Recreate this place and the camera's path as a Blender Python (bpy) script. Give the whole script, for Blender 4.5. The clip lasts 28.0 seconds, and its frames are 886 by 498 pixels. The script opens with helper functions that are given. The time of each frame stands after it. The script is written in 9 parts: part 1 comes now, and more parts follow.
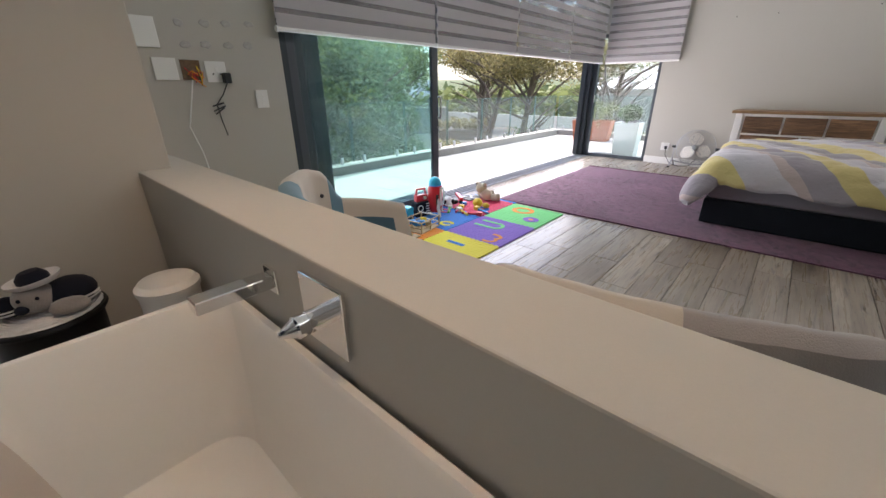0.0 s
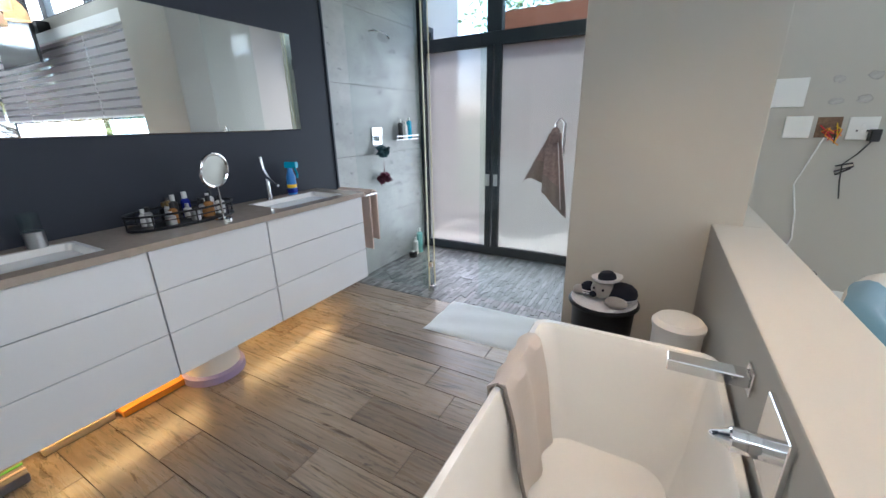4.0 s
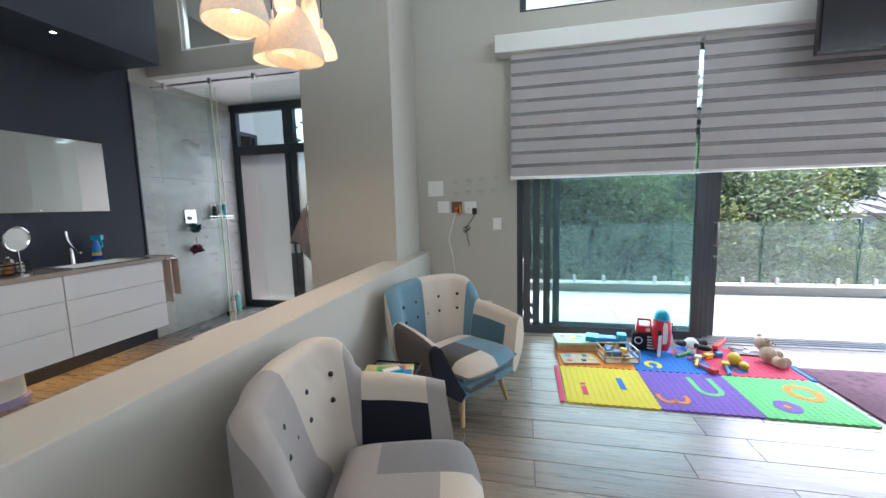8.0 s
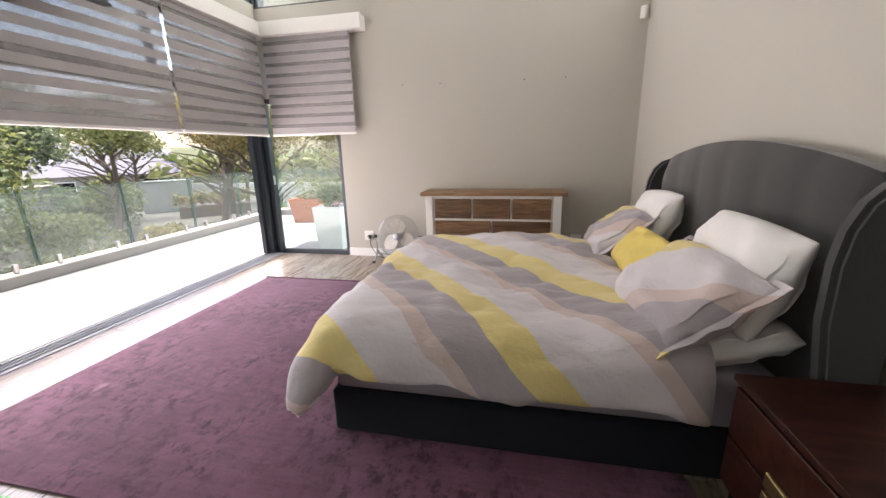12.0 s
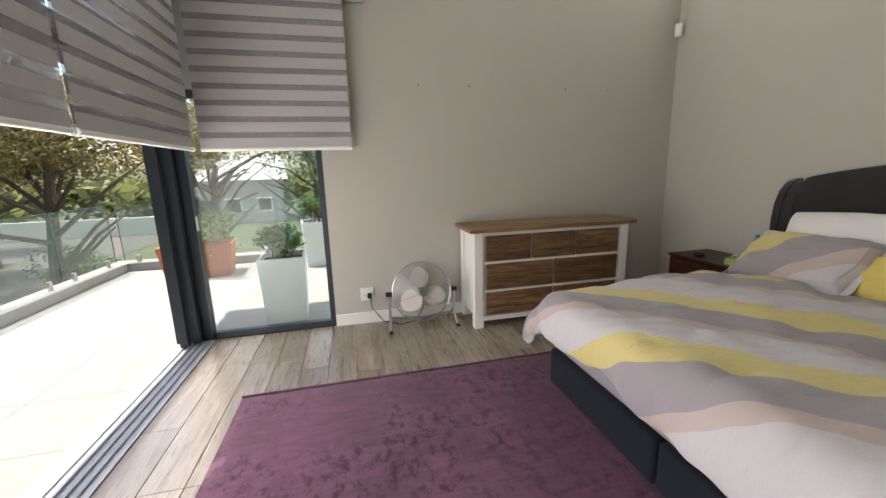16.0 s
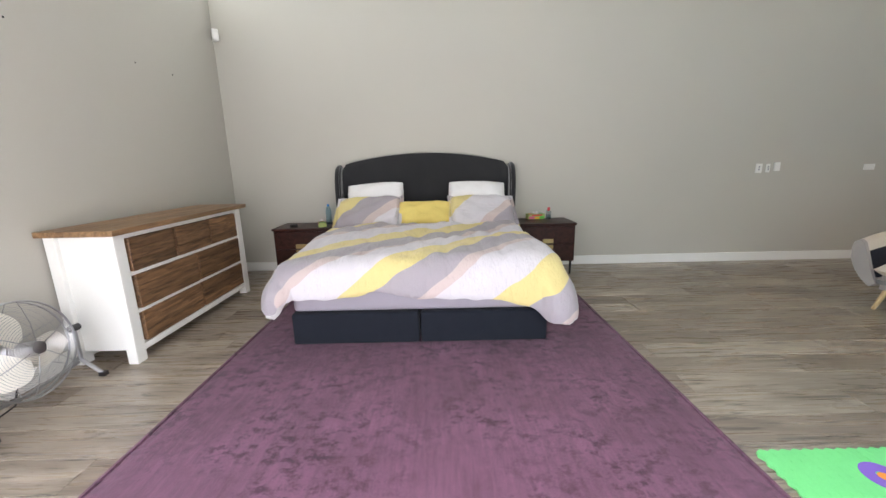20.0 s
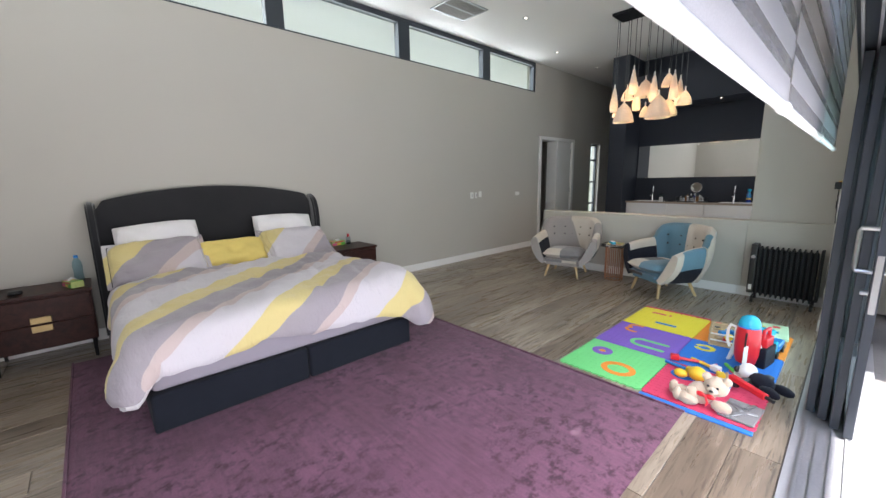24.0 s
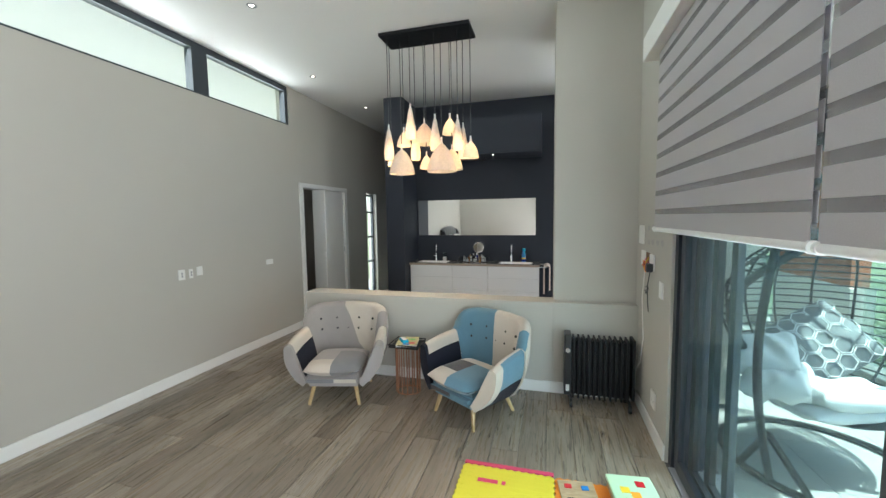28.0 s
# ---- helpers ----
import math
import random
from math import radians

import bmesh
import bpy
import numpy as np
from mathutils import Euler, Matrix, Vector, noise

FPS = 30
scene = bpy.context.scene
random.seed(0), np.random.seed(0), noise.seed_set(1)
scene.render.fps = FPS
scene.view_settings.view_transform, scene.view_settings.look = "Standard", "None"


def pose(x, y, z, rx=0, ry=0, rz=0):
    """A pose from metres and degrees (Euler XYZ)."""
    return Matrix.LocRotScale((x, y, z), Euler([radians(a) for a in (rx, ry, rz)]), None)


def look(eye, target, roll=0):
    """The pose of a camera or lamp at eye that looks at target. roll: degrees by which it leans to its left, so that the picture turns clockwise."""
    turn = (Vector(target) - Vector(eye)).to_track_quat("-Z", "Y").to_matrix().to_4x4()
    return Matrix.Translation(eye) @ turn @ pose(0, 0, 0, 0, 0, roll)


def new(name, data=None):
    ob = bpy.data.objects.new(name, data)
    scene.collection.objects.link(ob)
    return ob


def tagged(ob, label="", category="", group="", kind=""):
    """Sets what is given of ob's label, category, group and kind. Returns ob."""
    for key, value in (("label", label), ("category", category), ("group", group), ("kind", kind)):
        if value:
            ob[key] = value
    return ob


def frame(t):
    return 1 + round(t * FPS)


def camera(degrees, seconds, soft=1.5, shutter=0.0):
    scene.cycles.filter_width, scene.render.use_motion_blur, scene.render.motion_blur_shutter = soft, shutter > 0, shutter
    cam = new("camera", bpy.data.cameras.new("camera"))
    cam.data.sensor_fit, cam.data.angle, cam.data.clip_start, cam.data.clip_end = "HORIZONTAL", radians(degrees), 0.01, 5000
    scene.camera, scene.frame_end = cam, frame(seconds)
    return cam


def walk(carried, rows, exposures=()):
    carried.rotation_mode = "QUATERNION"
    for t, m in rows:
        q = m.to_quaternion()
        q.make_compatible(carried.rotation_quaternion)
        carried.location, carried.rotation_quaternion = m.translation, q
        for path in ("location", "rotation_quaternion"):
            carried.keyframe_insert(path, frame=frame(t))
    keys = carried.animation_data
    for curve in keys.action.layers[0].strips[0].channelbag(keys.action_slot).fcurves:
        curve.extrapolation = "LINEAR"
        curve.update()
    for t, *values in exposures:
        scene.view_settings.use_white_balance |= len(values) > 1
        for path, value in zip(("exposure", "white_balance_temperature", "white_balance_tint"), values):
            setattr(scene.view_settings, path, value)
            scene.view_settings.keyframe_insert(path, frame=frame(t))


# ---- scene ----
cam = camera(98.6, 28.0)
PATH = [
    (0, (-1.0, -1.85, 1.24), (-2.23, -0.477, 0.463), -0.4),
    (1, (-1.33, -1.71, 1.155), (-3.05, -1.05, 0.38), -0.4),
    (1.5, (-1.33, -1.765, 1.15), (-3.15, -1.42, 0.385), -0.3),
    (2, (-1.3, -1.81, 1.15), (-3.155, -1.8, 0.405), -0.2),
    (2.5, (-1.26, -1.865, 1.2), (-3.08, -2.21, 0.44), -0.4),
    (3, (-1.21, -1.9, 1.26), (-2.92, -2.585, 0.481), -0.5),
    (3.5, (-1.16, -1.92, 1.29), (-2.8, -2.82, 0.579), -0.7),
    (4.2, (-0.65, -1.66, 1.45), (-2.31, -2.58, 0.88), -1.4),
    (4.8, (-0.18, -1.33, 1.42), (-1.87, -2.29, 1.07), -1.2),
    (5.5, (0.039, -0.972, 1.399), (-1.672, -1.972, 1.137), -1.0),
    (6, (-0.014, -0.865, 1.428), (-1.717, -1.879, 1.154), -1.3),
    (6.5, (-0.028, -0.83, 1.385), (-1.791, -1.74, 1.133), -1.1),
    (7, (-0.068, -0.655, 1.402), (-1.897, -1.426, 1.159), -1.2),
    (7.5, (-0.017, -0.456, 1.38), (-1.899, -1.092, 1.152), -1.3),
    (8, (0.002, -0.218, 1.385), (-1.939, -0.639, 1.155), -1.4),
    (8.5, (0.036, 0.005, 1.341), (-1.933, 0.283, 1.132), -1.6),
    (9, (0.066, 0.082, 1.353), (-1.548, 1.237, 1.105), -2.1),
    (9.5, (0.093, 0.137, 1.369), (-1.093, 1.72, 1.072), -2.0),
    (10, (-0.021, 0.239, 1.335), (-0.862, 2.016, 0.967), -1.8),
    (11, (-0.178, 0.608, 1.357), (-0.653, 2.483, 0.849), -1.8),
    (12, (-0.603, 0.976, 1.394), (-1.003, 2.87, 0.892), -1.3),
    (13, (-1.088, 1.321, 1.331), (-1.466, 3.238, 0.905), -1.7),
    (15.5, (-2.517, 1.968, 1.396), (-2.354, 3.92, 0.991), -1.6),
    (16, (-2.708, 2.211, 1.418), (-2.266, 4.119, 1.015), -1.6),
    (16.5, (-2.943, 2.5, 1.447), (-2.023, 4.227, 1.032), -1.2),
    (17, (-3.143, 2.559, 1.402), (-1.787, 3.983, 1.04), -1.4),
    (17.5, (-3.321, 2.6, 1.384), (-1.703, 3.725, 1.04), -1.6),
    (18, (-3.503, 2.72, 1.348), (-1.729, 3.573, 0.992), -1.6),
    (18.5, (-3.674, 2.753, 1.274), (-1.798, 3.348, 0.918), -1.6),
    (19, (-3.921, 2.815, 1.208), (-1.978, 3.128, 0.856), -1.5),
    (19.5, (-4.058, 2.946, 1.285), (-2.101, 3.032, 0.881), -1.4),
    (20, (-4.068, 3.235, 1.28), (-2.116, 3.233, 0.844), -1.2),
    (20.5, (-4.081, 3.58, 1.283), (-2.136, 3.541, 0.822), -1.0),
    (22.5, (-4.21, 4.103, 1.41), (-2.266, 4.048, 0.942), -1.1),
    (23, (-4.297, 4.132, 1.395), (-2.412, 3.61, 0.981), -0.9),
    (23.5, (-4.171, 4.287, 1.384), (-2.498, 3.259, 0.999), -1.0),
    (24, (-4.071, 4.437, 1.423), (-2.623, 3.104, 1.069), -1.0),
    (24.5, (-4.052, 4.583, 1.389), (-2.775, 3.074, 1.087), -0.9),
    (25, (-3.971, 4.671, 1.371), (-2.791, 3.081, 1.087), -0.9),
    (25.5, (-3.713, 4.577, 1.392), (-2.61, 2.935, 1.1), -0.9),
    (26, (-3.532, 4.397, 1.47), (-2.527, 2.692, 1.183), -1.0),
    (26.5, (-3.469, 4.05, 1.596), (-2.565, 2.29, 1.304), -0.8),
    (27, (-3.374, 3.608, 1.623), (-2.604, 1.781, 1.359), -1.0),
    (27.5, (-3.247, 3.112, 1.694), (-2.612, 1.228, 1.479), -0.8),
    (28, (-3.176, 2.549, 1.726), (-2.641, 0.629, 1.562), -0.8),
]
EXPOSURES = [(0, 2.3, 6400, 18), (1, 2.2, 8000, 13), (2, 2.95, 5700, 14), (3, 3.15, 5700, 14), (6, 3.2, 5500, 10), (8, 2.78, 5850, 13), (9, 2.25, 6500, 12), (10, 2.4, 7300, 17), (12, 2.5, 7000, 21), (13, 2.32, 7000, 21),
             (16, 1.83, 7050, 12), (17, 2.15, 7000, 11), (18, 2.35, 6450, 12), (19, 2.5, 6650, 13), (20, 2.65, 6450, 13), (23, 2.47, 6500, 15), (24, 2.35, 6300, 15), (25, 2.18, 6400, 15), (26, 2.2, 6350, 13), (27, 2.38, 6350, 13), (28, 2.78, 6250, 9)]
walk(cam, [(t, look(eye, target, roll)) for t, eye, target, roll in PATH], EXPOSURES)

# ---- world, sun, exposure ----
SUN_EL, SUN_AZ = radians(72), radians(-61)
world = bpy.data.worlds.new("sky")
scene.world = world
world.use_nodes = True
wn = world.node_tree.nodes
sky = wn.new("ShaderNodeTexSky")
sky.sky_type, sky.sun_disc = "NISHITA", False
sky.sun_elevation, sky.sun_rotation = SUN_EL, SUN_AZ
sky.dust_density, sky.air_density = 2.5, 1.0
world.node_tree.links.new(sky.outputs[0], wn["Background"].inputs[0])
wn["Background"].inputs[1].default_value = 0.115
sun = new("sun", bpy.data.lights.new("sun", "SUN"))
sun.data.energy, sun.data.angle, sun.data.color = 2.6, radians(0.6), (1.0, 0.95, 0.88)
to_sun = Vector((math.sin(SUN_AZ) * math.cos(SUN_EL), math.cos(SUN_AZ) * math.cos(SUN_EL), math.sin(SUN_EL)))
sun.matrix_world = look(to_sun * 30, (0, 0, 0))
# area lamps added in the window and door openings in place of sky light
for nm, at, toward, w, h in (("sky_light_headboard", (0.76, 1.6, 3.41), (-1.2, 1.6, 2.5), 8.2, 0.46), ("sky_light_dresser", (-1.67, 5.89, 3.41), (-1.67, 3.9, 2.5), 4.5, 0.46),
                             ("sky_light_doors", (-4.11, 2.75, 3.43), (-2.1, 2.75, 2.5), 5.9, 0.42), ("sky_light_shower", (-3.59, -2.95, 3.31), (-1.6, -2.95, 2.4), 1.4, 0.48),
                             ("sky_light_frosted", (-4.64, -3.15, 1.15), (-2.6, -3.15, 1.1), 1.7, 2.0), ("sky_light_opening", (-4.0, 3.7, 0.84), (-2.0, 3.7, 0.8), 4.0, 1.5), ("sky_light_passage", (0.89, -5.24, 1.15), (-1.0, -5.24, 1.1), 0.36, 2.1), ("sky_light_glass", (-3.99, 0.65, 0.84), (-2.0, 0.65, 0.8), 1.6, 1.5)):
    lamp = new(nm, bpy.data.lights.new(nm, "AREA"))
    lamp.data.shape, lamp.data.size, lamp.data.size_y = "RECTANGLE", w, h
    lamp.data.energy, lamp.data.color = (1.2 if "shower" in nm else 3.9 if "doors" in nm else 2.8 if h < 1 else 1.05 if "frosted" in nm else 1.5 if "glass" in nm else 2.9) * w * h, (0.74, 0.98, 1.0) if "glass" in nm else (1.0, 0.985, 1.0)
    lamp.matrix_world = look(at, (toward[0], toward[1], at[2] - (0.5 if h < 1 else 0.02)))

# warm light thrown down by the lit pendants
for x, y in ((-1.59, -1.49), (-1.82, -1.67), (-2.05, -1.49)):
    lamp = new("pendant_light", bpy.data.lights.new("pendant_light", "SPOT"))
    lamp.data.energy, lamp.data.color, lamp.data.shadow_soft_size = 1.7, (1.0, 0.72, 0.46), 0.05
    lamp.data.spot_size, lamp.data.spot_blend = radians(150), 0.8
    lamp.matrix_world = look((x, y, 2.2), (x, y, 0))

# ---- materials ----
def nodes_of(name):
    m = bpy.data.materials.new(name)
    m.use_nodes = True
    nt = m.node_tree
    return m, nt, nt.nodes["Principled BSDF"]


def ramp_between(nt, fac, a, b, lo=0.3, hi=0.7):
    r = nt.nodes.new("ShaderNodeValToRGB")
    r.color_ramp.elements[0].position, r.color_ramp.elements[1].position = lo, hi
    r.color_ramp.elements[0].color, r.color_ramp.elements[1].color = (*a, 1), (*b, 1)
    nt.links.new(fac, r.inputs[0])
    return r.outputs[0]


def noise_of(nt, scale, detail=4, stretch=(1, 1, 1), coord="Object", rough=0.55):
    tc = nt.nodes.new("ShaderNodeTexCoord")
    mp = nt.nodes.new("ShaderNodeMapping")
    mp.inputs["Scale"].default_value = stretch
    n = nt.nodes.new("ShaderNodeTexNoise")
    n.inputs["Scale"].default_value, n.inputs["Detail"].default_value, n.inputs["Roughness"].default_value = scale, detail, rough
    nt.links.new(tc.outputs[coord], mp.inputs[0])
    nt.links.new(mp.outputs[0], n.inputs[0])
    return n.outputs[0]


def mix_col(nt, fac, a, b, how="MIX"):
    x = nt.nodes.new("ShaderNodeMix")
    x.data_type, x.blend_type = "RGBA", how
    for sock, v in ((x.inputs[0], fac), (x.inputs[6], a), (x.inputs[7], b)):
        if isinstance(v, (int, float)):
            sock.default_value = v
        elif isinstance(v, tuple):
            sock.default_value = (*v, 1)
        else:
            nt.links.new(v, sock)
    return x.outputs[2]


def shade(c, k):
    return tuple(min(1.0, v * k) for v in c)


def plain(name, col, rough=0.5, metal=0.0, var=0.12, scale=6.0, bump=0.0, bscale=80.0, stretch=(1, 1, 1), spec=0.5, coat=0.0, sheen=0.0):
    """Paint, plastic, metal, cloth: a colour with broad and fine variation, and fine relief."""
    m, nt, p = nodes_of(name)
    broad = noise_of(nt, scale, 3, stretch)
    c = ramp_between(nt, broad, shade(col, 1 - var), shade(col, 1 + var), 0.25, 0.75)
    fine = noise_of(nt, bscale, 2, stretch)
    c = mix_col(nt, 0.5, c, ramp_between(nt, fine, shade(col, 1 - var * 0.6), shade(col, 1 + var * 0.6)))
    nt.links.new(c, p.inputs["Base Color"])
    p.inputs["Roughness"].default_value, p.inputs["Metallic"].default_value = rough, metal
    p.inputs["Specular IOR Level"].default_value = spec
    p.inputs["Coat Weight"].default_value, p.inputs["Sheen Weight"].default_value = coat, sheen
    if bump:
        b = nt.nodes.new("ShaderNodeBump")
        b.inputs["Strength"].default_value, b.inputs["Distance"].default_value = bump, 0.004
        nt.links.new(fine, b.inputs["Height"])
        nt.links.new(b.outputs[0], p.inputs["Normal"])
    return m


def wood(name, dark, light, scale=3.0, stretch=(14, 1, 14), rough=0.5, bump=0.15, per_piece=0.35):
    """Grain along the stretched axis, with each piece in its own tone."""
    m, nt, p = nodes_of(name)
    info = nt.nodes.new("ShaderNodeObjectInfo")
    tc = nt.nodes.new("ShaderNodeTexCoord")
    off = nt.nodes.new("ShaderNodeVectorMath")
    off.operation = "MULTIPLY_ADD"
    comb = nt.nodes.new("ShaderNodeCombineXYZ")
    for i in range(3):
        nt.links.new(info.outputs["Random"], comb.inputs[i])
    off.inputs[1].default_value = (37, 53, 71)
    nt.links.new(comb.outputs[0], off.inputs[0])
    nt.links.new(tc.outputs["Object"], off.inputs[2])
    mp = nt.nodes.new("ShaderNodeMapping")
    mp.inputs["Scale"].default_value = stretch
    nt.links.new(off.outputs[0], mp.inputs[0])
    n = nt.nodes.new("ShaderNodeTexNoise")
    n.inputs["Scale"].default_value, n.inputs["Detail"].default_value, n.inputs["Roughness"].default_value, n.inputs["Distortion"].default_value = scale, 7, 0.62, 0.6
    nt.links.new(mp.outputs[0], n.inputs[0])
    n2 = nt.nodes.new("ShaderNodeTexNoise")
    n2.inputs["Scale"].default_value, n2.inputs["Detail"].default_value = scale * 0.35, 3
    nt.links.new(off.outputs[0], n2.inputs[0])
    c = ramp_between(nt, n.outputs[0], dark, light, 0.32, 0.66)
    blotch = ramp_between(nt, n2.outputs[0], (0.62, 0.6, 0.58), (1.15, 1.15, 1.15), 0.35, 0.65)
    c = mix_col(nt, 0.75, c, blotch, "MULTIPLY")
    tone = ramp_between(nt, info.outputs["Random"], (1 - per_piece,) * 3, (1 + per_piece * 0.6,) * 3, 0, 1)
    c = mix_col(nt, 1.0, c, tone, "MULTIPLY")
    nt.links.new(c, p.inputs["Base Color"])
    p.inputs["Roughness"].default_value = rough
    b = nt.nodes.new("ShaderNodeBump")
    b.inputs["Strength"].default_value, b.inputs["Distance"].default_value = bump, 0.002
    nt.links.new(n.outputs[0], b.inputs["Height"])
    nt.links.new(b.outputs[0], p.inputs["Normal"])
    return m


def glass(name, tint=(0.93, 0.97, 0.96), gloss_rough=0.0, haze=0.0):
    """A clear or hazed pane: it lets light through in its tint and mirrors more at a slant."""
    m = bpy.data.materials.new(name)
    m.use_nodes = True
    nt = m.node_tree
    nt.nodes.clear()
    out = nt.nodes.new("ShaderNodeOutputMaterial")
    tr = nt.nodes.new("ShaderNodeBsdfTransparent")
    tr.inputs[0].default_value = (*tint, 1)
    body = tr.outputs[0]
    if haze:
        tl = nt.nodes.new("ShaderNodeBsdfTranslucent")
        tl.inputs[0].default_value = (*tint, 1)
        mx = nt.nodes.new("ShaderNodeMixShader")
        mx.inputs[0].default_value = haze
        nt.links.new(tr.outputs[0], mx.inputs[1])
        nt.links.new(tl.outputs[0], mx.inputs[2])
        body = mx.outputs[0]
    gl = nt.nodes.new("ShaderNodeBsdfGlossy")
    gl.inputs["Roughness"].default_value = gloss_rough
    lw = nt.nodes.new("ShaderNodeLayerWeight")
    pw = nt.nodes.new("ShaderNodeMath"); pw.operation = "POWER"; pw.inputs[1].default_value = 5.0
    nt.links.new(lw.outputs["Facing"], pw.inputs[0])
    fr = nt.nodes.new("ShaderNodeMath"); fr.operation = "MULTIPLY_ADD"
    fr.inputs[1].default_value, fr.inputs[2].default_value = 0.5, 0.025
    nt.links.new(pw.outputs[0], fr.inputs[0])
    mix = nt.nodes.new("ShaderNodeMixShader")
    nt.links.new(fr.outputs[0], mix.inputs[0])
    nt.links.new(body, mix.inputs[1])
    nt.links.new(gl.outputs[0], mix.inputs[2])
    nt.links.new(mix.outputs[0], out.inputs[0])
    return m


def cloth_through(name, col, through_part=0.35, clear=0.0, scale=300.0):
    """Thin cloth or porcelain that glows when lit from behind."""
    m, nt, p = nodes_of(name)
    out = nt.nodes["Material Output"]
    n = noise_of(nt, scale, 2)
    c = ramp_between(nt, n, shade(col, 0.9), shade(col, 1.06))
    nt.links.new(c, p.inputs["Base Color"])
    p.inputs["Roughness"].default_value = 0.85
    tl = nt.nodes.new("ShaderNodeBsdfTranslucent")
    nt.links.new(c, tl.inputs[0])
    mx = nt.nodes.new("ShaderNodeMixShader")
    mx.inputs[0].default_value = through_part
    nt.links.new(p.outputs[0], mx.inputs[1])
    nt.links.new(tl.outputs[0], mx.inputs[2])
    last = mx.outputs[0]
    if clear:
        tr = nt.nodes.new("ShaderNodeBsdfTransparent")
        m2 = nt.nodes.new("ShaderNodeMixShader")
        m2.inputs[0].default_value = clear
        nt.links.new(last, m2.inputs[1])
        nt.links.new(tr.outputs[0], m2.inputs[2])
        last = m2.outputs[0]
    nt.links.new(last, out.inputs[0])
    return m


def glow(name, col, strength):
    m, nt, p = nodes_of(name)
    p.inputs["Base Color"].default_value = (*col, 1)
    p.inputs["Emission Color"].default_value = (*col, 1)
    p.inputs["Emission Strength"].default_value = strength
    return m


def duvet_cloth(name, shift=0.865, period=1.064, slope=1.18, coord="UV"):
    """Cotton with diagonal stripes of yellow, grey, pink and white."""
    m, nt, p = nodes_of(name)
    tc = nt.nodes.new("ShaderNodeTexCoord")
    sep = nt.nodes.new("ShaderNodeSeparateXYZ")
    nt.links.new(tc.outputs[coord], sep.inputs[0])
    wob = noise_of(nt, 2.2, 2)
    a = nt.nodes.new("ShaderNodeMath"); a.operation = "MULTIPLY_ADD"
    a.inputs[1].default_value = slope
    nt.links.new(sep.outputs[0], a.inputs[0]); nt.links.new(sep.outputs[1], a.inputs[2])
    w = nt.nodes.new("ShaderNodeMath"); w.operation = "MULTIPLY_ADD"; w.inputs[1].default_value = 0.05
    nt.links.new(wob, w.inputs[0]); nt.links.new(a.outputs[0], w.inputs[2])
    b = nt.nodes.new("ShaderNodeMath"); b.operation = "MULTIPLY_ADD"
    b.inputs[1].default_value, b.inputs[2].default_value = 1.0 / period, shift
    nt.links.new(w.outputs[0], b.inputs[0])
    f = nt.nodes.new("ShaderNodeMath"); f.operation = "FRACT"
    nt.links.new(b.outputs[0], f.inputs[0])
    r = nt.nodes.new("ShaderNodeValToRGB")
    r.color_ramp.interpolation = "CONSTANT"
    stops = [(0.0, (0.58, 0.545, 0.575)), (0.385, (0.52, 0.42, 0.4)), (0.496, (0.335, 0.3, 0.325)), (0.769, (0.64, 0.53, 0.225))]
    r.color_ramp.elements[0].color = (*stops[0][1], 1)
    r.color_ramp.elements[1].position, r.color_ramp.elements[1].color = stops[1][0], (*stops[1][1], 1)
    for pos, col in stops[2:]:
        e = r.color_ramp.elements.new(pos)
        e.color = (*col, 1)
    nt.links.new(f.outputs[0], r.inputs[0])
    fine = noise_of(nt, 420, 2)
    c = mix_col(nt, 0.35, r.outputs[0], ramp_between(nt, fine, (0.82, 0.82, 0.82), (1, 1, 1)), "MULTIPLY")
    nt.links.new(c, p.inputs["Base Color"])
    p.inputs["Roughness"].default_value, p.inputs["Sheen Weight"].default_value = 0.85, 0.2
    bump = nt.nodes.new("ShaderNodeBump")
    bump.inputs["Strength"].default_value, bump.inputs["Distance"].default_value = 0.6, 0.03
    cr = noise_of(nt, 7, 4, (1, 1.8, 1), rough=0.5)
    fold = nt.nodes.new("ShaderNodeMath"); fold.operation = "PINGPONG"; fold.inputs[1].default_value = 0.16
    nt.links.new(cr, fold.inputs[0])
    tuck = nt.nodes.new("ShaderNodeMath"); tuck.operation = "MULTIPLY_ADD"; tuck.inputs[1].default_value = 0.3
    nt.links.new(fold.outputs[0], tuck.inputs[0]); nt.links.new(cr, tuck.inputs[2])
    small = noise_of(nt, 34, 3, (1, 2.6, 1), rough=0.6)
    crease = nt.nodes.new("ShaderNodeMath"); crease.operation = "MULTIPLY_ADD"; crease.inputs[1].default_value = 0.14
    nt.links.new(small, crease.inputs[0]); nt.links.new(tuck.outputs[0], crease.inputs[2])
    nt.links.new(crease.outputs[0], bump.inputs["Height"])
    nt.links.new(bump.outputs[0], p.inputs["Normal"])
    return m


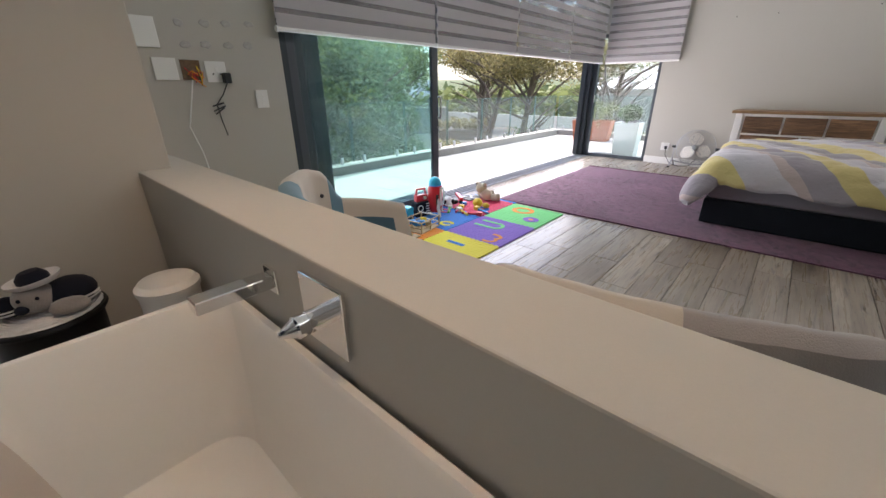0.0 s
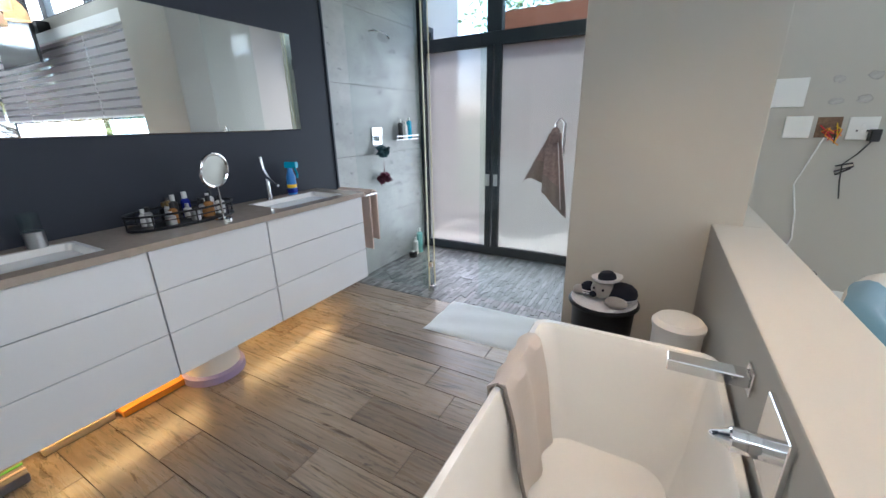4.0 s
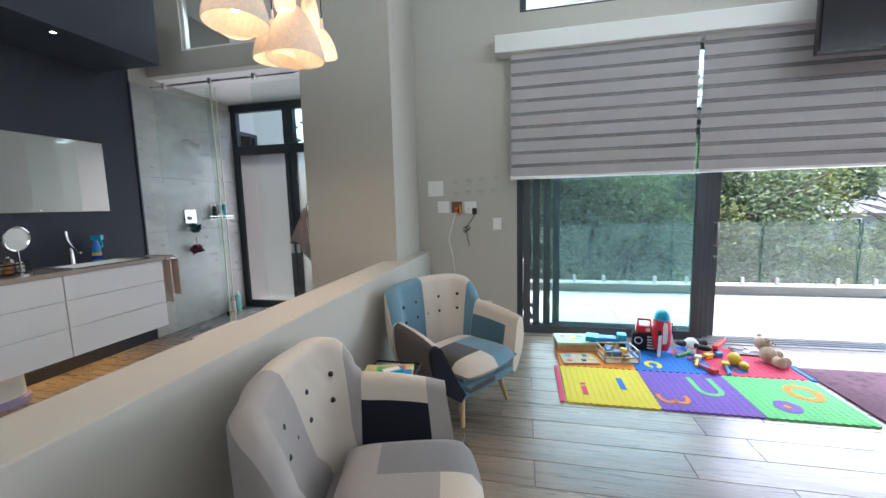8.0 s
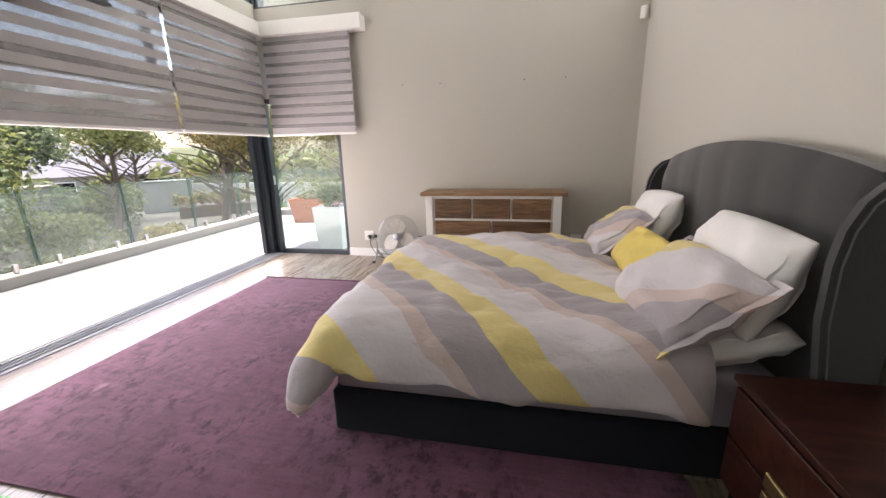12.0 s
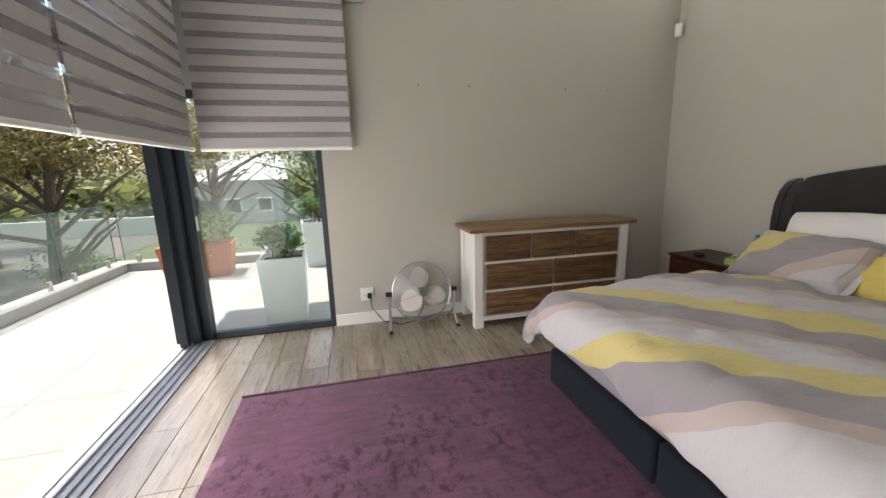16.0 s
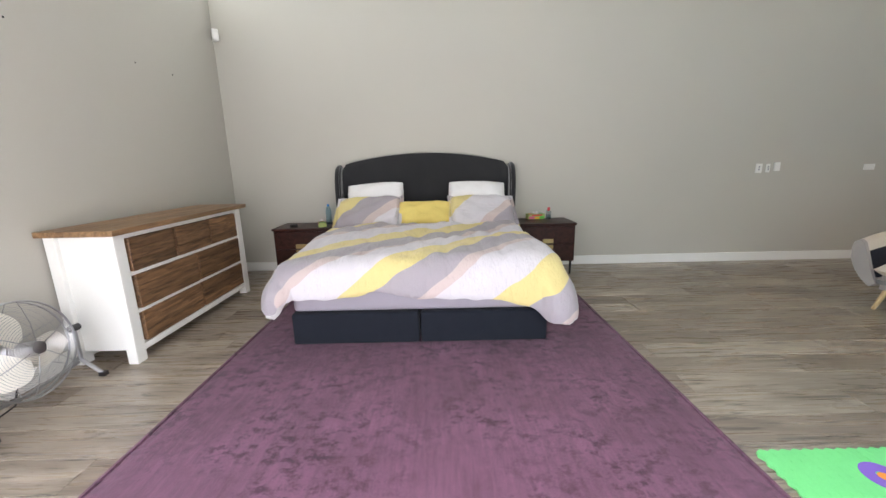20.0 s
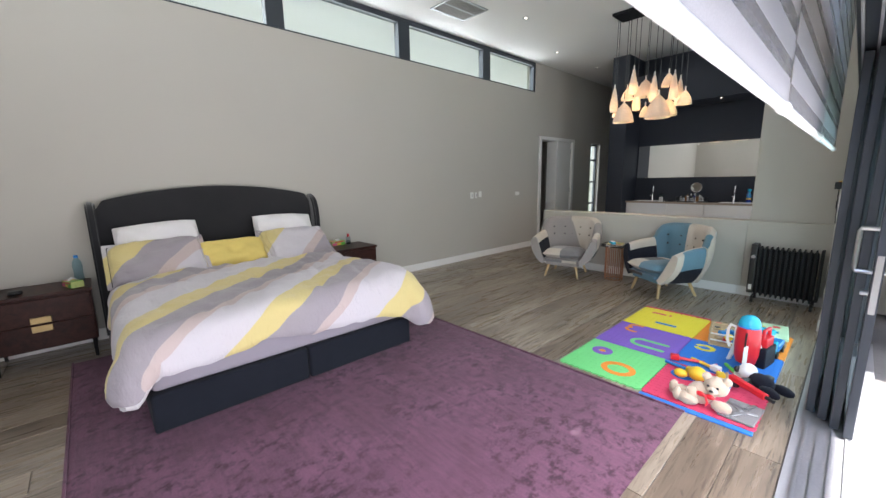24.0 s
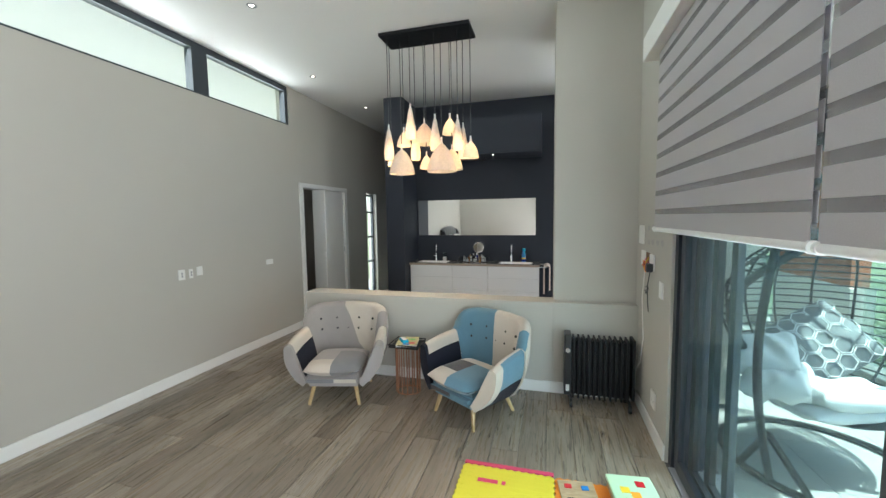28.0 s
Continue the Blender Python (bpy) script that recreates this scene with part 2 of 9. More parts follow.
def rug_cloth(name):
    m, nt, p = nodes_of(name)
    big = noise_of(nt, 2.6, 6, (1, 1.0, 1), rough=0.7)
    streak = noise_of(nt, 17, 8, (1, 0.7, 1), rough=0.75)
    fine = noise_of(nt, 260, 2)
    c = ramp_between(nt, big, (0.11, 0.04, 0.07), (0.165, 0.066, 0.112), 0.36, 0.66)
    brush = noise_of(nt, 26, 5, (0.18, 1.6, 1), rough=0.7)
    c = mix_col(nt, 0.5, c, ramp_between(nt, brush, (0.7, 0.68, 0.7), (1.25, 1.22, 1.25), 0.36, 0.62), "MULTIPLY")
    where = ramp_between(nt, noise_of(nt, 1.3, 3), (0, 0, 0), (1, 1, 1), 0.36, 0.54)
    marks = ramp_between(nt, streak, (1, 1, 1), (0, 0, 0), 0.4, 0.52)
    c = mix_col(nt, mix_col(nt, 1.0, where, marks, "MULTIPLY"), c, mix_col(nt, 1.0, c, (0.36, 0.28, 0.34), "MULTIPLY"))
    c = mix_col(nt, 0.4, c, ramp_between(nt, fine, (0.7, 0.7, 0.7), (1.2, 1.2, 1.2)), "MULTIPLY")
    worn = ramp_between(nt, noise_of(nt, 4.2, 2, (1, 0.6, 1), rough=0.4), (0, 0, 0), (1, 1, 1), 0.73, 0.8)
    c = mix_col(nt, worn, c, (0.36, 0.2, 0.26))
    nt.links.new(c, p.inputs["Base Color"])
    p.inputs["Roughness"].default_value, p.inputs["Sheen Weight"].default_value = 0.95, 0.1
    b = nt.nodes.new("ShaderNodeBump")
    b.inputs["Strength"].default_value, b.inputs["Distance"].default_value = 0.5, 0.006
    nt.links.new(fine, b.inputs["Height"])
    nt.links.new(b.outputs[0], p.inputs["Normal"])
    return m


def concrete_tile(name):
    m, nt, p = nodes_of(name)
    a = noise_of(nt, 1.7, 6, (1, 1, 1.5), rough=0.65)
    s = noise_of(nt, 7, 8, (1, 1, 2.5), rough=0.75)
    c = ramp_between(nt, a, (0.27, 0.27, 0.26), (0.46, 0.46, 0.44), 0.3, 0.7)
    c = mix_col(nt, ramp_between(nt, s, (0, 0, 0), (1, 1, 1), 0.58, 0.66), c, (0.13, 0.135, 0.14))
    nt.links.new(c, p.inputs["Base Color"])
    p.inputs["Roughness"].default_value = 0.38
    return m


def leafy(name, a, b):
    m, nt, p = nodes_of(name)
    g = nt.nodes.new("ShaderNodeNewGeometry")
    c = ramp_between(nt, g.outputs["Random Per Island"], a, b, 0, 1)
    nt.links.new(c, p.inputs["Base Color"])
    p.inputs["Roughness"].default_value = 0.6
    out = nt.nodes["Material Output"]
    tl = nt.nodes.new("ShaderNodeBsdfTranslucent")
    nt.links.new(c, tl.inputs[0])
    mx = nt.nodes.new("ShaderNodeMixShader")
    mx.inputs[0].default_value = 0.5
    nt.links.new(p.outputs[0], mx.inputs[1]); nt.links.new(tl.outputs[0], mx.inputs[2])
    nt.links.new(mx.outputs[0], out.inputs[0])
    return m


WALL = plain("wall_paint", (0.465, 0.443, 0.395), 0.9, var=0.03, scale=1.2, bump=0.06, bscale=260)
WALL_OUT = plain("outer_plaster", (0.66, 0.62, 0.56), 0.9, var=0.05, scale=1.0, bump=0.15, bscale=120)
CEIL = plain("ceiling_paint", (0.78, 0.77, 0.75), 0.9, var=0.02, scale=1.0)
NAVY = plain("navy_paint", (0.016, 0.02, 0.032), 0.65, var=0.08, scale=1.4, bump=0.05, bscale=240)
WHITE = plain("white_paint", (0.78, 0.77, 0.74), 0.45, var=0.03, scale=3)
GLOSSW = plain("white_lacquer", (0.74, 0.75, 0.77), 0.16, var=0.02, scale=2, coat=0.4)
CERAM = plain("white_ceramic", (0.8, 0.79, 0.76), 0.12, var=0.02, scale=2, coat=0.5)
ALU = plain("anthracite_aluminium", (0.036, 0.045, 0.055), 0.42, 0.2, var=0.1, scale=3, bump=0.04, bscale=300)
VENTGREY = plain("grey_vent_enamel", (0.16, 0.145, 0.13), 0.5, var=0.1)
# ALU again, its colour raised for the daylight that falls on the sliding leaves
ALU_DAYLIT = plain("anthracite_aluminium_daylit", (0.075, 0.085, 0.1), 0.42, 0.2, var=0.1, scale=3, bump=0.04, bscale=300)
SILLALU = plain("mill_aluminium", (0.42, 0.43, 0.45), 0.4, 0.3, var=0.12, scale=5)
ALU_IN = plain("grey_aluminium", (0.3, 0.31, 0.32), 0.35, 0.7, var=0.08, scale=5)
CHROME = plain("chrome", (0.82, 0.82, 0.83), 0.08, 1.0, var=0.02)
FANWIRE = plain("dull_chrome", (0.4, 0.4, 0.41), 0.32, 1.0, var=0.1)
STEEL = plain("brushed_steel", (0.6, 0.6, 0.6), 0.28, 1.0, var=0.06, scale=20, stretch=(1, 1, 12))
BLACK = plain("black_plastic", (0.012, 0.012, 0.013), 0.4, var=0.1)
BLACKM = plain("black_enamel", (0.007, 0.0075, 0.009), 0.45, 0.0, var=0.1, spec=0.3)
PLASTIC_W = plain("white_plastic", (0.75, 0.74, 0.71), 0.35, var=0.02)
def plank_look(name):
    """Wood-look porcelain: each plank its own tone, soft long grain, scattered dark knots and cracks."""
    m, nt, p = nodes_of(name)
    info = nt.nodes.new("ShaderNodeObjectInfo")
    tc = nt.nodes.new("ShaderNodeTexCoord")
    comb = nt.nodes.new("ShaderNodeCombineXYZ")
    for i in range(3):
        nt.links.new(info.outputs["Random"], comb.inputs[i])
    off = nt.nodes.new("ShaderNodeVectorMath")
    off.operation = "MULTIPLY_ADD"
    off.inputs[1].default_value = (37, 53, 71)
    nt.links.new(comb.outputs[0], off.inputs[0])
    nt.links.new(tc.outputs["Object"], off.inputs[2])

    def grain(scale, stretch, detail, rough, dist=0.0):
        mp = nt.nodes.new("ShaderNodeMapping")
        mp.inputs["Scale"].default_value = stretch
        nt.links.new(off.outputs[0], mp.inputs[0])
        n = nt.nodes.new("ShaderNodeTexNoise")
        n.inputs["Scale"].default_value, n.inputs["Detail"].default_value, n.inputs["Roughness"].default_value, n.inputs["Distortion"].default_value = scale, detail, rough, dist
        nt.links.new(mp.outputs[0], n.inputs[0])
        return n.outputs[0]
    tone = nt.nodes.new("ShaderNodeValToRGB")
    tone.color_ramp.elements[0].color, tone.color_ramp.elements[1].color = (0.19, 0.148, 0.11, 1), (0.335, 0.282, 0.22, 1)
    for pos, col in ((0.35, (0.245, 0.197, 0.148)), (0.7, (0.295, 0.244, 0.187))):
        tone.color_ramp.elements.new(pos).color = (*col, 1)
    nt.links.new(info.outputs["Random"], tone.inputs[0])
    fine = grain(3.0, (12, 0.6, 12), 7, 0.62, 0.5)
    c = mix_col(nt, 0.7, tone.outputs[0], ramp_between(nt, fine, (0.6, 0.57, 0.54), (1.3, 1.3, 1.3), 0.34, 0.66), "MULTIPLY")
    cloud = grain(1.6, (2.2, 0.7, 2.2), 4, 0.6)
    c = mix_col(nt, 0.6, c, ramp_between(nt, cloud, (0.62, 0.6, 0.58), (1.25, 1.25, 1.25), 0.36, 0.64), "MULTIPLY")
    knots = ramp_between(nt, grain(2.6, (4.5, 0.9, 4.5), 6, 0.7, 1.2), (0, 0, 0), (1, 1, 1), 0.61, 0.7)
    c = mix_col(nt, knots, c, (0.036, 0.026, 0.02))
    cracks = ramp_between(nt, grain(5.0, (8, 0.5, 8), 8, 0.72, 0.8), (0, 0, 0), (0.85, 0.85, 0.85), 0.535, 0.62)
    c = mix_col(nt, cracks, c, (0.065, 0.048, 0.036))
    nt.links.new(c, p.inputs["Base Color"])
    nt.links.new(ramp_between(nt, fine, (0.34, 0.34, 0.34), (0.24, 0.24, 0.24)), p.inputs["Roughness"])
    p.inputs["Specular IOR Level"].default_value = 0.75
    b = nt.nodes.new("ShaderNodeBump")
    b.inputs["Strength"].default_value, b.inputs["Distance"].default_value = 0.12, 0.002
    nt.links.new(fine, b.inputs["Height"])
    nt.links.new(b.outputs[0], p.inputs["Normal"])
    return m


FLOORW = plank_look("floor_plank")
GROUT = plain("floor_grout", (0.12, 0.11, 0.1), 0.9, var=0.1, scale=8)
DARKWOOD = wood("mahogany", (0.02, 0.0065, 0.005), (0.055, 0.018, 0.013), 2.0, (2, 10, 10), 0.36, 0.05, 0.1)
DARKWOOD.node_tree.nodes["Principled BSDF"].inputs["Specular IOR Level"].default_value = 0.18
RAWWOOD = wood("rustic_wood", (0.06, 0.028, 0.013), (0.3, 0.165, 0.08), 3.2, (1.3, 14, 14), 0.55, 0.35, 0.3)
TOPWOOD = wood("oiled_wood_top", (0.13, 0.07, 0.03), (0.34, 0.2, 0.1), 3.0, (1.2, 12, 12), 0.45, 0.2, 0.15)
LEGWOOD = wood("beech_wood", (0.45, 0.3, 0.14), (0.6, 0.43, 0.22), 4.0, (10, 10, 1.5), 0.4, 0.05, 0.1)
TOYWOOD = wood("toy_wood", (0.42, 0.29, 0.16), (0.6, 0.45, 0.28), 6.0, (2, 10, 10), 0.5, 0.05, 0.1)
STONE = plain("beige_quartz", (0.36, 0.3, 0.25), 0.2, var=0.14, scale=30, bscale=160, coat=0.3)
CONC = concrete_tile("concrete_look_tile")
TERR = plain("terrace_tile", (0.255, 0.249, 0.24), 0.7, var=0.16, scale=3.0, bump=0.1, bscale=60)
KERB = plain("kerb_plaster", (0.3, 0.288, 0.268), 0.85, var=0.1, scale=3, bump=0.2, bscale=60)
RUG = rug_cloth("purple_viscose")
VELVET = plain("charcoal_velvet", (0.018, 0.018, 0.02), 0.95, var=0.22, scale=5, bump=0.2, bscale=220, sheen=0.6, spec=0.2)
DIVAN = plain("charcoal_divan_cloth", (0.011, 0.013, 0.019), 0.95, var=0.15, scale=12, bump=0.3, bscale=320, sheen=0.05, spec=0.2)
MATTR = plain("grey_lilac_cotton", (0.3, 0.27, 0.31), 0.9, var=0.06, scale=5, bump=0.2, bscale=220)
LINEN = plain("white_linen", (0.72, 0.7, 0.7), 0.9, var=0.04, scale=7, bump=0.25, bscale=40)
DUVET = duvet_cloth("striped_cotton")
PILLOW_A = duvet_cloth("striped_pillow_cotton", 0.64, -1.25, -1.0, "Object")
PILLOW_B = duvet_cloth("striped_pillow_cotton_pale", 0.22, 1.1, -1.0, "Object")
YELLOW = plain("yellow_cotton", (0.7, 0.55, 0.16), 0.9, var=0.06, scale=6, bump=0.3, bscale=40)
BLIND = cloth_through("blind_cloth", (0.5, 0.475, 0.48), 0.13)
SHEER = cloth_through("blind_sheer", (0.44, 0.42, 0.42), 0.3, 0.58)
GLASS = glass("clear_glass", (0.93, 0.97, 0.96))
# a little scatter in the next two clear glasses stands in for hazy reflections
GREENGLASS = glass("tinted_glass", (0.87, 0.975, 0.965), haze=0.018)
RAILGLASS = glass("balustrade_glass", (0.84, 0.9, 0.89), haze=0.05)
def frosted(name, col):
    """Etched glass: part of the light scatters wide, part goes through softly blurred."""
    m = cloth_through(name, col, 0.95)
    nt = m.node_tree
    out = nt.nodes["Material Output"]
    old = out.inputs[0].links[0].from_socket
    rf = nt.nodes.new("ShaderNodeBsdfRefraction")
    rf.inputs["Roughness"].default_value, rf.inputs["IOR"].default_value = 0.36, 1.1
    rf.inputs["Color"].default_value = (*col, 1)
    mx = nt.nodes.new("ShaderNodeMixShader")
    mx.inputs[0].default_value = 0.7
    nt.links.new(old, mx.inputs[1])
    nt.links.new(rf.outputs[0], mx.inputs[2])
    nt.links.new(mx.outputs[0], out.inputs[0])
    return m


FROST = frosted("frosted_glass", (0.55, 0.535, 0.52))
MIRROR = plain("mirror_silver", (0.92, 0.94, 0.93), 0.0, 1.0, var=0.0)
SCREEN = plain("tv_screen", (0.006, 0.007, 0.01), 0.16, var=0.05, spec=0.35)
PORCELAIN = cloth_through("porcelain_shade", (0.86, 0.79, 0.7), 0.45, 0.0, 60)
BULB = glow("warm_bulb", (1.0, 0.66, 0.36), 8.0)
SPOT = glow("downlight_lens", (1.0, 0.9, 0.75), 1.6)
BRASS = plain("aged_brass", (0.35, 0.25, 0.12), 0.35, 0.9, var=0.15, scale=20)
COPPER = plain("copper_wire", (0.32, 0.15, 0.08), 0.4, 0.7, var=0.15, scale=20)
TERRA = plain("terracotta", (0.42, 0.15, 0.08), 0.85, var=0.15, scale=6, bump=0.2)
POTW = plain("white_fibre_clay", (0.62, 0.64, 0.63), 0.8, var=0.05, scale=4, bump=0.1)
SOIL = plain("potting_soil", (0.035, 0.024, 0.016), 0.95, var=0.3, scale=20, bump=0.4)
BARK = plain("bark", (0.1, 0.075, 0.055), 0.9, var=0.3, scale=10, bump=0.5, bscale=40)
LEAF_A = leafy("leaf_green", (0.06, 0.085, 0.025), (0.21, 0.23, 0.09))
LEAF_B = leafy("leaf_olive", (0.09, 0.08, 0.035), (0.34, 0.29, 0.12))
LEAF_C = leafy("leaf_bright", (0.05, 0.1, 0.03), (0.13, 0.21, 0.07))
LEAF_D = leafy("leaf_dark", (0.06, 0.09, 0.05), (0.19, 0.24, 0.14))
GRASS = plain("lawn", (0.06, 0.075, 0.028), 0.95, var=0.4, scale=3, bump=0.4, bscale=40)
ASPH = plain("paving", (0.085, 0.078, 0.068), 0.9, var=0.15, scale=2, bump=0.2)
EDGEGLASS = plain("glass_edge_green", (0.12, 0.2, 0.18), 0.15, var=0.1)
WICKER = plain("black_wicker", (0.02, 0.02, 0.022), 0.5, var=0.2, scale=60)


def tint(name, col, rough=0.8, **k):
    return plain(name, col, rough, **k)


CL_GREY = tint("wool_grey", (0.29, 0.262, 0.25), 0.95, bump=0.3, bscale=300, sheen=0.2, var=0.08)
CL_DGREY = tint("wool_dark_grey", (0.17, 0.165, 0.17), 0.95, bump=0.3, bscale=300, sheen=0.2, var=0.08)
CL_CREAM = tint("wool_cream", (0.5, 0.44, 0.37), 0.95, bump=0.3, bscale=300, sheen=0.2, var=0.06)
CL_NAVY = tint("wool_navy", (0.011, 0.012, 0.02), 0.95, bump=0.3, bscale=300, sheen=0.05, spec=0.2, var=0.1)
CL_BLUE = tint("wool_sky_blue", (0.1, 0.195, 0.255), 0.95, bump=0.3, bscale=300, sheen=0.2, var=0.08)
CL_BROWN = tint("wool_brown", (0.045, 0.035, 0.033), 0.95, bump=0.3, bscale=300, sheen=0.2, var=0.1)
CL_TEAL = tint("wool_petrol", (0.05, 0.11, 0.15), 0.95, bump=0.3, bscale=300, sheen=0.2, var=0.1)
FOAM = {k: tint("foam_" + k, c, 0.8, bump=0.3, bscale=140, var=0.06) for k, c in dict(
    yellow=(0.72, 0.6, 0.04), purple=(0.2, 0.1, 0.46), green=(0.16, 0.6, 0.2), orange=(0.8, 0.26, 0.03),
    blue=(0.02, 0.16, 0.55), red=(0.62, 0.05, 0.12)).items()}
RED = tint("red_plastic", (0.6, 0.02, 0.03), 0.3, var=0.04)
BLUEP = tint("blue_plastic", (0.02, 0.2, 0.55), 0.3, var=0.04)
CYANP = tint("cyan_plastic", (0.02, 0.36, 0.55), 0.2, var=0.04)
YELP = tint("yellow_plastic", (0.75, 0.5, 0.03), 0.35, var=0.04)
GRNP = tint("green_plastic", (0.1, 0.45, 0.06), 0.35, var=0.04)
PINKP = tint("pink_card", (0.6, 0.12, 0.25), 0.5, var=0.04)
ORGP = tint("orange_card", (0.8, 0.3, 0.02), 0.5, var=0.05)
PLUSH = tint("beige_plush", (0.45, 0.36, 0.27), 1.0, bump=0.6, bscale=120, var=0.1, sheen=0.4)
PLUSHG = tint("grey_plush", (0.3, 0.27, 0.25), 1.0, bump=0.6, bscale=120, var=0.1, sheen=0.4)
TOWEL = tint("beige_towel", (0.62, 0.5, 0.43), 1.0, bump=0.6, bscale=200, var=0.06)
TOWELG = tint("stone_towel", (0.56, 0.5, 0.45), 1.0, bump=0.2, bscale=200, var=0.05)
GOWN = tint("mauve_carved_towelling", (0.3, 0.235, 0.225), 1.0, bump=1.0, bscale=55, var=0.35, scale=45)
GOWNB = tint("grey_woven_towel", (0.25, 0.22, 0.205), 1.0, bump=0.5, bscale=220, var=0.15, scale=60)
BATHMAT = tint("pale_blue_towelling", (0.64, 0.69, 0.72), 1.0, bump=0.8, bscale=160, var=0.06)
PURPLE = tint("lilac_plastic", (0.35, 0.3, 0.5), 0.35, var=0.04)

# ---- mesh helpers ----
def finish(name, bm, mats, smooth=False):
    me = bpy.data.meshes.new(name)
    bm.normal_update()
    bm.to_mesh(me)
    bm.free()
    for m in (mats if isinstance(mats, (list, tuple)) else [mats]):
        me.materials.append(m)
    if smooth:
        me.polygons.foreach_set("use_smooth", [True] * len(me.polygons))
        me.set_sharp_from_angle(angle=radians(38))
    return me


def part(name, bm, mats, parent=None, label="", smooth=False, at=None):
    ob = new(name, finish(name, bm, mats, smooth))
    if parent is not None:
        ob.parent = parent
    if at is not None:
        ob.matrix_basis = at
    if label:
        ob["label"] = label
    return ob


def thing(name, label, category, m=None, group=""):
    ob = new(name)
    ob.empty_display_size = 0.1
    if m is not None:
        ob.matrix_basis = m
    return tagged(ob, label, category, group)


def add_box(bm, x0, x1, y0, y1, z0, z1, m=None, mat=0):
    c = [(x0, y0, z0), (x1, y0, z0), (x1, y1, z0), (x0, y1, z0), (x0, y0, z1), (x1, y0, z1), (x1, y1, z1), (x0, y1, z1)]
    v = [bm.verts.new(m @ Vector(p) if m else p) for p in c]
    fs = []
    for q in ((3, 2, 1, 0), (4, 5, 6, 7), (0, 1, 5, 4), (1, 2, 6, 5), (2, 3, 7, 6), (3, 0, 4, 7)):
        f = bm.faces.new([v[i] for i in q])
        f.material_index = mat
        fs.append(f)
    return fs


def boxes(*bs, bev=0.0, seg=2):
    bm = bmesh.new()
    for b in bs:
        add_box(bm, *b)
    if bev:
        bmesh.ops.bevel(bm, geom=bm.edges[:], offset=bev, segments=seg, profile=0.6, affect="EDGES")
    return bm


def lathe(profile, seg=20, bm=None, m=None, mat=0):
    """Profile of (radius, height), turned about z."""
    bm = bm or bmesh.new()
    rings = []
    for r, z in profile:
        if r < 1e-5:
            p = Vector((0, 0, z))
            rings.append([bm.verts.new(m @ p if m else p)])
        else:
            ring = []
            for i in range(seg):
                a = 2 * math.pi * i / seg
                p = Vector((r * math.cos(a), r * math.sin(a), z))
                ring.append(bm.verts.new(m @ p if m else p))
            rings.append(ring)
    for a, b in zip(rings, rings[1:]):
        for i in range(seg):
            j = (i + 1) % seg
            q = [a[i % len(a)], a[j % len(a)], b[j % len(b)], b[i % len(b)]]
            q = list(dict.fromkeys(q))
            if len(q) > 2:
                f = bm.faces.new(q)
                f.material_index = mat
    return bm


def tube(pts, r, seg=8, bm=None, closed=False, mat=0, cap=True):
    """A round rod along points."""
    bm = bm or bmesh.new()
    pts = [Vector(p) for p in pts]
    n = len(pts)
    rad = r if isinstance(r, (list, tuple)) else [r] * n
    rings = []
    up = None
    for i, p in enumerate(pts):
        a = pts[i - 1] if (i > 0 or closed) else p
        b = pts[(i + 1) % n] if (i < n - 1 or closed) else p
        d = (b - a).normalized()
        if up is None:
            up = Vector((0, 0, 1)) if abs(d.z) < 0.9 else Vector((1, 0, 0))
        s = d.cross(up).normalized()
        up = s.cross(d).normalized()
        rings.append([bm.verts.new(p + rad[i] * (math.cos(2 * math.pi * k / seg) * s + math.sin(2 * math.pi * k / seg) * up)) for k in range(seg)])
    pairs = list(zip(rings, rings[1:])) + ([(rings[-1], rings[0])] if closed else [])
    for a, b in pairs:
        for k in range(seg):
            f = bm.faces.new([a[k], a[(k + 1) % seg], b[(k + 1) % seg], b[k]])
            f.material_index = mat
    if cap and not closed:
        for ring in (rings[0][::-1], rings[-1]):
            f = bm.faces.new(ring)
            f.material_index = mat
    return bm


def grid(nu, nv, fn, bm=None, mat_of=None, wrap_u=False):
    """A sheet of nu x nv cells; fn(u, v) gives its points."""
    bm = bm or bmesh.new()
    vs = [[bm.verts.new(fn(i / nu, j / nv)) for j in range(nv + 1)] for i in range(nu if wrap_u else nu + 1)]
    for i in range(nu):
        for j in range(nv):
            k = (i + 1) % len(vs)
            f = bm.faces.new([vs[i][j], vs[k][j], vs[k][j + 1], vs[i][j + 1]])
            if mat_of:
                f.material_index = mat_of((i + 0.5) / nu, (j + 0.5) / nv)
    return bm


def ball(bm, c, r, m=None, seg=12, mat=0):
    """A ball or egg with radii r about c."""
    r = r if isinstance(r, tuple) else (r, r, r)
    t = (m or Matrix()) @ Matrix.Translation(c) @ Matrix.Diagonal((*r, 1))
    prof = [(math.sin(math.pi * i / 8), -math.cos(math.pi * i / 8)) for i in range(9)]
    prof[0], prof[-1] = (0, -1), (0, 1)
    return lathe(prof, seg, bm, t, mat)


def thicken(bm, t):
    """Gives a sheet its thickness, inwards from the side that its faces show."""
    bm.normal_update()
    bmesh.ops.solidify(bm, geom=bm.faces[:], thickness=t)


def structure(name, label, bm, mats, category):
    return tagged(part(name, bm, mats), label, category, kind="structure")


# ---- plan, in metres ----
XH, XS, YD, ZC = 0.63, -3.97, 5.76, 3.72      # headboard wall, sliding-door wall, dresser wall, ceiling
SILL, HEAD = 3.15, 2.1                          # clerestory sill, door head
HALF_Z, HALF_Y0, HALF_Y1 = 0.894, -1.475, -1.225

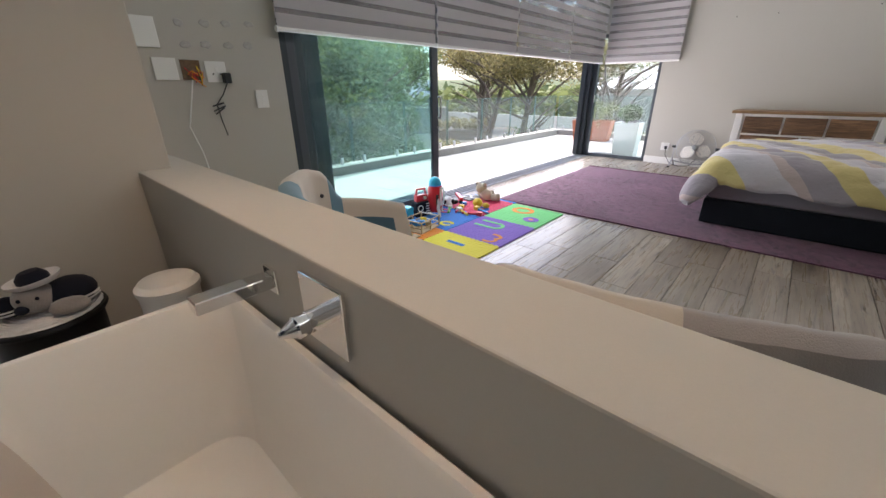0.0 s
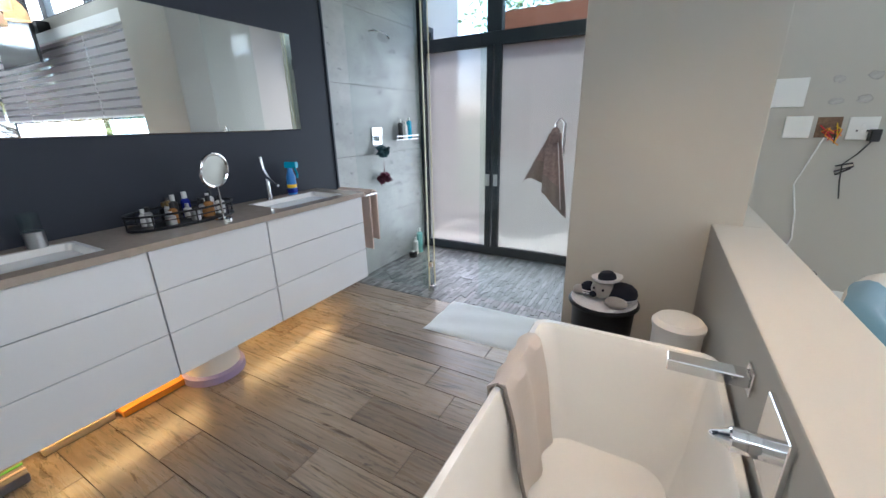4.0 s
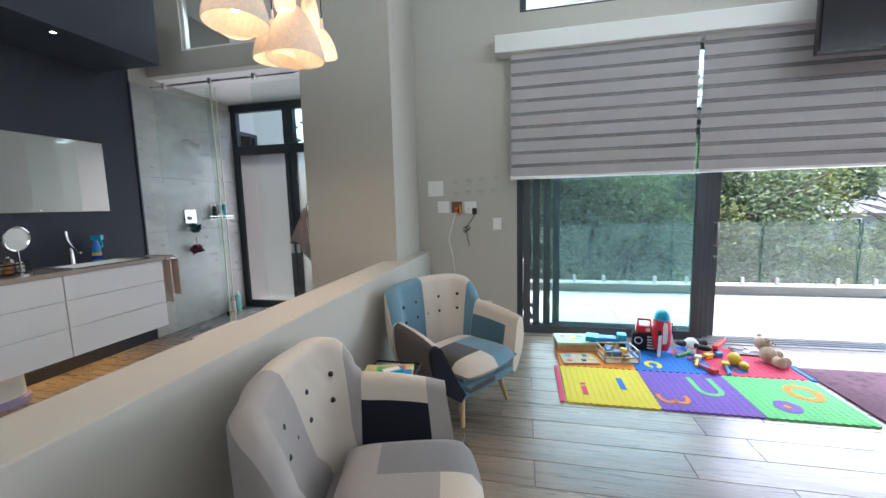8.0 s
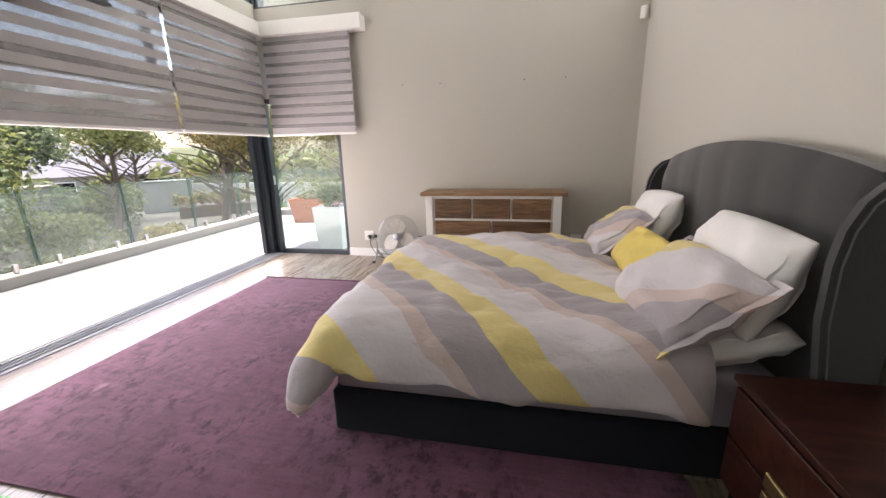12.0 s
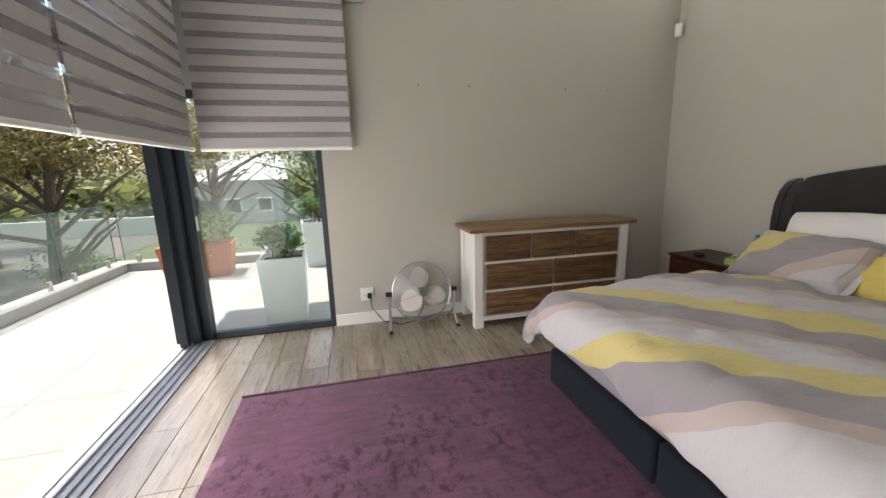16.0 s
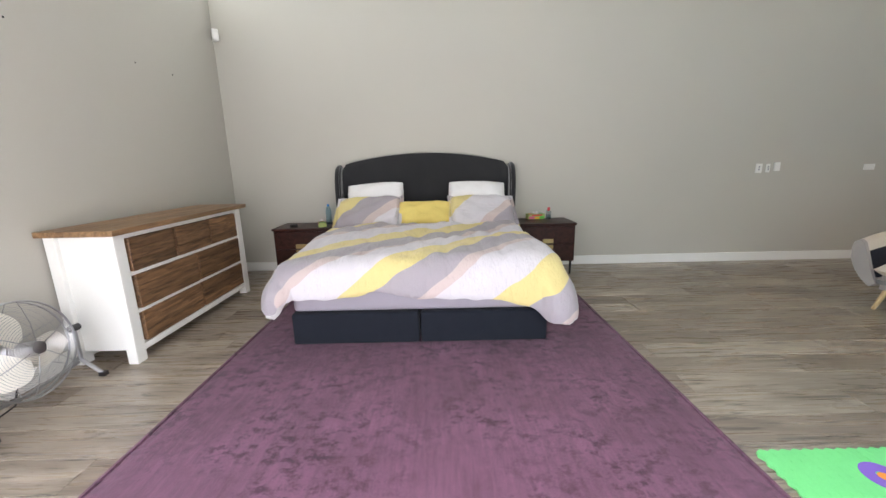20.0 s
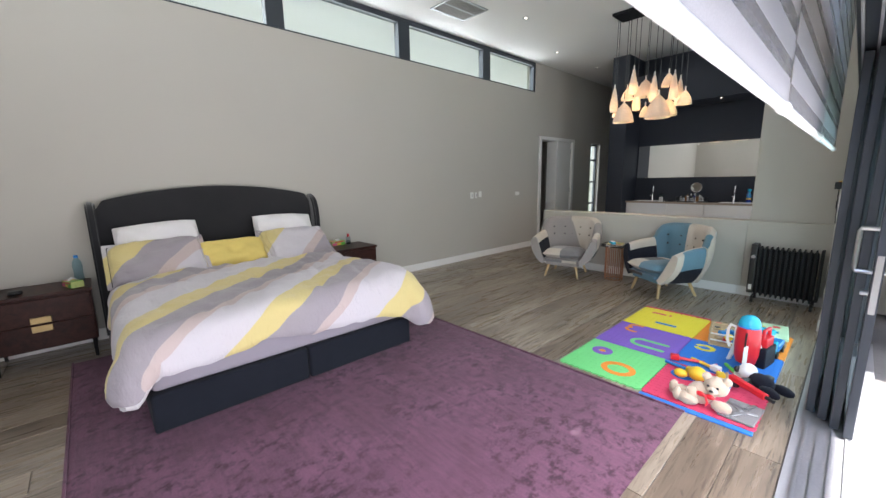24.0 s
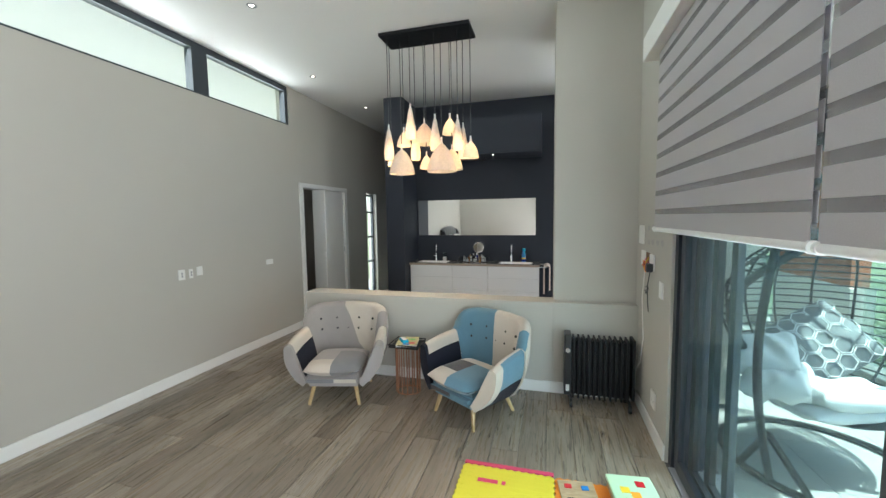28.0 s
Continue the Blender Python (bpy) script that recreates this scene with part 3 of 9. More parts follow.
# floor slab with plank tiles on it (planks at the end of the file)
floor = structure("floor", "wood-look porcelain plank floor in grey brown", boxes((-4.29, XH + 0.22, -6.5, YD + 0.2, -0.2, -0.012), (-4.8, -4.29, -4.4, -2.2, -0.2, -0.012)), GROUT, "floor")
ceiling = structure("ceiling", "flat white painted ceiling with small downlights", boxes((-5.2, XH + 1.7, -6.6, YD + 1.5, ZC, ZC + 0.25)), CEIL, "ceiling")

structure("wall_headboard", "plain beige painted wall behind the bed", boxes((XH, XH + 0.22, -2.72, YD + 0.22, 0, SILL)), WALL, "wall")
structure("wall_passage_1", "beige painted wall over the double door", boxes((XH, XH + 0.22, -4.12, -2.72, 2.27, SILL)), WALL, "wall")
structure("wall_passage_2", "beige painted wall between passage door and window", boxes((XH, XH + 0.22, -5.0, -4.12, 0, SILL)), WALL, "wall")
structure("wall_passage_3", "beige painted wall over the passage window", boxes((XH, XH + 0.22, -5.48, -5.0, 2.27, SILL)), WALL, "wall")
structure("wall_passage_4", "beige painted wall at the passage end", boxes((XH, XH + 0.22, -6.5, -5.48, 0, SILL)), WALL, "wall")
structure("wall_passage_upper", "beige painted wall under the passage ceiling", boxes((XH, XH + 0.22, -6.5, -2.53, SILL, ZC)), WALL, "wall")
structure("wall_dresser", "plain beige painted wall behind the dresser", boxes(
    (-2.94, XH, YD, YD + 0.22, 0, SILL), (-4.2, -2.94, YD, YD + 0.22, HEAD, SILL)), WALL, "wall")
structure("wall_sliding_doors", "beige painted wall above and beside the sliding doors", boxes(
    (-4.2, XS, -1.34, -0.30, 0, ZC), (-4.2, XS, -0.30, YD, 2.785, SILL + 0.05), (-4.2, XS, -0.30, YD, HEAD, HEAD + 0.08)), WALL, "wall")
structure("wall_column", "beige painted wall block beside the shower", boxes((-4.8, -3.227, -2.2, -1.34, 0, ZC), bev=0.006), WALL, "wall")
structure("half_wall", "low beige painted wall between bath and bedroom", boxes((-3.227, -0.47, HALF_Y0, HALF_Y1, 0, HALF_Z), bev=0.006), WALL, "half wall")
structure("half_wall_ledge", "low beige painted ledge in front of the column", boxes((XS, -3.228, -1.339, HALF_Y1, 0, HALF_Z - 0.001)), WALL, "half wall")
structure("wall_vanity", "matt navy painted bathroom wall", boxes((-3.3, -0.82, -4.4, -4.17, 0, ZC)), NAVY, "wall")
structure("wall_fin", "matt navy painted end wall beside the passage", boxes((-0.82, -0.5, -6.5, -3.48, 0, ZC), bev=0.004), NAVY, "wall")
structure("bulkhead", "matt navy dropped bulkhead above the vanity", boxes((-3.05, -0.822, -4.168, -3.5, 2.72, 3.28)), NAVY, "bulkhead")
structure("wall_passage_end", "beige painted end wall of the passage", boxes((-0.5, XH, -6.5, -6.3, 0, ZC)), WALL, "wall")
structure("wall_shower_back", "pale painted wall above the shower tiles", boxes((-4.8, -3.3, -4.4, -4.19, 2.71, ZC), (-4.8, -3.3, -4.4, -4.21, 0, 2.71)), WALL, "wall")
structure("shower_soffit", "pale painted dropped ceiling over the shower", boxes((-4.8, -3.6, -4.19, -2.2, 2.81, 2.95)), CEIL, "ceiling")
structure("wall_shower_upper", "pale painted wall above the shower screen", boxes(
    (-3.6, -3.5, -4.17, -2.2, 2.81, 3.03), (-3.6, -3.5, -4.17, -3.69, 3.03, ZC), (-3.6, -3.5, -3.69, -2.2, 3.6, ZC)), WALL, "wall")
structure("wall_shower_outer", "outer shower wall round the frosted doors", boxes(
    (-4.8, -4.66, -4.19, -2.2, 2.8, 2.81)), WALL, "wall")

# skirting boards
for i, b in enumerate(((XH - 0.015, XH, -2.68, YD, 0, 0.11), (-2.94, XH - 0.016, YD - 0.015, YD, 0, 0.11), (-3.2, -0.472, HALF_Y1, HALF_Y1 + 0.015, 0, 0.11),
                       (XS, XS + 0.015, -1.2, -0.31, 0, 0.11), (XS + 0.016, -3.201, HALF_Y1, HALF_Y1 + 0.014, 0, 0.11), (-0.47, -0.455, HALF_Y0, HALF_Y1 + 0.015, 0, 0.11),
                       (-0.838, -0.485, -3.48, -3.463, 0, 0.13), (-0.5, -0.484, -6.3, -3.481, 0, 0.13), (-0.836, -0.82, -3.66, -3.481, 0, 0.13))):
    structure("baseboard" if i == 0 else "baseboard.%03d" % i, "white painted skirting board", boxes(b, bev=0.003), WHITE, "skirting")


# ---- clerestory windows ----
def clerestory(name, along, a, b, face, depth, z0, mull, wide):
    """A band of panes under the ceiling. along 'x' or 'y'; face: the inner wall face, depth: out of the room."""
    w = tagged(new(name), "high strip window with dark aluminium frame", "window", kind="structure")

    def put_box(s0, s1, d0, d1, lo, hi):
        f0, f1 = sorted((face + depth * d0, face + depth * d1))
        return (s0, s1, f0, f1, lo, hi) if along == "x" else (f0, f1, s0, s1, lo, hi)
    part("window_frame", boxes(put_box(a, b, 0.1, 0.5, z0, z0 + 0.025), put_box(a, b, 0.1, 0.5, ZC - 0.075, ZC - 0.001)), ALU, w)
    stops = [a, *mull, b]
    for s in mull:
        h = 0.1 if s in wide else 0.025
        part("mullion", boxes(put_box(s - h, s + h, 0.09, 0.55, z0 + 0.0255, ZC - 0.0755)), ALU, w)
    for s in (a + 0.03, b - 0.03):
        part("mullion", boxes(put_box(s - 0.03, s + 0.03, 0.09, 0.52, z0 + 0.0255, ZC - 0.0755)), ALU, w)
    for s0, s1 in zip(stops, stops[1:]):
        part("pane", boxes(put_box(s0 + 0.03, s1 - 0.03, 0.28, 0.31, z0 + 0.027, ZC - 0.077)), GLASS, w)
    return w


clerestory("window_1", "y", -2.53, YD + 0.1, XH, 0.22, SILL, [-1.03, 0.78, 2.61, 4.4], [0.78, 2.61, -1.03])
clerestory("window_2", "x", XS + 0.001, XH, YD, 0.22, SILL, [-2.79, -1.6, -0.42], [-1.6])
clerestory("window_3", "y", -0.27, YD, XS, -0.23, SILL + 0.05, [1.23, 2.7, 4.22], [2.7])
structure("corner_post_high", "dark aluminium corner post under the ceiling", boxes((-4.2, XS + 0.02, YD - 0.02, YD + 0.2, SILL + 0.051, ZC - 0.001)), ALU, "post")
structure("wall_sliding_upper", "beige painted wall end under the ceiling", boxes((-4.2, XS, -0.3, -0.27, SILL + 0.05, ZC)), WALL, "wall")
w4 = tagged(new("window_4"), "high window over the shower with pale frame", "window", kind="structure")
part("window_frame", boxes((-3.58, -3.53, -3.69, -2.2, 3.03, 3.06), (-3.58, -3.53, -3.69, -2.2, 3.57, 3.6), (-3.58, -3.53, -3.69, -3.66, 3.061, 3.569)), WHITE, w4)
part("pane", boxes((-3.56, -3.55, -3.659, -2.201, 3.061, 3.569)), GLASS, w4)

# ---- sliding doors ----
TOP = HEAD - 0.002
frame_ob = tagged(new("sliding_door_frame"), "dark anthracite aluminium sliding door frame with steel floor tracks", "door frame", kind="structure")
part("jamb", boxes((-4.22, -3.99, -0.30, -0.24, 0, TOP)), ALU, frame_ob)
part("head", boxes((-4.22, -3.98, -0.24, YD + 0.05, TOP - 0.045, TOP)), ALU, frame_ob)
part("sill", boxes((-4.3, -3.975, -0.24, YD - 0.02, -0.03, 0.006)), SILLALU, frame_ob)
for x in (-4.025, -4.078, -4.131, -4.184):
    part("head_track", boxes((x + 0.021, x + 0.031, -0.24, YD - 0.04, TOP - 0.062, TOP - 0.0455)), SILLALU, frame_ob)
    part("floor_track", boxes((x - 0.006, x + 0.006, -0.24, YD - 0.04, 0.006, 0.018)), SILLALU, frame_ob)
part("corner_post", boxes((-4.28, -3.99, YD - 0.02, YD + 0.07, 0, TOP - 0.061)), ALU, frame_ob)


def sliding_leaf(x, y0, y1, label, handle=False):
    t = thing("sliding_door_leaf", label, "sliding door", group="stacked sliding doors")
    s, top, x0, x1 = 0.07, HEAD - 0.065, x - 0.019, x + 0.019
    for a, b in ((y0, y0 + s), (y1 - s, y1)):
        part("stile", boxes((x0, x1, a, b, 0.02, top), bev=0.003, seg=1), ALU_DAYLIT, t)
    part("bottom_rail", boxes((x0, x1, y0 + s, y1 - s, 0.02, 0.1)), ALU_DAYLIT, t)
    part("top_rail", boxes((x0, x1, y0 + s, y1 - s, top - 0.07, top)), ALU_DAYLIT, t)
    part("pane", grid(1, 1, lambda u, v: (x, y0 + s + (y1 - y0 - 2 * s) * u, 0.1 + (top - 0.17) * v)), GREENGLASS, t)
    if handle:
        for side in (-1, 1):
            pts = [(x + side * 0.019, y1 - 0.035, 0.93), (x + side * 0.08, y1 - 0.035, 0.93), (x + side * 0.085, y1 - 0.035, 0.945), (x + side * 0.085, y1 - 0.035, 1.135),
                   (x + side * 0.08, y1 - 0.035, 1.15), (x + side * 0.019, y1 - 0.035, 1.15)]
            part("handle", tube(pts, 0.011), STEEL, t, "brushed steel bow handle", True)
        part("lock_plate", boxes((x - 0.012, x + 0.012, y1, y1 + 0.004, 0.72, 1.02)), STEEL, t, "brushed steel lock plate")
        part("thumb_turn", tube([(x + 0.019, y1 - 0.035, 0.82), (x + 0.05, y1 - 0.035, 0.82)], 0.013), STEEL, t, smooth=True)
    return t


sliding_leaf(-4.025, -0.235, 1.42, "sliding glass door leaf with dark frame, stacked open")
sliding_leaf(-4.078, -0.14, 1.48, "sliding glass door leaf with dark frame, stacked open")
sliding_leaf(-4.131, -0.03, 1.55, "sliding glass door leaf with dark frame, stacked open")
sliding_leaf(-4.184, 0.07, 1.62, "outermost sliding glass door leaf with steel handles", True)
part("pull_cup", boxes((-4.0, -3.98, YD - 0.012, YD + 0.02, 0.98, 1.1)), STEEL, frame_ob)
for y, x in ((YD - 0.09, -4.1), (YD - 0.15, -4.17)):
    part("end_stile", boxes((x - 0.03, x + 0.03, y, y + 0.06, 0.02, TOP - 0.062)), ALU, frame_ob)
# fixed lights above the sliding doors, behind the blinds
w9 = tagged(new("window_9"), "fixed strip of glass above the sliding doors", "window", kind="structure")
part("window_frame", boxes((-4.12, -4.05, -0.3, YD, HEAD + 0.081, HEAD + 0.12), (-4.12, -4.05, -0.3, YD, 2.745, 2.784)), ALU, w9)
for a in (-0.299, 1.26, 2.76, 4.26, YD - 0.05):
    part("mullion", boxes((-4.12, -4.05, a, a + 0.045, HEAD + 0.121, 2.744)), ALU, w9)
for a, b in ((-0.253, 1.259), (1.306, 2.759), (2.806, 4.259), (4.306, YD - 0.051)):
    part("pane", boxes((-4.09, -4.082, a, b, HEAD + 0.122, 2.743)), GLASS, w9)
# fixed pane beside the corner
win5 = tagged(new("window_5"), "full-height fixed window with dark frame in the dresser wall", "window", kind="structure")
part("window_frame", boxes((-3.989, -2.945, YD + 0.02, YD + 0.08, 0, 0.055), (-3.989, -2.945, YD + 0.02, YD + 0.08, TOP - 0.06, TOP), (-2.99, -2.945, YD + 0.02, YD + 0.08, 0.056, TOP - 0.061)), ALU, win5)
part("pane", boxes((-3.988, -2.991, YD + 0.045, YD + 0.053, 0.056, TOP - 0.061)), GLASS, win5)

# ---- frosted shower doors ----
sd = tagged(new("window_6"), "frosted glass shower doors in dark aluminium frame", "window", kind="structure")
FX0, FX1 = -4.74, -4.67
part("window_frame", boxes((FX0, FX1, -4.19, -4.09, 0.0, 2.8), (FX0, FX1, -4.089, -2.2, 2.7, 2.8), (FX0, FX1, -4.089, -2.2, 0.0, 0.09)), ALU, sd)
part("transom", boxes((FX0, FX1, -4.089, -2.2, 2.13, 2.25)), ALU, sd)
part("mullion", boxes((FX0, FX1 + 0.01, -3.37, -3.22, 2.251, 2.699)), ALU, sd)
part("stile", boxes((FX0, FX1 + 0.01, -3.37, -3.305, 0.091, 2.129)), ALU, sd)
part("stile", boxes((FX0, FX1 + 0.01, -3.285, -3.22, 0.091, 2.129)), ALU, sd)
for a, b in ((-4.089, -3.371), (-3.219, -2.2)):
    part("pane", boxes((-4.71, -4.702, a, b, 0.091, 2.129)), FROST, sd, "frosted pane")
    part("pane", boxes((-4.71, -4.702, a, b, 2.251, 2.699)), GLASS, sd, "clear fanlight pane")
part("door_lock", boxes((FX1 + 0.01, FX1 + 0.03, -3.36, -3.32, 0.78, 0.9), (FX1 + 0.01, FX1 + 0.03, -3.27, -3.23, 0.78, 0.9)), STEEL, sd)

# ---- inner doors off the passage ----
d1 = tagged(new("door_1"), "white painted door frame with half-open white door", "door", kind="structure")
for a, b in ((-2.78, -2.69), (-3.44, -3.37), (-4.15, -4.06)):
    part("door_frame", boxes((XH - 0.02, XH + 0.23, a, b, 0, 2.24), bev=0.004, seg=1), WHITE, d1)
part("door_frame", boxes((XH - 0.021, XH + 0.231, -4.15, -2.69, 2.241, 2.31), bev=0.004, seg=1), WHITE, d1)
leaf = part("door_leaf", boxes((XH + 0.03, XH + 0.07, -4.058, -3.442, 0.01, 2.235), bev=0.003, seg=1), WHITE, d1, "white flush door leaf")
for z in (0.25, 1.1, 2.0):
    part("hinge", boxes((XH + 0.012, XH + 0.0295, -4.057, -4.03, z, z + 0.1)), STEEL, leaf)
structure("side_room", "plain beige lobby behind the inner doors", boxes((XH + 1.3, XH + 1.4, -4.4, -2.3, 0, 2.6), (XH + 0.22, XH + 1.3, -2.4, -2.3, 0, 2.6),
          (XH + 0.22, XH + 1.3, -4.4, -4.3, 0, 2.6), (XH + 0.22, XH + 1.3, -4.3, -2.4, 2.5, 2.6), (XH + 0.22, XH + 1.3, -4.3, -2.4, -0.1, 0)), WALL, "wall")
w7 = tagged(new("window_7"), "tall narrow passage window with dark bars", "window", kind="structure")
part("window_frame", boxes((XH + 0.08, XH + 0.13, -5.48, -5.44, 0, 2.27), (XH + 0.08, XH + 0.13, -5.04, -5.0, 0, 2.27)), ALU, w7)
for z in (0.0, 0.75, 1.3, 1.85, 2.22):
    part("glazing_bar", boxes((XH + 0.085, XH + 0.125, -5.439, -5.041, z, z + 0.04)), ALU, w7)
part("pane", boxes((XH + 0.1, XH + 0.106, -5.439, -5.041, 0.041, 2.219)), GLASS, w7)

# ---- blinds ----
def zebra_blind(name, along, a, b, plane, out, z0, z1, shift, strip, label):
    """Day-and-night roller blind: two layers of cloth bands. along: 'y' or 'x'; plane: front cloth; out: direction to the window."""
    t = thing(name, label, "roller blind", group="striped roller blinds")
    pitch = 0.122

    def slab(s0, s1, d, lo, hi, th=0.002):
        f0, f1 = sorted((plane + out * d, plane + out * (d + th)))
        return (s0, s1, f0, f1, lo, hi) if along == "y" and False else ((f0, f1, s0, s1, lo, hi) if along == "y" else (s0, s1, f0, f1, lo, hi))
    for layer, (d, off) in enumerate(((0.0, 0.0), (0.014, shift))):
        z = z0 + 0.03 + off
        bands = []
        while z < z1:
            lo, hi = max(z, z0 + 0.03), min(z + strip, z1)
            if hi > lo:
                bands.append((lo, hi))
            z += pitch
        edge = z0 + 0.03
        for lo, hi in bands:
            part("band", boxes(slab(a, b, d, lo, hi)), BLIND, t)
            if lo > edge + 0.004:
                part("sheer_band", boxes(slab(a, b, d + 0.0005, edge, lo, 0.0008)), SHEER, t)
            edge = hi
    if along == "y":
        part("bottom_bar", tube([(plane + out * 0.007, a, z0 + 0.02), (plane + out * 0.007, b, z0 + 0.02)], 0.016, 10), WHITE, t, smooth=True)
        for s in (a, b):
            part("end_cap", tube([(plane + out * 0.007, s - 0.008, z0 + 0.02), (plane + out * 0.007, s + 0.008, z0 + 0.02)], 0.02, 10), WHITE, t, smooth=True)
    else:
        part("bottom_bar", tube([(a, plane + out * 0.007, z0 + 0.02), (b, plane + out * 0.007, z0 + 0.02)], 0.016, 10), WHITE, t, smooth=True)
    return t


for a, b, sh, st in ((-0.35, 1.265, 0.058, 0.088), (1.3, 2.76, 0.066, 0.084), (2.8, 4.26, 0.004, 0.07), (4.3, 5.6, 0.03, 0.079)):
    zebra_blind("roller_blind", "y", a, b, -3.87, -1, 1.61, 2.8, sh, st, "grey striped day-and-night roller blind, half lowered")
zebra_blind("roller_blind", "x", -3.84, -2.68, 5.66, 1, 1.61, 2.8, 0.052, 0.078, "short grey striped roller blind at the corner window")
pel = tagged(new("trim_pelmet"), "white painted blind pelmet running round the corner", "pelmet", kind="structure")
part("pelmet_board", boxes((-3.969, -3.8, -0.5, YD - 0.17, 2.79, 2.95), bev=0.004, seg=1), WHITE, pel)
part("pelmet_board", boxes((-3.969, -2.5, YD - 0.169, YD - 0.001, 2.79, 2.95), bev=0.004, seg=1), WHITE, pel)

# ---- television ----
tv = thing("television", "large black flat television on a wall bracket above the doors", "television")
part("screen", boxes((-3.513, -3.5, 1.92, 3.48, 2.45, 3.33)), SCREEN, tv, "dark switched-off screen")
part("bezel", boxes((-3.55, -3.5135, 1.905, 3.495, 2.43, 3.345), bev=0.004, seg=1), BLACK, tv)
part("bottom_lip", boxes((-3.512, -3.496, 1.905, 3.495, 2.43, 2.449)), BLACK, tv)
part("bracket_arm", boxes((-3.8, -3.551, 2.66, 2.74, 2.98, 3.06), (-3.969, -3.8, 2.55, 2.85, 2.952, 3.14)), BLACKM, tv)

# ---- terrace ----
GZ = -2.6
ground = structure("ground", "dry lawn falling away below the terrace", boxes((-1500, 1500, -1500, 1500, GZ - 1, GZ)), GRASS, "ground")
terrace = structure("terrace_slab", "terrace slab with pale stone tiles", boxes((-6.7, -4.31, -6.5, 9.6, GZ, -0.045), (-4.31, 3.0, YD + 0.25, 9.6, GZ, -0.045), (-4.31, 0.9, -6.6, YD + 0.25, GZ, -0.2)), TERR, "terrace")
KX, KY = -6.32, 9.2
kerb = structure("terrace_kerb", "low plastered kerb under the glass balustrade", boxes((KX - 0.26, KX, -6.5, KY + 0.26, -0.045, 0.09), (KX + 0.001, 3.0, KY, KY + 0.26, -0.045, 0.09), bev=0.008, seg=1), KERB, "kerb")
# glowing sheet added to whiten the view through the high headboard windows
structure("backdrop", "added glowing sheet in place of bright sky beyond the headboard wall", boxes((60, 60.2, -70, 80, GZ, 75)), glow("sky_sheet_glow", (0.86, 1.0, 0.97), 0.6), "sky")
structure("patio_soffit", "white painted patio ceiling", boxes((-5.4, -4.201, -1.9, 0.9, 2.83, 2.98)), CEIL, "ceiling")
structure("patio_wall", "pale plastered wall at the back of the patio", boxes((-6.5, -4.801, -4.8, -4.6, -0.045, 3.8)), WALL_OUT, "wall")
# slab above view, added to keep the sun off the patio wall
structure("patio_eave", "unseen white slab added to shade the patio wall", boxes((-7.7, -4.801, -4.8, -3.85, 3.801, 3.95)), CEIL, "eave")
pw = tagged(new("window_8"), "dark framed patio window", "window", kind="structure")
part("window_frame", boxes((-5.7, -5.64, -4.599, -4.56, -0.04, 2.6), (-5.639, -4.81, -4.599, -4.56, 2.54, 2.6), (-5.639, -4.81, -4.599, -4.56, 2.0, 2.08)), ALU, pw)
part("pane", boxes((-5.638, -4.812, -4.598, -4.59, 0.0, 1.999)), SCREEN, pw)
part("pane", boxes((-5.638, -4.812, -4.598, -4.59, 2.081, 2.539)), SCREEN, pw)
structure("patio_pier", "terracotta painted pier beside the terrace", boxes((-6.52, -6.35, -3.95, -2.6, 0.9, 2.83)), TERRA, "wall")
# added block: its pale face brightens the lower part of the frosted doors
structure("patio_low_wall", "added pale block under the terracotta pier, lightening the lower frosted panes", boxes((-6.55, -6.325, -4.0, -2.55, 0.0905, 0.9)), WALL_OUT, "wall")


def glass_fence(name, run, fixed, along):
    """Frameless panels on spigots."""
    t = thing(name, "frameless glass balustrade on steel spigots along the terrace kerb", "balustrade")
    a = run[0]
    while a < run[1] - 0.3:
        b = min(a + 1.19, run[1])
        g0, g1 = a + 0.012, b - 0.012
        box = (fixed - 0.006, fixed + 0.006, g0, g1, 0.13, 1.02) if along == "y" else (g0, g1, fixed - 0.006, fixed + 0.006, 0.13, 1.02)
        part("panel", boxes(box), RAILGLASS, t)
        cap = (fixed - 0.007, fixed + 0.007, g0, g1, 1.0205, 1.026) if along == "y" else (g0, g1, fixed - 0.007, fixed + 0.007, 1.0205, 1.026)
        part("panel_edge", boxes(cap), EDGEGLASS, t)
        for e in (g0, g1):
            part("panel_edge", boxes((fixed - 0.0065, fixed + 0.0065, e - 0.005, e + 0.005, 0.13, 1.02) if along == "y" else (e - 0.005, e + 0.005, fixed - 0.0065, fixed + 0.0065, 0.13, 1.02)), EDGEGLASS, t)
        for s in (a + 0.22, b - 0.22):
            c = (fixed, s) if along == "y" else (s, fixed)
            part("spigot", boxes((c[0] - 0.024, c[0] + 0.024, c[1] - 0.024, c[1] + 0.024, 0.09, 0.2), bev=0.006, seg=1), STEEL, t)
        a += 1.2
    return t


glass_fence("glass_balustrade", (-6.4, KY), KX - 0.13, "y")
glass_fence("glass_balustrade", (KX - 0.1, 2.9), KY + 0.13, "x")


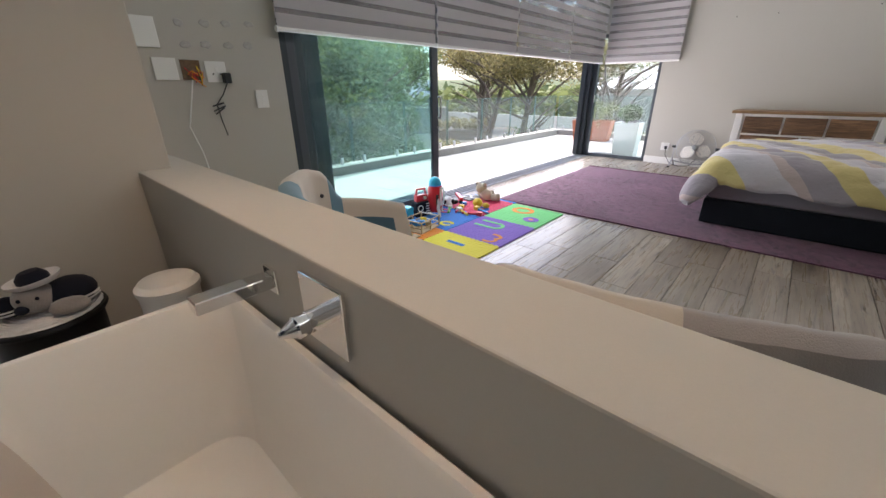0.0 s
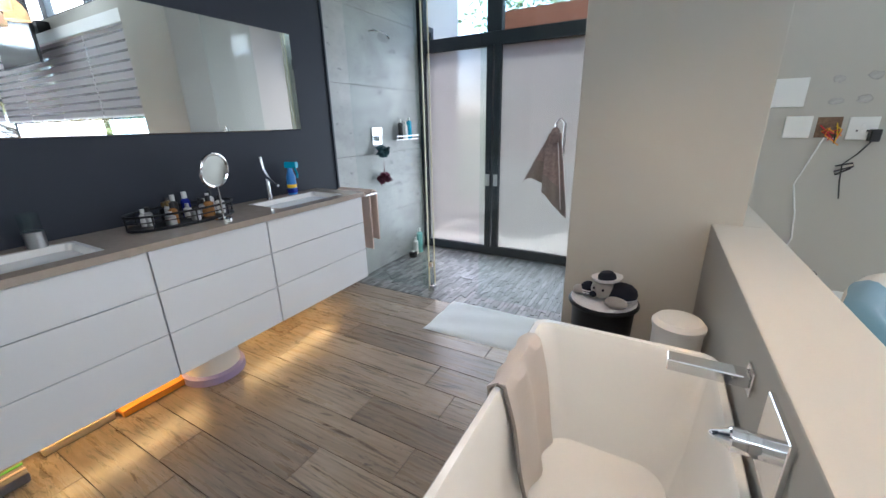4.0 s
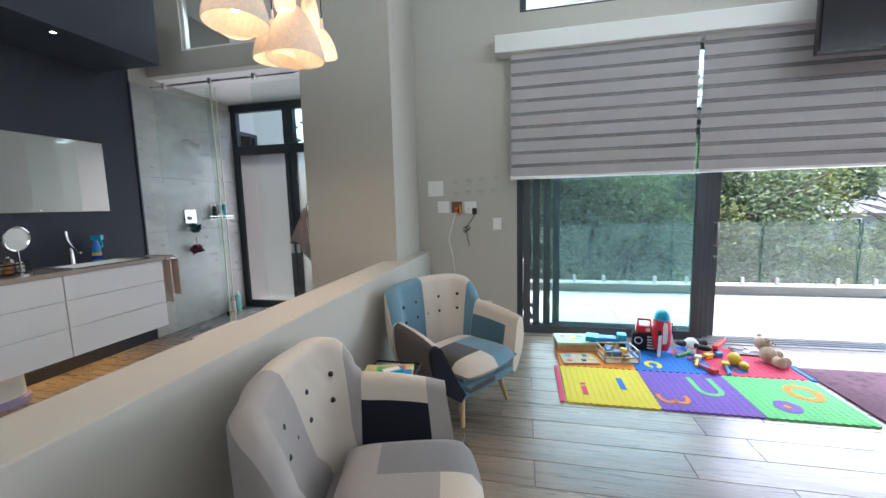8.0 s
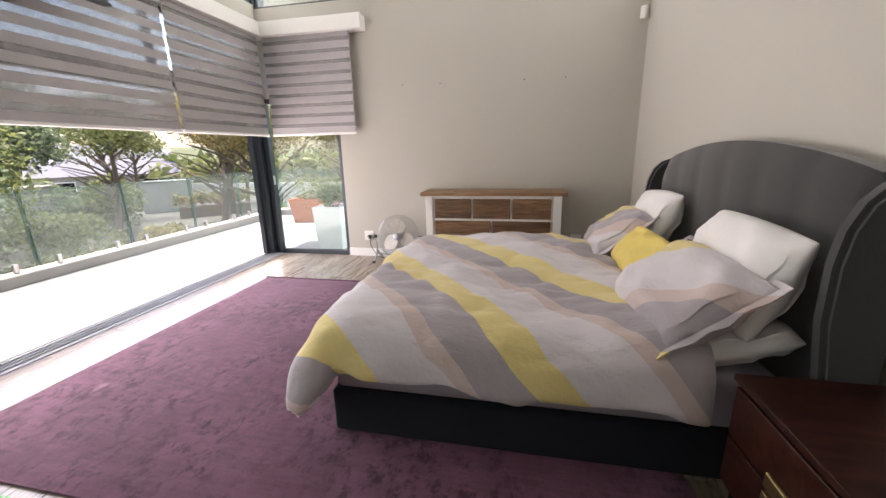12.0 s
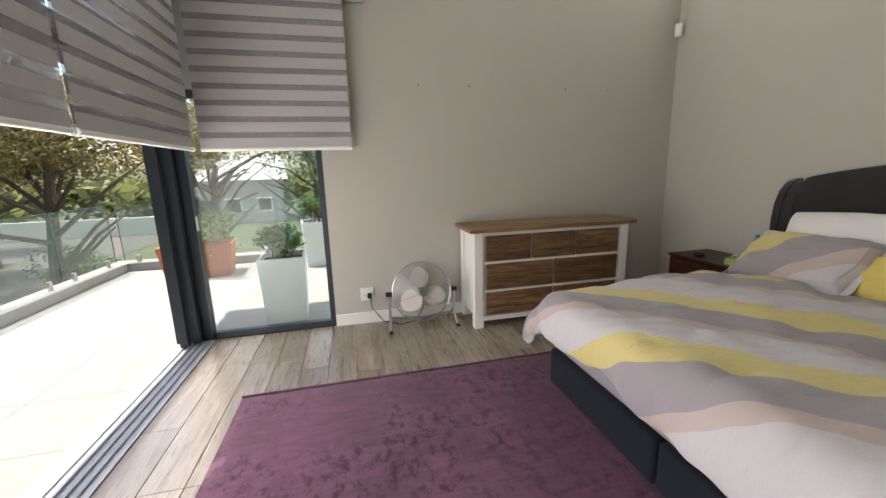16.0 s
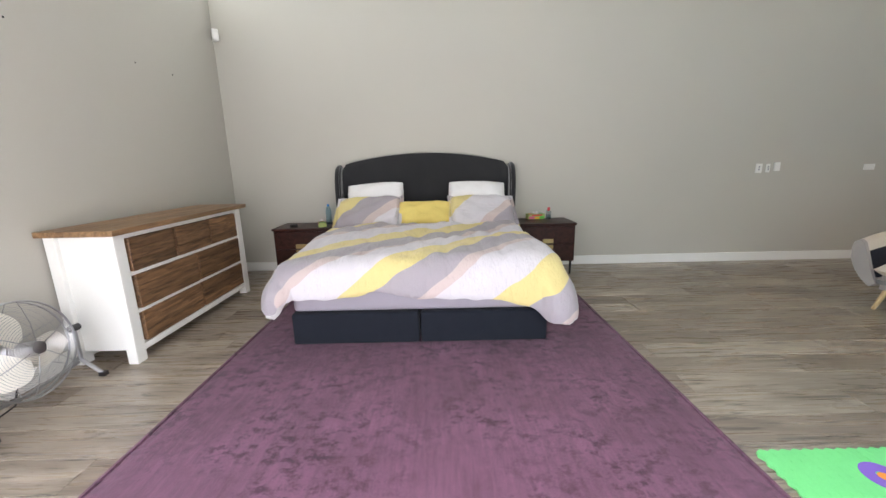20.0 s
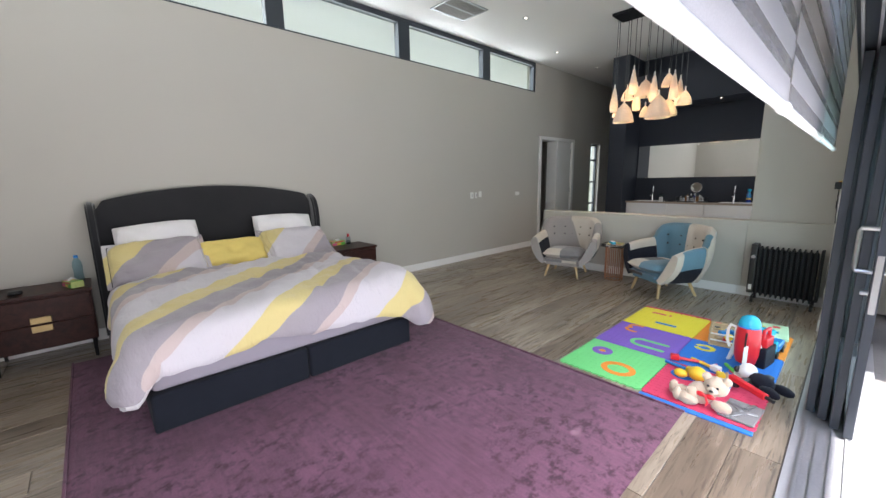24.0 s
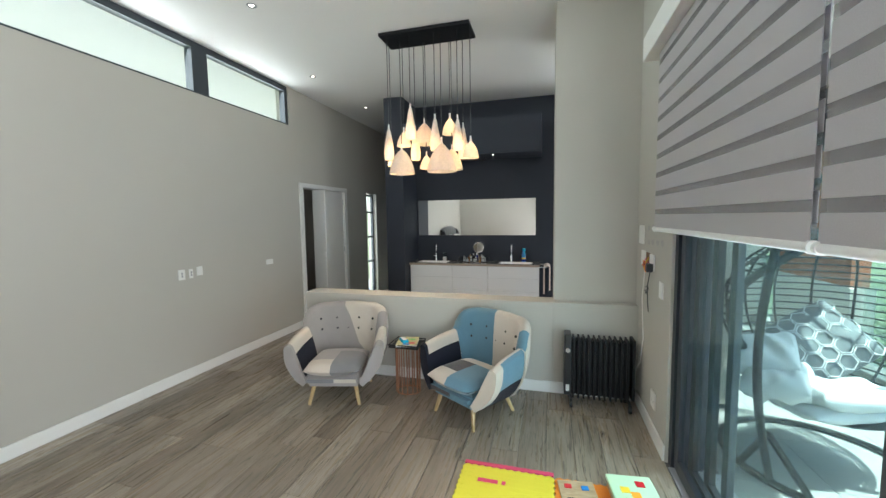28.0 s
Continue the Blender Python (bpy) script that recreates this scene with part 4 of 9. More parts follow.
def leaf_cloud(bm, c, r, n, size, rng, squash=0.8, shell=0.55):
    """Small leaf blades filling an uneven crown."""
    lobes = [(Vector((rng.uniform(-1, 1), rng.uniform(-1, 1), rng.uniform(-0.6, 0.9))) * r * 0.62, rng.uniform(0.34, 0.6) * r) for _ in range(9)]
    for _ in range(n):
        o, rr = rng.choice(lobes)
        d = Vector((rng.gauss(0, 1), rng.gauss(0, 1), rng.gauss(0, 1))).normalized()
        p = o + d * rr * rng.uniform(shell, 1.08)
        p.z *= squash
        p += Vector(c)
        a = Vector((rng.gauss(0, 1), rng.gauss(0, 1), rng.gauss(0, 0.6))).normalized()
        b = a.cross(Vector((rng.gauss(0, 1), rng.gauss(0, 1), rng.gauss(0, 1)))).normalized()
        s = size * rng.uniform(0.6, 1.4)
        v = [bm.verts.new(p + a * s), bm.verts.new(p + b * s * 0.45), bm.verts.new(p - a * s), bm.verts.new(p - b * s * 0.45)]
        bm.faces.new(v)


def tree(x, y, base, trunk_h, crown_r, mat, label, seed, leaves=2600, size=0.1, squash=0.8, lean=0.2):
    rng = random.Random(seed)
    t = thing("tree", label, "tree", pose(x, y, base), "trees round the terrace")
    bm = bmesh.new()
    top = Vector((rng.uniform(-lean, lean) * trunk_h, rng.uniform(-lean, lean) * trunk_h, trunk_h))
    tube([(0, 0, -0.1), top * 0.5 + Vector((rng.uniform(-0.2, 0.2), rng.uniform(-0.2, 0.2), 0)), top], [0.17, 0.13, 0.08], 8, bm)
    for _ in range(15):
        a = rng.uniform(0, 6.28)
        s = top * rng.uniform(0.4, 1.0)
        e = s + Vector((math.cos(a), math.sin(a), rng.uniform(0.3, 1.0))) * crown_r * rng.uniform(0.6, 0.95)
        m = (s + e) / 2 + Vector((rng.uniform(-0.2, 0.2), rng.uniform(-0.2, 0.2), rng.uniform(0, 0.25)))
        tube([s, m, e], [0.06, 0.04, 0.015], 5, bm)
    part("trunk", bm, BARK, t, smooth=True)
    bm = bmesh.new()
    leaf_cloud(bm, top + Vector((0, 0, crown_r * 0.35)), crown_r, leaves, size, rng, squash)
    part("crown", bm, mat, t)
    return t


GREEN_T, OLIVE_T, DARK_T = "leafy green tree beside the terrace", "olive-yellow flowering thorn tree beyond the terrace", "dense dark green tree beyond the balustrade"
for i, (x, y, h, r, mat, lab) in enumerate((
        (-8.9, -0.6, 3.4, 2.3, LEAF_D, DARK_T), (-9.4, 1.4, 3.8, 2.4, LEAF_A, GREEN_T), (-9.2, 3.6, 3.4, 2.0, LEAF_D, DARK_T), (-10.2, -2.4, 4.2, 2.6, LEAF_A, GREEN_T), (-10.6, 0.6, 4.8, 2.8, LEAF_A, GREEN_T), (-8.9, 2.2, 3.2, 2.0, LEAF_A, GREEN_T), (-9.0, -1.4, 3.2, 2.1, LEAF_D, DARK_T), (-11.4, 4.6, 3.6, 2.2, LEAF_A, GREEN_T),
        (-12.0, 1.2, 4.2, 2.8, LEAF_D, DARK_T), (-11.5, -3.2, 4.0, 2.8, LEAF_D, DARK_T), (-14.4, 7.4, 4.4, 2.4, LEAF_D, DARK_T), (-9.6, 12.6, 4.7, 2.3, LEAF_B, OLIVE_T),
        (-12.4, 13.6, 4.9, 2.5, LEAF_B, OLIVE_T), (-6.9, 14.2, 4.6, 2.3, LEAF_B, OLIVE_T), (-16.6, 8.4, 4.6, 2.8, LEAF_A, GREEN_T), (-19.0, 22.5, 5.6, 3.2, LEAF_B, OLIVE_T),
        (-4.4, 18.5, 4.6, 2.5, LEAF_D, DARK_T), (-1.6, 17.2, 4.2, 2.2, LEAF_D, DARK_T), (-18.0, 4.0, 4.8, 3.4, LEAF_A, GREEN_T), (-18.5, -3.0, 4.8, 3.4, LEAF_D, DARK_T),
        (-23.0, 10.5, 4.6, 3.0, LEAF_A, GREEN_T), (2.6, 17.5, 4.2, 2.6, LEAF_A, GREEN_T), (-11.0, 24.5, 5.0, 2.8, LEAF_A, GREEN_T), (-24.0, 30.0, 5.4, 3.2, LEAF_A, GREEN_T), (-15.6, 17.6, 5.0, 2.8, LEAF_B, OLIVE_T), (-20.5, 16.0, 4.8, 2.4, LEAF_A, GREEN_T), (-27.0, 21.5, 5.0, 2.8, LEAF_D, DARK_T), (-31.0, 26.5, 4.6, 2.6, LEAF_A, GREEN_T), (-8.0, 20.5, 4.8, 2.8, LEAF_A, GREEN_T))):
    tree(x, y, GZ, h - 0.3, r, mat, lab, 11 + i, 12500 if mat is LEAF_B else 13000 if i < 12 else 7000 if i < 18 else 3500, 0.05 + 0.004 * abs(x + 8), 0.76 if mat is LEAF_B else 0.85)


def shrub(x, y, z, r, mat, seed, label="low leafy shrub below the balustrade", n=900, size=0.06):
    rng = random.Random(seed)
    t = thing("shrub", label, "shrub", pose(x, y, z), "shrubs below the terrace")
    bm = bmesh.new()
    for _ in range(6):
        a = rng.uniform(0, 6.28)
        tube([(0, 0, 0), (math.cos(a) * r * 0.5, math.sin(a) * r * 0.5, r * 0.8)], [0.02, 0.006], 5, bm)
    part("stems", bm, BARK, t)
    bm = bmesh.new()
    leaf_cloud(bm, (0, 0, r * 0.75), r, n, size, rng, 0.85)
    part("leaves", bm, mat, t)
    return t


for i in range(6):
    shrub(-7.7 - (i * 7 % 5) * 0.35, -3.0 + i * 1.25, GZ, 1.55 + (i % 3) * 0.25, (LEAF_D, LEAF_A, LEAF_C)[i % 3 if i > 4 else i % 2], 60 + i, n=2200, size=0.075)
for i in range(8):
    shrub(-9.1 - (i * 3 % 4) * 0.4, -4.2 + i * 1.05, GZ, 2.25 + 0.2 * (i % 3), (LEAF_A, LEAF_D)[i % 2], 120 + i, "tall leafy bush below the balustrade", 8000, 0.062)
for i, (x, y, r) in enumerate(((-10.2, 7.2, 1.3), (-12.3, 8.6, 1.2), (-9.0, 9.8, 0.9), (-14.8, 10.6, 1.3), (-8.6, 15.5, 1.0), (-12.0, 17.5, 1.2))):
    shrub(x, y, GZ, r, (LEAF_A, LEAF_D, LEAF_C)[i % 3], 160 + i, n=2600, size=0.06)
for i, (x, y, r, mat) in enumerate(((-22.4, 17.6, 1.95, LEAF_A), (-24.3, 16.3, 2.0, LEAF_D), (-22.8, 11.6, 2.4, LEAF_D), (-20.0, 10.4, 2.3, LEAF_A), (-10.3, 8.6, 0.85, LEAF_B), (-13.6, 12.2, 1.1, LEAF_B), (-17.4, 11.9, 1.3, LEAF_A))):
    shrub(x, y, GZ, r, mat, 190 + i, "leafy bush beside the drive", 3600, 0.06 + 0.004 * abs(x + 10))
for i in range(7):
    shrub(-5.9 + i * 1.3, 13.6 + (i % 2) * 1.1, GZ, 1.0 + 0.2 * (i % 3), LEAF_C if i % 2 else LEAF_A, 80 + i, n=1600, size=0.06)

# drive, low walls and houses seen past the trees
structure("road", "pale brick-paved drive court below the garden", boxes((-38, -8.2, 8.0, 22.0, GZ, GZ + 0.02), (-38, -15.0, 22.0, 34.0, GZ, GZ + 0.02)), ASPH, "drive")
# slab out of view, added to throw light up at the eaves behind the headboard wall
structure("paved_yard", "unseen pale slab added to bounce light up to the eaves", boxes((0.9, 9.0, -9.0, 9.0, GZ, -0.3)), TERR, "yard")
structure("garden_wall", "low pale plastered garden wall along the drive", boxes((-38, -15.2, 34.0, 34.3, GZ, GZ + 1.3)), WALL_OUT, "wall")


def house(x, y, w, d, h, rz, label, roof_mat):
    t = thing("house", label, "house", pose(x, y, GZ, 0, 0, rz), "houses beyond the garden")
    part("wall", boxes((-w / 2, w / 2, -d / 2, d / 2, 0, h)), FARWALL, t)
    bm = bmesh.new()
    o = 0.4
    v = [bm.verts.new(p) for p in ((-w / 2 - o, -d / 2 - o, h), (w / 2 + o, -d / 2 - o, h), (w / 2 + o, d / 2 + o, h), (-w / 2 - o, d / 2 + o, h), (-w / 2 - o, 0, h + d * 0.3), (w / 2 + o, 0, h + d * 0.3))]
    for q in ((0, 1, 5, 4), (2, 3, 4, 5), (0, 4, 3), (1, 2, 5), (3, 2, 1, 0)):
        bm.faces.new([v[i] for i in q])
    part("roof", bm, roof_mat, t)
    for k in range(3):
        for side in (-1, 1):
            wx = (k - 1) * w * 0.3
            win = part("window", boxes((wx - 0.6, wx + 0.6, side * d / 2 - 0.03, side * d / 2 + 0.03, 1.0, 2.2)), WHITE, t)
            part("pane", boxes((wx - 0.52, wx + 0.52, side * d / 2 - 0.04, side * d / 2 + 0.04, 1.08, 2.12)), SCREEN, win)
    return t


FARWALL = plain("far_plaster", (0.3, 0.29, 0.27), 0.9, var=0.08, scale=1.0)
ROOFW = plain("pale_sheet_roof", (0.36, 0.37, 0.38), 0.6, var=0.06, scale=1)
ROOFG = plain("grey_tile_roof", (0.1, 0.11, 0.14), 0.8, var=0.15, scale=2)
house(-13.2, 41, 8, 7, 3.7, 12, "distant white house with pale sheet roof", ROOFW)
house(-37, 29, 9, 7, 2.6, 52, "distant pale house with grey tiled roof", ROOFG)
house(-47, 33, 10, 8, 3.0, 45, "distant pale house with grey tiled roof", ROOFG)
house(-40, 2, 10, 8, 3.2, 85, "distant pale house with grey tiled roof", ROOFG)
# gate pillars and a clipped hedge beside the drive
for x, y, w, d, h, lab in ((-22.8, 14.4, 1.1, 1.1, 2.7, "tall white plastered gate pillar"), (-26.2, 24.6, 3.2, 0.8, 2.2, "white plastered gate wall block")):
    t = thing("gate_pillar", lab + " beside the drive", "pillar", pose(x, y, GZ, 0, 0, 40), "gate pillars by the drive")
    part("shaft", boxes((-w / 2, w / 2, -d / 2, d / 2, 0.02, h), bev=0.03, seg=1), FARWALL, t)
    part("capping", boxes((-w / 2 - 0.06, w / 2 + 0.06, -d / 2 - 0.06, d / 2 + 0.06, h + 0.001, h + 0.1), bev=0.02, seg=1), FARWALL, t)
t = thing("clipped_hedge", "dark clipped hedge in a brown timber box by the drive", "hedge", pose(-21.3, 23.5, GZ, 0, 0, 42))
part("box", boxes((-2.1, 2.1, -0.7, 0.7, 0.02, 0.7), bev=0.02, seg=1), BARK, t)
rng0 = random.Random(31)
bm = bmesh.new()
for k in range(6):
    leaf_cloud(bm, (-1.75 + 0.7 * k, 0, 1.15), 0.75, 420, 0.11, rng0, 0.8, 0.3)
part("foliage", bm, LEAF_B, t)
rng0 = random.Random(5)
bm = bmesh.new()
for i in range(190):
    a = radians(rng0.uniform(-15, 200))
    d = rng0.uniform(42, 110)
    leaf_cloud(bm, (math.cos(a) * d, math.sin(a) * d, GZ + 2.0), 3.6, 110, 0.75, rng0, 0.7)
tagged(part("far_trees", bm, LEAF_A), "distant belt of green trees", "trees", kind="stuff")
structure("backdrop_hill", "low hazy green hills far off", lathe([(900, GZ), (1000, 14), (1150, 22), (1151, GZ)], 40), GRASS, "hills")


# ---- planters ----
def planter(x, y, w, d, h, mat, label, leaf, seed, rz=0, lh=0.35):
    t = thing("planter", label, "planter", pose(x, y, -0.045, 0, 0, rz), "planters on the terrace")
    bm = bmesh.new()
    k = 0.86
    o, i_ = 1.0, 1.0 - 0.05 / w
    ring = lambda s, z: [bm.verts.new((sx * w / 2 * s, sy * d / 2 * s, z)) for sx, sy in ((-1, -1), (1, -1), (1, 1), (-1, 1))]
    rs = [ring(k, 0), ring(o, h), ring(i_, h), ring(i_ * 0.98, h - 0.06)]
    for a, b in zip(rs, rs[1:]):
        for j in range(4):
            bm.faces.new([a[j], a[(j + 1) % 4], b[(j + 1) % 4], b[j]])
    bm.faces.new(rs[0][::-1])
    part("pot", bm, mat, t)
    part("soil", boxes((-w * 0.44, w * 0.44, -d * 0.44, d * 0.44, h - 0.09, h - 0.05)), SOIL, t)
    rng = random.Random(seed)
    bm = bmesh.new()
    for _ in range(7):
        tube([(rng.uniform(-0.3, 0.3) * w, rng.uniform(-0.3, 0.3) * d, h - 0.06), (rng.uniform(-0.45, 0.45) * w, rng.uniform(-0.45, 0.45) * d, h + lh * rng.uniform(0.5, 1))], [0.012, 0.005], 5, bm)
    part("stems", bm, BARK, t)
    bm = bmesh.new()
    leaf_cloud(bm, (0, 0, h + lh * 0.5), max(w * 0.62, lh * 0.75), 520, 0.045, rng, 0.75, 0.2)
    part("leaves", bm, leaf, t)
    return t


planter(-3.45, 6.32, 0.44, 0.44, 0.66, POTW, "tall white square planter with a small green shrub", LEAF_C, 1, 4, 0.28)
planter(-3.3, 8.75, 0.5, 0.5, 0.72, POTW, "tall white square planter with bright green foliage", LEAF_C, 2, 10, 0.4)
planter(-5.0, 8.5, 0.95, 0.5, 0.5, TERRA, "terracotta trough planter at the terrace corner", LEAF_A, 3, 8, 0.12)


# ---- hanging egg chair ----
def egg_chair(m, face):
    """face: the way the opening looks, in the chair's own axes; the stand rises on its -x side."""
    t = thing("hanging_egg_chair", "black wicker hanging egg chair on a curved steel stand", "hanging chair", m)
    ring = [(0.56 * math.cos(a), 0.56 * math.sin(a), 0.025) for a in [2 * math.pi * i / 40 for i in range(40)]]
    part("base_ring", tube(ring, 0.025, 8, closed=True), BLACKM, t, smooth=True)
    part("base_bar", tube([(-0.6, 0, 0.36), (-0.52, 0.2, 0.03)], 0.022), BLACKM, t, smooth=True)
    part("base_bar", tube([(-0.6, 0, 0.36), (-0.52, -0.2, 0.03)], 0.022), BLACKM, t, smooth=True)
    arc = [(-0.55 - 0.2 * math.sin(s * 2.7), 0, 0.03 + 1.5 * s) for s in [i / 12 for i in range(13)]]
    x0, z0 = arc[-1][0], arc[-1][2]
    arc += [(x0 + (0.1 - x0) * (1 - math.cos(i / 8 * 1.5)), 0, z0 + 0.5 * math.sin(i / 8 * 1.5)) for i in range(1, 9)]
    part("stand_arm", tube(arc, 0.024, 10), BLACKM, t, smooth=True)
    hx, hz = arc[-1][0] - 0.04, arc[-1][2]
    part("hook", tube([(hx, 0, hz), (hx + 0.09, 0, hz)], 0.034), STEEL, t, smooth=True)
    for k in range(6):
        c = Vector((hx, 0, hz - 0.06 - 0.05 * k))
        a = k % 2
        part("chain_link", tube([c + Vector((0.014 * math.cos(q) * (1 - a), 0.014 * math.cos(q) * a, 0.032 * math.sin(q))) for q in [2 * math.pi * i / 10 for i in range(10)]], 0.005, 5, closed=True), STEEL, t)

    def shell_pt(a, s):
        """a: round the shell; s: 0 at the top to 1 at the bottom."""
        r = 0.6 * math.sin(math.pi * min(1, 0.03 + 0.94 * s ** 0.85)) ** 0.8
        return Vector((hx + r * math.cos(a), r * math.sin(a), 1.66 - 1.28 * s))

    def lip(s):
        """The opening is a drop: wide in the middle, closing above and below."""
        k = math.sin(math.pi * s) ** 0.6
        return radians(8 + 58 * k)
    rows = [0.1 + 0.82 * i / 19 for i in range(20)]
    for s in rows:
        b0, b1 = face + lip(s), face + radians(360) - lip(s)
        pts = [shell_pt(b0 + (b1 - b0) * k / 22, s) for k in range(23)]
        part("wicker_strand", tube(pts, 0.0065, 5), WICKER, t)
    for k in range(1, 10):
        q = k / 10
        part("rib", tube([shell_pt(face + lip(s / 18) + (radians(360) - 2 * lip(s / 18)) * q, s / 18) for s in range(19)], 0.009, 6), WICKER, t, smooth=True)
    for side in (1, -1):
        part("rim", tube([shell_pt(face + side * lip(s / 24), 0.01 + 0.97 * s / 24) for s in range(25)], 0.027, 8), WICKER, t, smooth=True)
    part("cap", lathe([(0.0, 1.7), (0.05, 1.67), (0.13, 1.58)], 12, m=Matrix.Translation((hx, 0, 0))), WICKER, t, smooth=True)
    part("seat_pan", lathe([(0.0, 0.385), (0.24, 0.4), (0.36, 0.45)], 24, m=Matrix.Translation((hx, 0, 0))), WICKER, t, smooth=True)
    return t


def cushion_bm(w, d, h, puff=1.0, seed=0, nx=18, ny=14, lump=0.0):
    """A pillow: two bulging sheets joined at a seam."""
    rng = random.Random(seed)
    ph = [rng.uniform(0, 6) for _ in range(6)]
    bm = bmesh.new()

    def prof(u, v, side):
        x, y = math.sin(math.pi * (u - 0.5)), math.sin(math.pi * (v - 0.5))
        e = (max(0.0, 1 - x ** 4) * max(0.0, 1 - y ** 4)) ** 0.5
        k = 1 - 0.06 * (x * x * y * y)
        wr = 0.03 * math.sin(7 * x + ph[0] + 3 * y) + 0.03 * math.sin(6 * y - 4 * x + ph[1])
        wr += lump * (math.sin(5.2 * x + ph[2]) * math.cos(4.6 * y + ph[3]) + 0.6 * math.sin(9 * x + 5 * y + ph[4]))
        px = x * w / 2 * (1 - 0.05 * (1 - abs(y)) * 0 - 0.05 * (1 - y * y) * (abs(x) > 0.9)) * k
        crease = 0.016 * min(1.0, 3 * e) * noise.noise(Vector((px * 7 + seed, y * d * 6, side * 1.3))) + 0.007 * min(1.0, 3 * e) * noise.noise(Vector((px * 17, y * d * 13 + seed, side)))
        return Vector((px, y * d / 2 * k, side * (h / 2 * e * puff * (1 + wr * 2) + crease)))
    for side in (1, -1):
        vs = [[bm.verts.new(prof(i / nx, j / ny, side)) for j in range(ny + 1)] for i in range(nx + 1)]
        for i in range(nx):
            for j in range(ny):
                q = [vs[i][j], vs[i + 1][j], vs[i + 1][j + 1], vs[i][j + 1]]
                bm.faces.new(q if side > 0 else q[::-1])
    bmesh.ops.remove_doubles(bm, verts=bm.verts[:], dist=0.0008)
    return bm


egg_chair(pose(-5.02, -0.62, -0.045, 0, 0, -143), radians(70 + 143))
HEX = plain("grey_patterned_cloth", (0.15, 0.155, 0.165), 0.9, var=0.1)
GRP = "cushions in the hanging chair"
cu = thing("seat_cushion", "flat white seat cushion in the hanging chair", "cushion", pose(-4.98, -0.6, 0.47, 0, 0, 20), GRP)
part("cover", cushion_bm(0.74, 0.66, 0.15, seed=3, nx=30, ny=26, lump=0.05), LINEN, cu, smooth=True)
cu = thing("seat_cushion", "plump white cushion lying in the hanging chair", "cushion", pose(-4.96, -0.36, 0.585, 8, 0, 8), GRP)
part("cover", cushion_bm(0.46, 0.36, 0.16, seed=8, nx=26, ny=22, lump=0.08), LINEN, cu, smooth=True)
cu = thing("back_cushion", "plump white cushion at the rim of the hanging chair", "cushion", pose(-4.66, -0.44, 0.6, -12, 14, -35), GRP)
part("cover", cushion_bm(0.38, 0.32, 0.2, seed=4, nx=26, ny=22, lump=0.1), LINEN, cu, smooth=True)
cu = thing("back_cushion", "white cushion leaning in the hanging chair", "cushion", pose(-4.63, -0.54, 0.75, -30, 18, -30), GRP)
part("cover", cushion_bm(0.38, 0.32, 0.18, seed=6, nx=26, ny=22, lump=0.1), LINEN, cu, smooth=True)
hx = thing("scatter_cushion", "grey scatter cushion with white hexagon lines", "cushion", pose(-4.97, -0.6, 0.84, -58, 0, -12) @ Matrix.Rotation(radians(38), 4, "Z"), GRP)
part("cover", cushion_bm(0.5, 0.46, 0.17, seed=5), HEX, hx, smooth=True)
for i in range(-4, 5):
    for j in range(-4, 5):
        cx, cy = (i + 0.5 * (j % 2)) * 0.098, j * 0.085
        if abs(cx) > 0.2 or abs(cy) > 0.18:
            continue
        pts = []
        for k in range(6):
            hx_, hy_ = cx + 0.05 * math.sin(k * math.pi / 3), cy + 0.05 * math.cos(k * math.pi / 3)
            e = (max(0.0, 1 - (hx_ / 0.25) ** 4) * max(0.0, 1 - (hy_ / 0.23) ** 4)) ** 0.5
            pts.append((hx_, hy_, 0.085 * e + 0.005))
        part("hexagon_line", tube(pts, 0.0038, 4, closed=True), LINEN, hx)
structure("patio_lamp", "small round recessed patio downlight", lathe([(0, 2.612), (0.045, 2.612), (0.06, 2.6195)], 16, m=Matrix.Translation((-4.76, 0.1, 0))), STEEL, "downlight")

# ---- rug ----
def rug():
    t = thing("rug", "large purple viscose rug with worn patches, under the bed", "rug")
    x0, x1, y0, y1 = -3.5, 0.12, 1.93, 4.705

    def pt(u, v):
        e = 0.006 * math.sin(9 * u + 4 * v)
        edge = min(u, 1 - u, v, 1 - v) < 1e-6
        return Vector((x0 + (x1 - x0) * u, y0 + (y1 - y0) * v + e * (v < 0.01 or v > 0.99), 0.001 if edge else 0.012))
    bm = grid(60, 46, pt)
    part("woven_field", bm, RUG, t, smooth=True)
    for a, b in ((y0 - 0.004, y0 + 0.008), (y1 - 0.008, y1 + 0.004)):
        part("binding", boxes((x0 - 0.004, x1 + 0.004, a, b, 0.001, 0.0135)), RUG, t)
    return t


rug()

# ---- bed ----
BX0, BX1, BY0, BY1 = -1.5, 0.42, 2.49, 4.33
bed = thing("bed", "king-size bed with charcoal winged headboard and split divan base", "bed")
for a, b in ((BY0, 3.405), (3.415, BY1)):
    part("divan_base", boxes((BX0 - 0.008, BX1, a, b, 0.014, 0.252), bev=0.022, seg=3), DIVAN, bed, "charcoal upholstered divan half", True)
    for x in (BX0 + 0.12, BX1 - 0.12):
        for y in (a + 0.1, b - 0.1):
            part("castor", lathe([(0, 0.0125), (0.025, 0.0125), (0.025, 0.03), (0, 0.03)], 10, m=Matrix.Translation((x, y, 0))), BLACK, bed)
part("mattress", boxes((BX0 + 0.01, BX1, BY0 + 0.01, BY1 - 0.01, 0.254, 0.5), bev=0.05, seg=4), MATTR, bed, "grey-lilac mattress cover", True)


